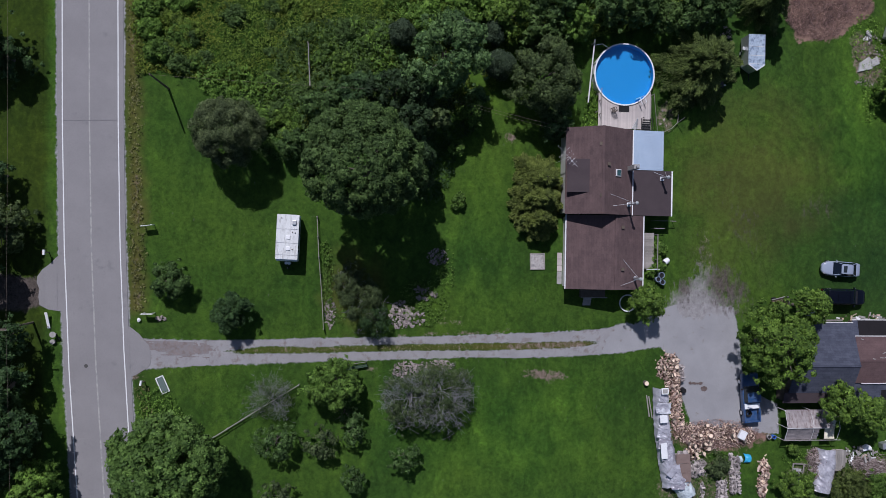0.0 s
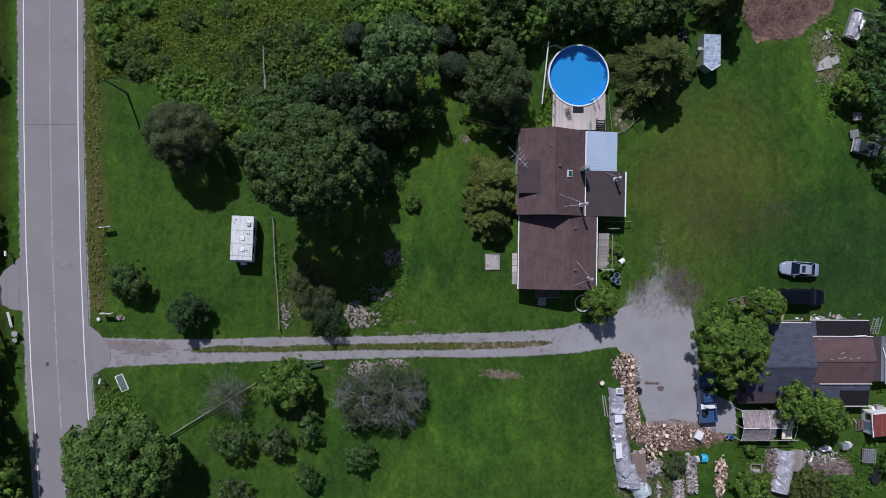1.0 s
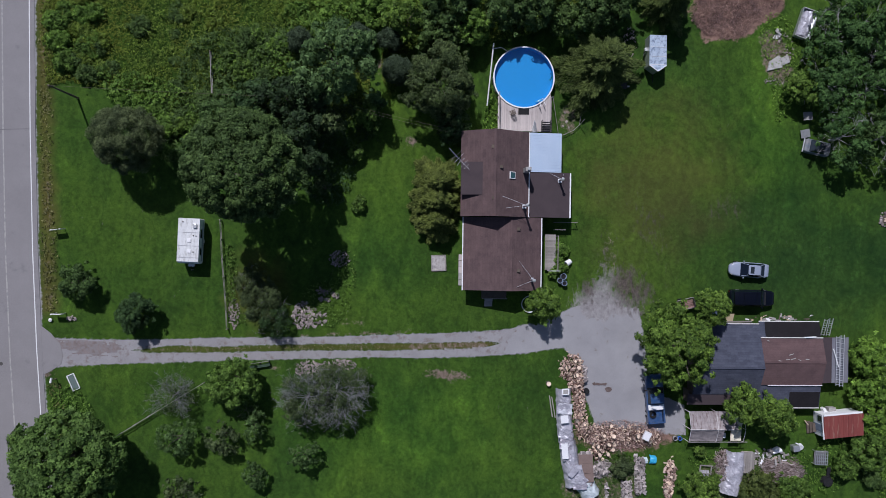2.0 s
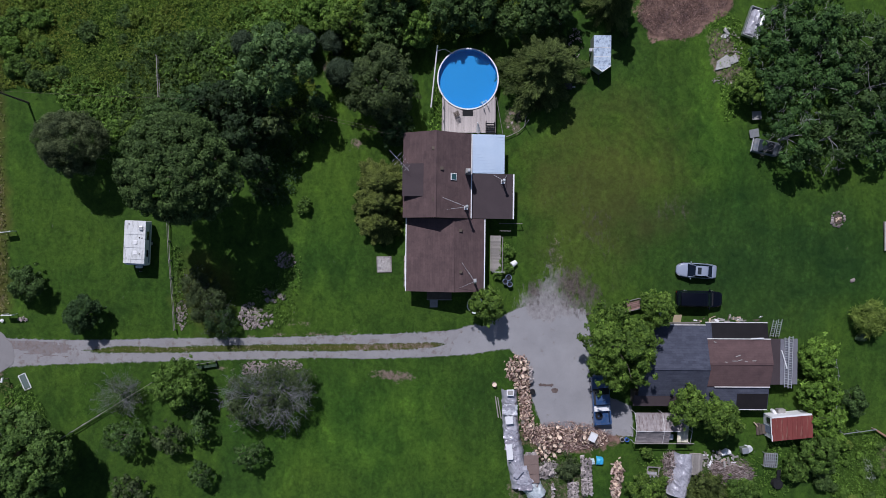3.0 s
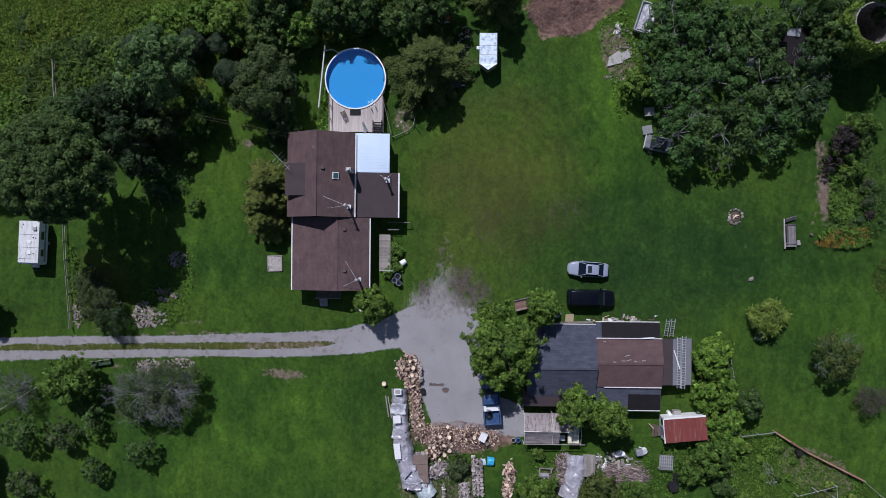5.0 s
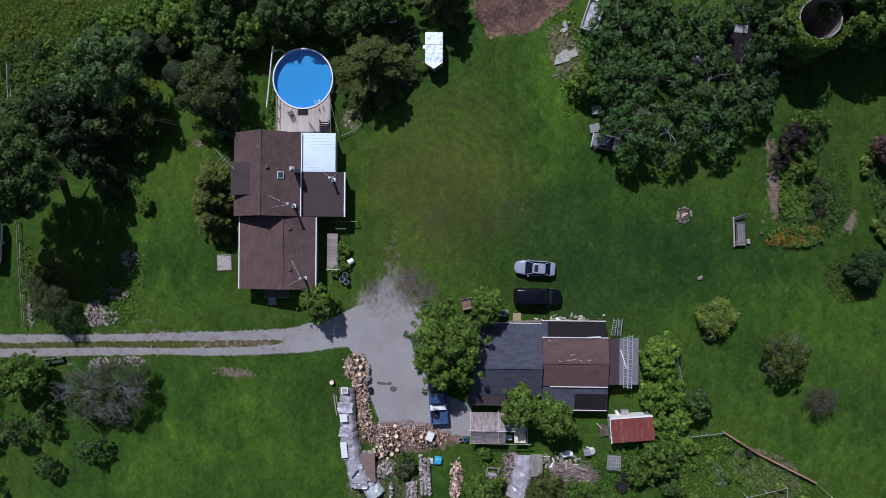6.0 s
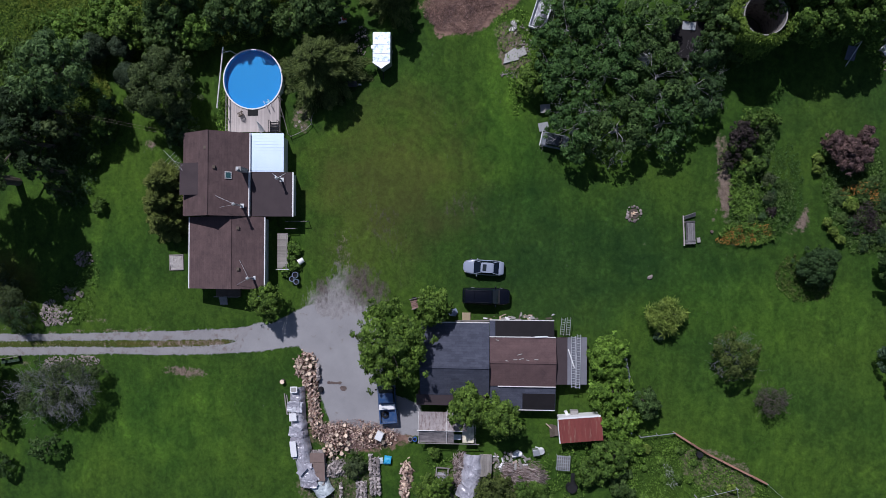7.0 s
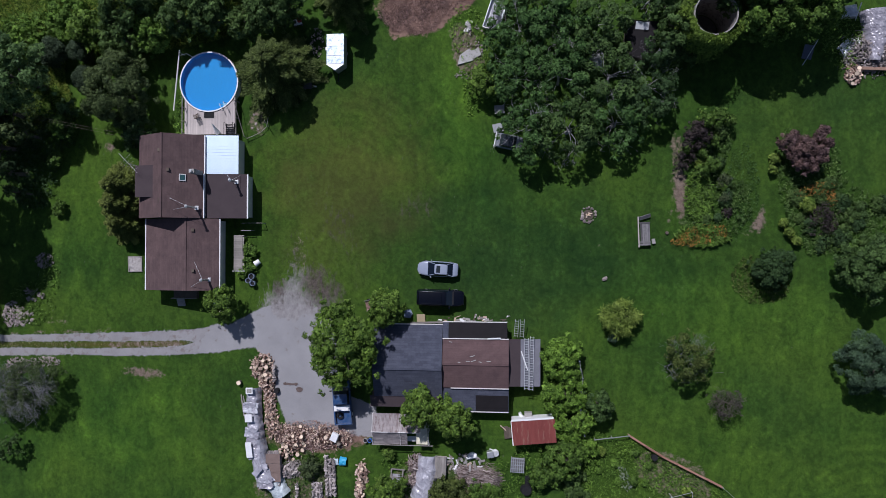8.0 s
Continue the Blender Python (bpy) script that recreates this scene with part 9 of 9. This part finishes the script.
def utility_pole(x, y, h, label, arm=True, lamp=False, turn=0):
    p = thing("utility_pole", x, y, 0, turn, label, "utility pole")
    part("pole", cyl(0.13, 0.08, h, None, 12), M_POST, p)
    if arm:
        part("crossarm", box(1.6, 0.1, 0.12, pose(0, 0, h - 0.5)), M_POST, p)
        for q in (-0.7, 0, 0.7):
            part("insulator", cyl(0.05, 0.04, 0.14, pose(q, 0, h - 0.38), 8), M_CONCRETE, p)
    if lamp:
        part("lamp_arm", bar((0, 0, h - 1.2), (-1.2, 0.1, h - 0.8), 0.03), M_STEEL, p)
        part("lamp_head", cyl(0.16, 0.24, 0.2, pose(-1.3, 0.1, h - 0.95), 12), M_ALU, p)


utility_pole(-31.24, 17.07, 6.6, "dark wooden utility pole at the meadow's edge", False)
utility_pole(-45.41, -9.43, 7.4, "dark wooden utility pole across the road", True, True)


def tube(points, r, seg=5):
    """One round skin along a line of points."""
    bm = bmesh.new()
    rows = []
    for k, p in enumerate(points):
        turn = (points[min(k + 1, len(points) - 1)] - points[max(k - 1, 0)]).to_track_quat("Z", "Y")
        rows.append([bm.verts.new(p + turn @ Vector((r * math.cos(6.2832 * j / seg), r * math.sin(6.2832 * j / seg), 0))) for j in range(seg)])
    for a, b in zip(rows, rows[1:]):
        for j in range(seg):
            bm.faces.new((a[j], a[(j + 1) % seg], b[(j + 1) % seg], b[j]))
    return bm


def cable(points, label, r=0.009):
    c = thing("overhead_cable", *points[0][:2], 0, 0, label, "cable", "overhead cables")
    o = Vector((*points[0][:2], 0))
    for a, b in zip(points, points[1:]):
        a, b = Vector(a) - o, Vector(b) - o
        part("span", tube([a.lerp(b, t / 12) - Vector((0, 0, 0.5 * (1 - (t / 6 - 1) ** 2))) for t in range(13)], r), M_POST, c)


WP = (-45.41, -9.43)
NP = (-31.24, 17.07)
for dx in (-0.7, 0.7):
    cable([(WP[0] + dx - 1.0, 60, 7.2), (WP[0] + dx, WP[1], 7.0), (WP[0] + dx + 1.2, -60, 7.2)], "thin overhead cable along the road")
cable([(NP[0], NP[1], 6.4), (-2.0, 16.4, 6.2), (HX0 + 0.3, HY1 - 0.2, 3.8)], "thin overhead cable to the house")
cable([(-2.0, 16.2, 6.0), (HX0 + 0.3, HY1 - 0.6, 3.7)], "thin overhead cable to the house")


def sign_board(x, y, w, turn, label):
    s = thing("sign_board", x, y, 0, turn, label, "sign", "roadside signs")
    part("board", box(w, 0.05, 0.75, pose(0, 0, 0.65), 0.01), M_WHITE, s)
    for q in (-w * 0.4, w * 0.4):
        part("post", box(0.08, 0.08, 1.35, pose(q, 0.06, 0)), M_WHITE, s)


sign_board(-33.07, 1.53, 1.25, 8, "white board on two posts beside the verge")
sign_board(-32.89, -8.33, 1.3, 0, "white board on two posts beside the drive")
single("marker_stone", rock(3, 0.28), M_PLASTIC, pose(-34.07, -9.08, 0.2), "white painted stone beside the drive", "stone")


def mailbox(x, y, turn, label):
    m = thing("mailbox", x, y, 0, turn, label, "mailbox")
    part("post", box(0.09, 0.09, 1.1, None), M_POST, m)
    part("box", loft([(-0.28, 0.12, 1.1, 1.36, 0.1), (0.28, 0.12, 1.1, 1.36, 0.1)]), M_WHITE, m, "white painted mailbox")
    part("door", box(0.02, 0.22, 0.24, pose(0.29, 0, 1.1)), M_STEEL, m)
    part("flag", box(0.16, 0.02, 0.06, pose(0, 0.14, 1.32)), M_RUST, m, "red flag")


mailbox(-33.41, -16.01, 80, "white mailbox on a post beside the drive")
mailbox(-43.84, -1.62, 90, "white mailbox on a post across the road")
mp = thing("marker_post", -43.74, -9.36, 0, 0, "leaning white marker board on the verge", "marker post")
part("board", box(0.3, 1.9, 0.08, pose(0, 0.2, 0.35, 18, 0, 4), 0.02), M_WHITE, mp)
part("stake", box(0.07, 0.07, 0.7, pose(0, -0.5, 0)), M_POST, mp)
fg = thing("garden_ornament", -42.95, -10.99, 0, 0, "pale lawn ornament and plant stand on the verge", "ornament")
part("bowl", cyl(0.16, 0.34, 0.25, pose(-0.05, 0.3, 0.55), 14), M_CONCRETE, fg)
part("stand", cyl(0.1, 0.13, 0.55, pose(-0.05, 0.3, 0), 10), M_CONCRETE, fg)
part("pot", cyl(0.2, 0.28, 0.4, pose(-0.25, -0.55, 0), 12), M_CONCRETE, fg)
part("arm", bar((-0.05, 0.3, 0.4), (0.5, -0.3, 0.3), 0.05), M_BLACK, fg)
wd = thing("cold_frame", -31.40, -16.41, 0, 24, "white-framed glass panel lying on the grass", "cold frame")
for a, b in (((-0.42, -0.98, 0.1), (-0.42, 0.98, 0.1)), ((0.42, -0.98, 0.1), (0.42, 0.98, 0.1)), ((-0.42, -0.95, 0.1), (0.42, -0.95, 0.1)), ((-0.42, 0.95, 0.1), (0.42, 0.95, 0.1))):
    part("frame_bar", beam(a, b, 0.09, 0.09), M_WHITE, wd)
part("pane", box(0.78, 1.86, 0.02, pose(0, 0, 0.08)), glassy("dusty_glass", (0.10, 0.13, 0.12), 0.2), wd)
border = thing("garden_border", 27.2, 14.2, 0, 0, "thin wire border fence curving round a worn bed", "fence")
EDGING = [(25.90, 13.62), (26.80, 13.98), (27.75, 14.45), (28.42, 15.10), (28.62, 16.50)]
for (ax, ay), (bx, by) in zip(EDGING, EDGING[1:]):
    part("rail", bar((ax - 27.2, ay - 14.2, 0.42), (bx - 27.2, by - 14.2, 0.42), 0.035), M_OLD_WOOD, border)
    part("post", bar((bx - 27.2, by - 14.2, 0), (bx - 27.2, by - 14.2, 0.5), 0.035), M_OLD_WOOD, border)
part("tall_post", bar((1.3, 0.9, 0), (1.45, 1.3, 1.9), 0.05), M_OLD_WOOD, border)
for k, (x, y, r) in enumerate(((26.45, 15.0, 0.2), (26.9, 15.5, 0.26), (27.2, 14.8, 0.18), (26.7, 16.6, 0.22))):
    single("bed_stone", STONES[k % 5], None, pose(x, y, 0.06, 0, 0, 47 * k) @ Matrix.Diagonal((r, 0.7 * r, 0.4 * r, 1)), "pale stone in the worn bed beside the deck", "stone", "bed stones")
single("timber_pole", bar((25.25, -17.91, 0.1), (25.64, -20.51, 0.1), 0.08), M_OLD_WOOD, None, "grey pole lying on the grass", "pole")
single("timber_pole", bar((25.53, -18.05, 0.1), (26.00, -20.65, 0.1), 0.07), M_OLD_WOOD, None, "grey pole lying on the grass", "pole")
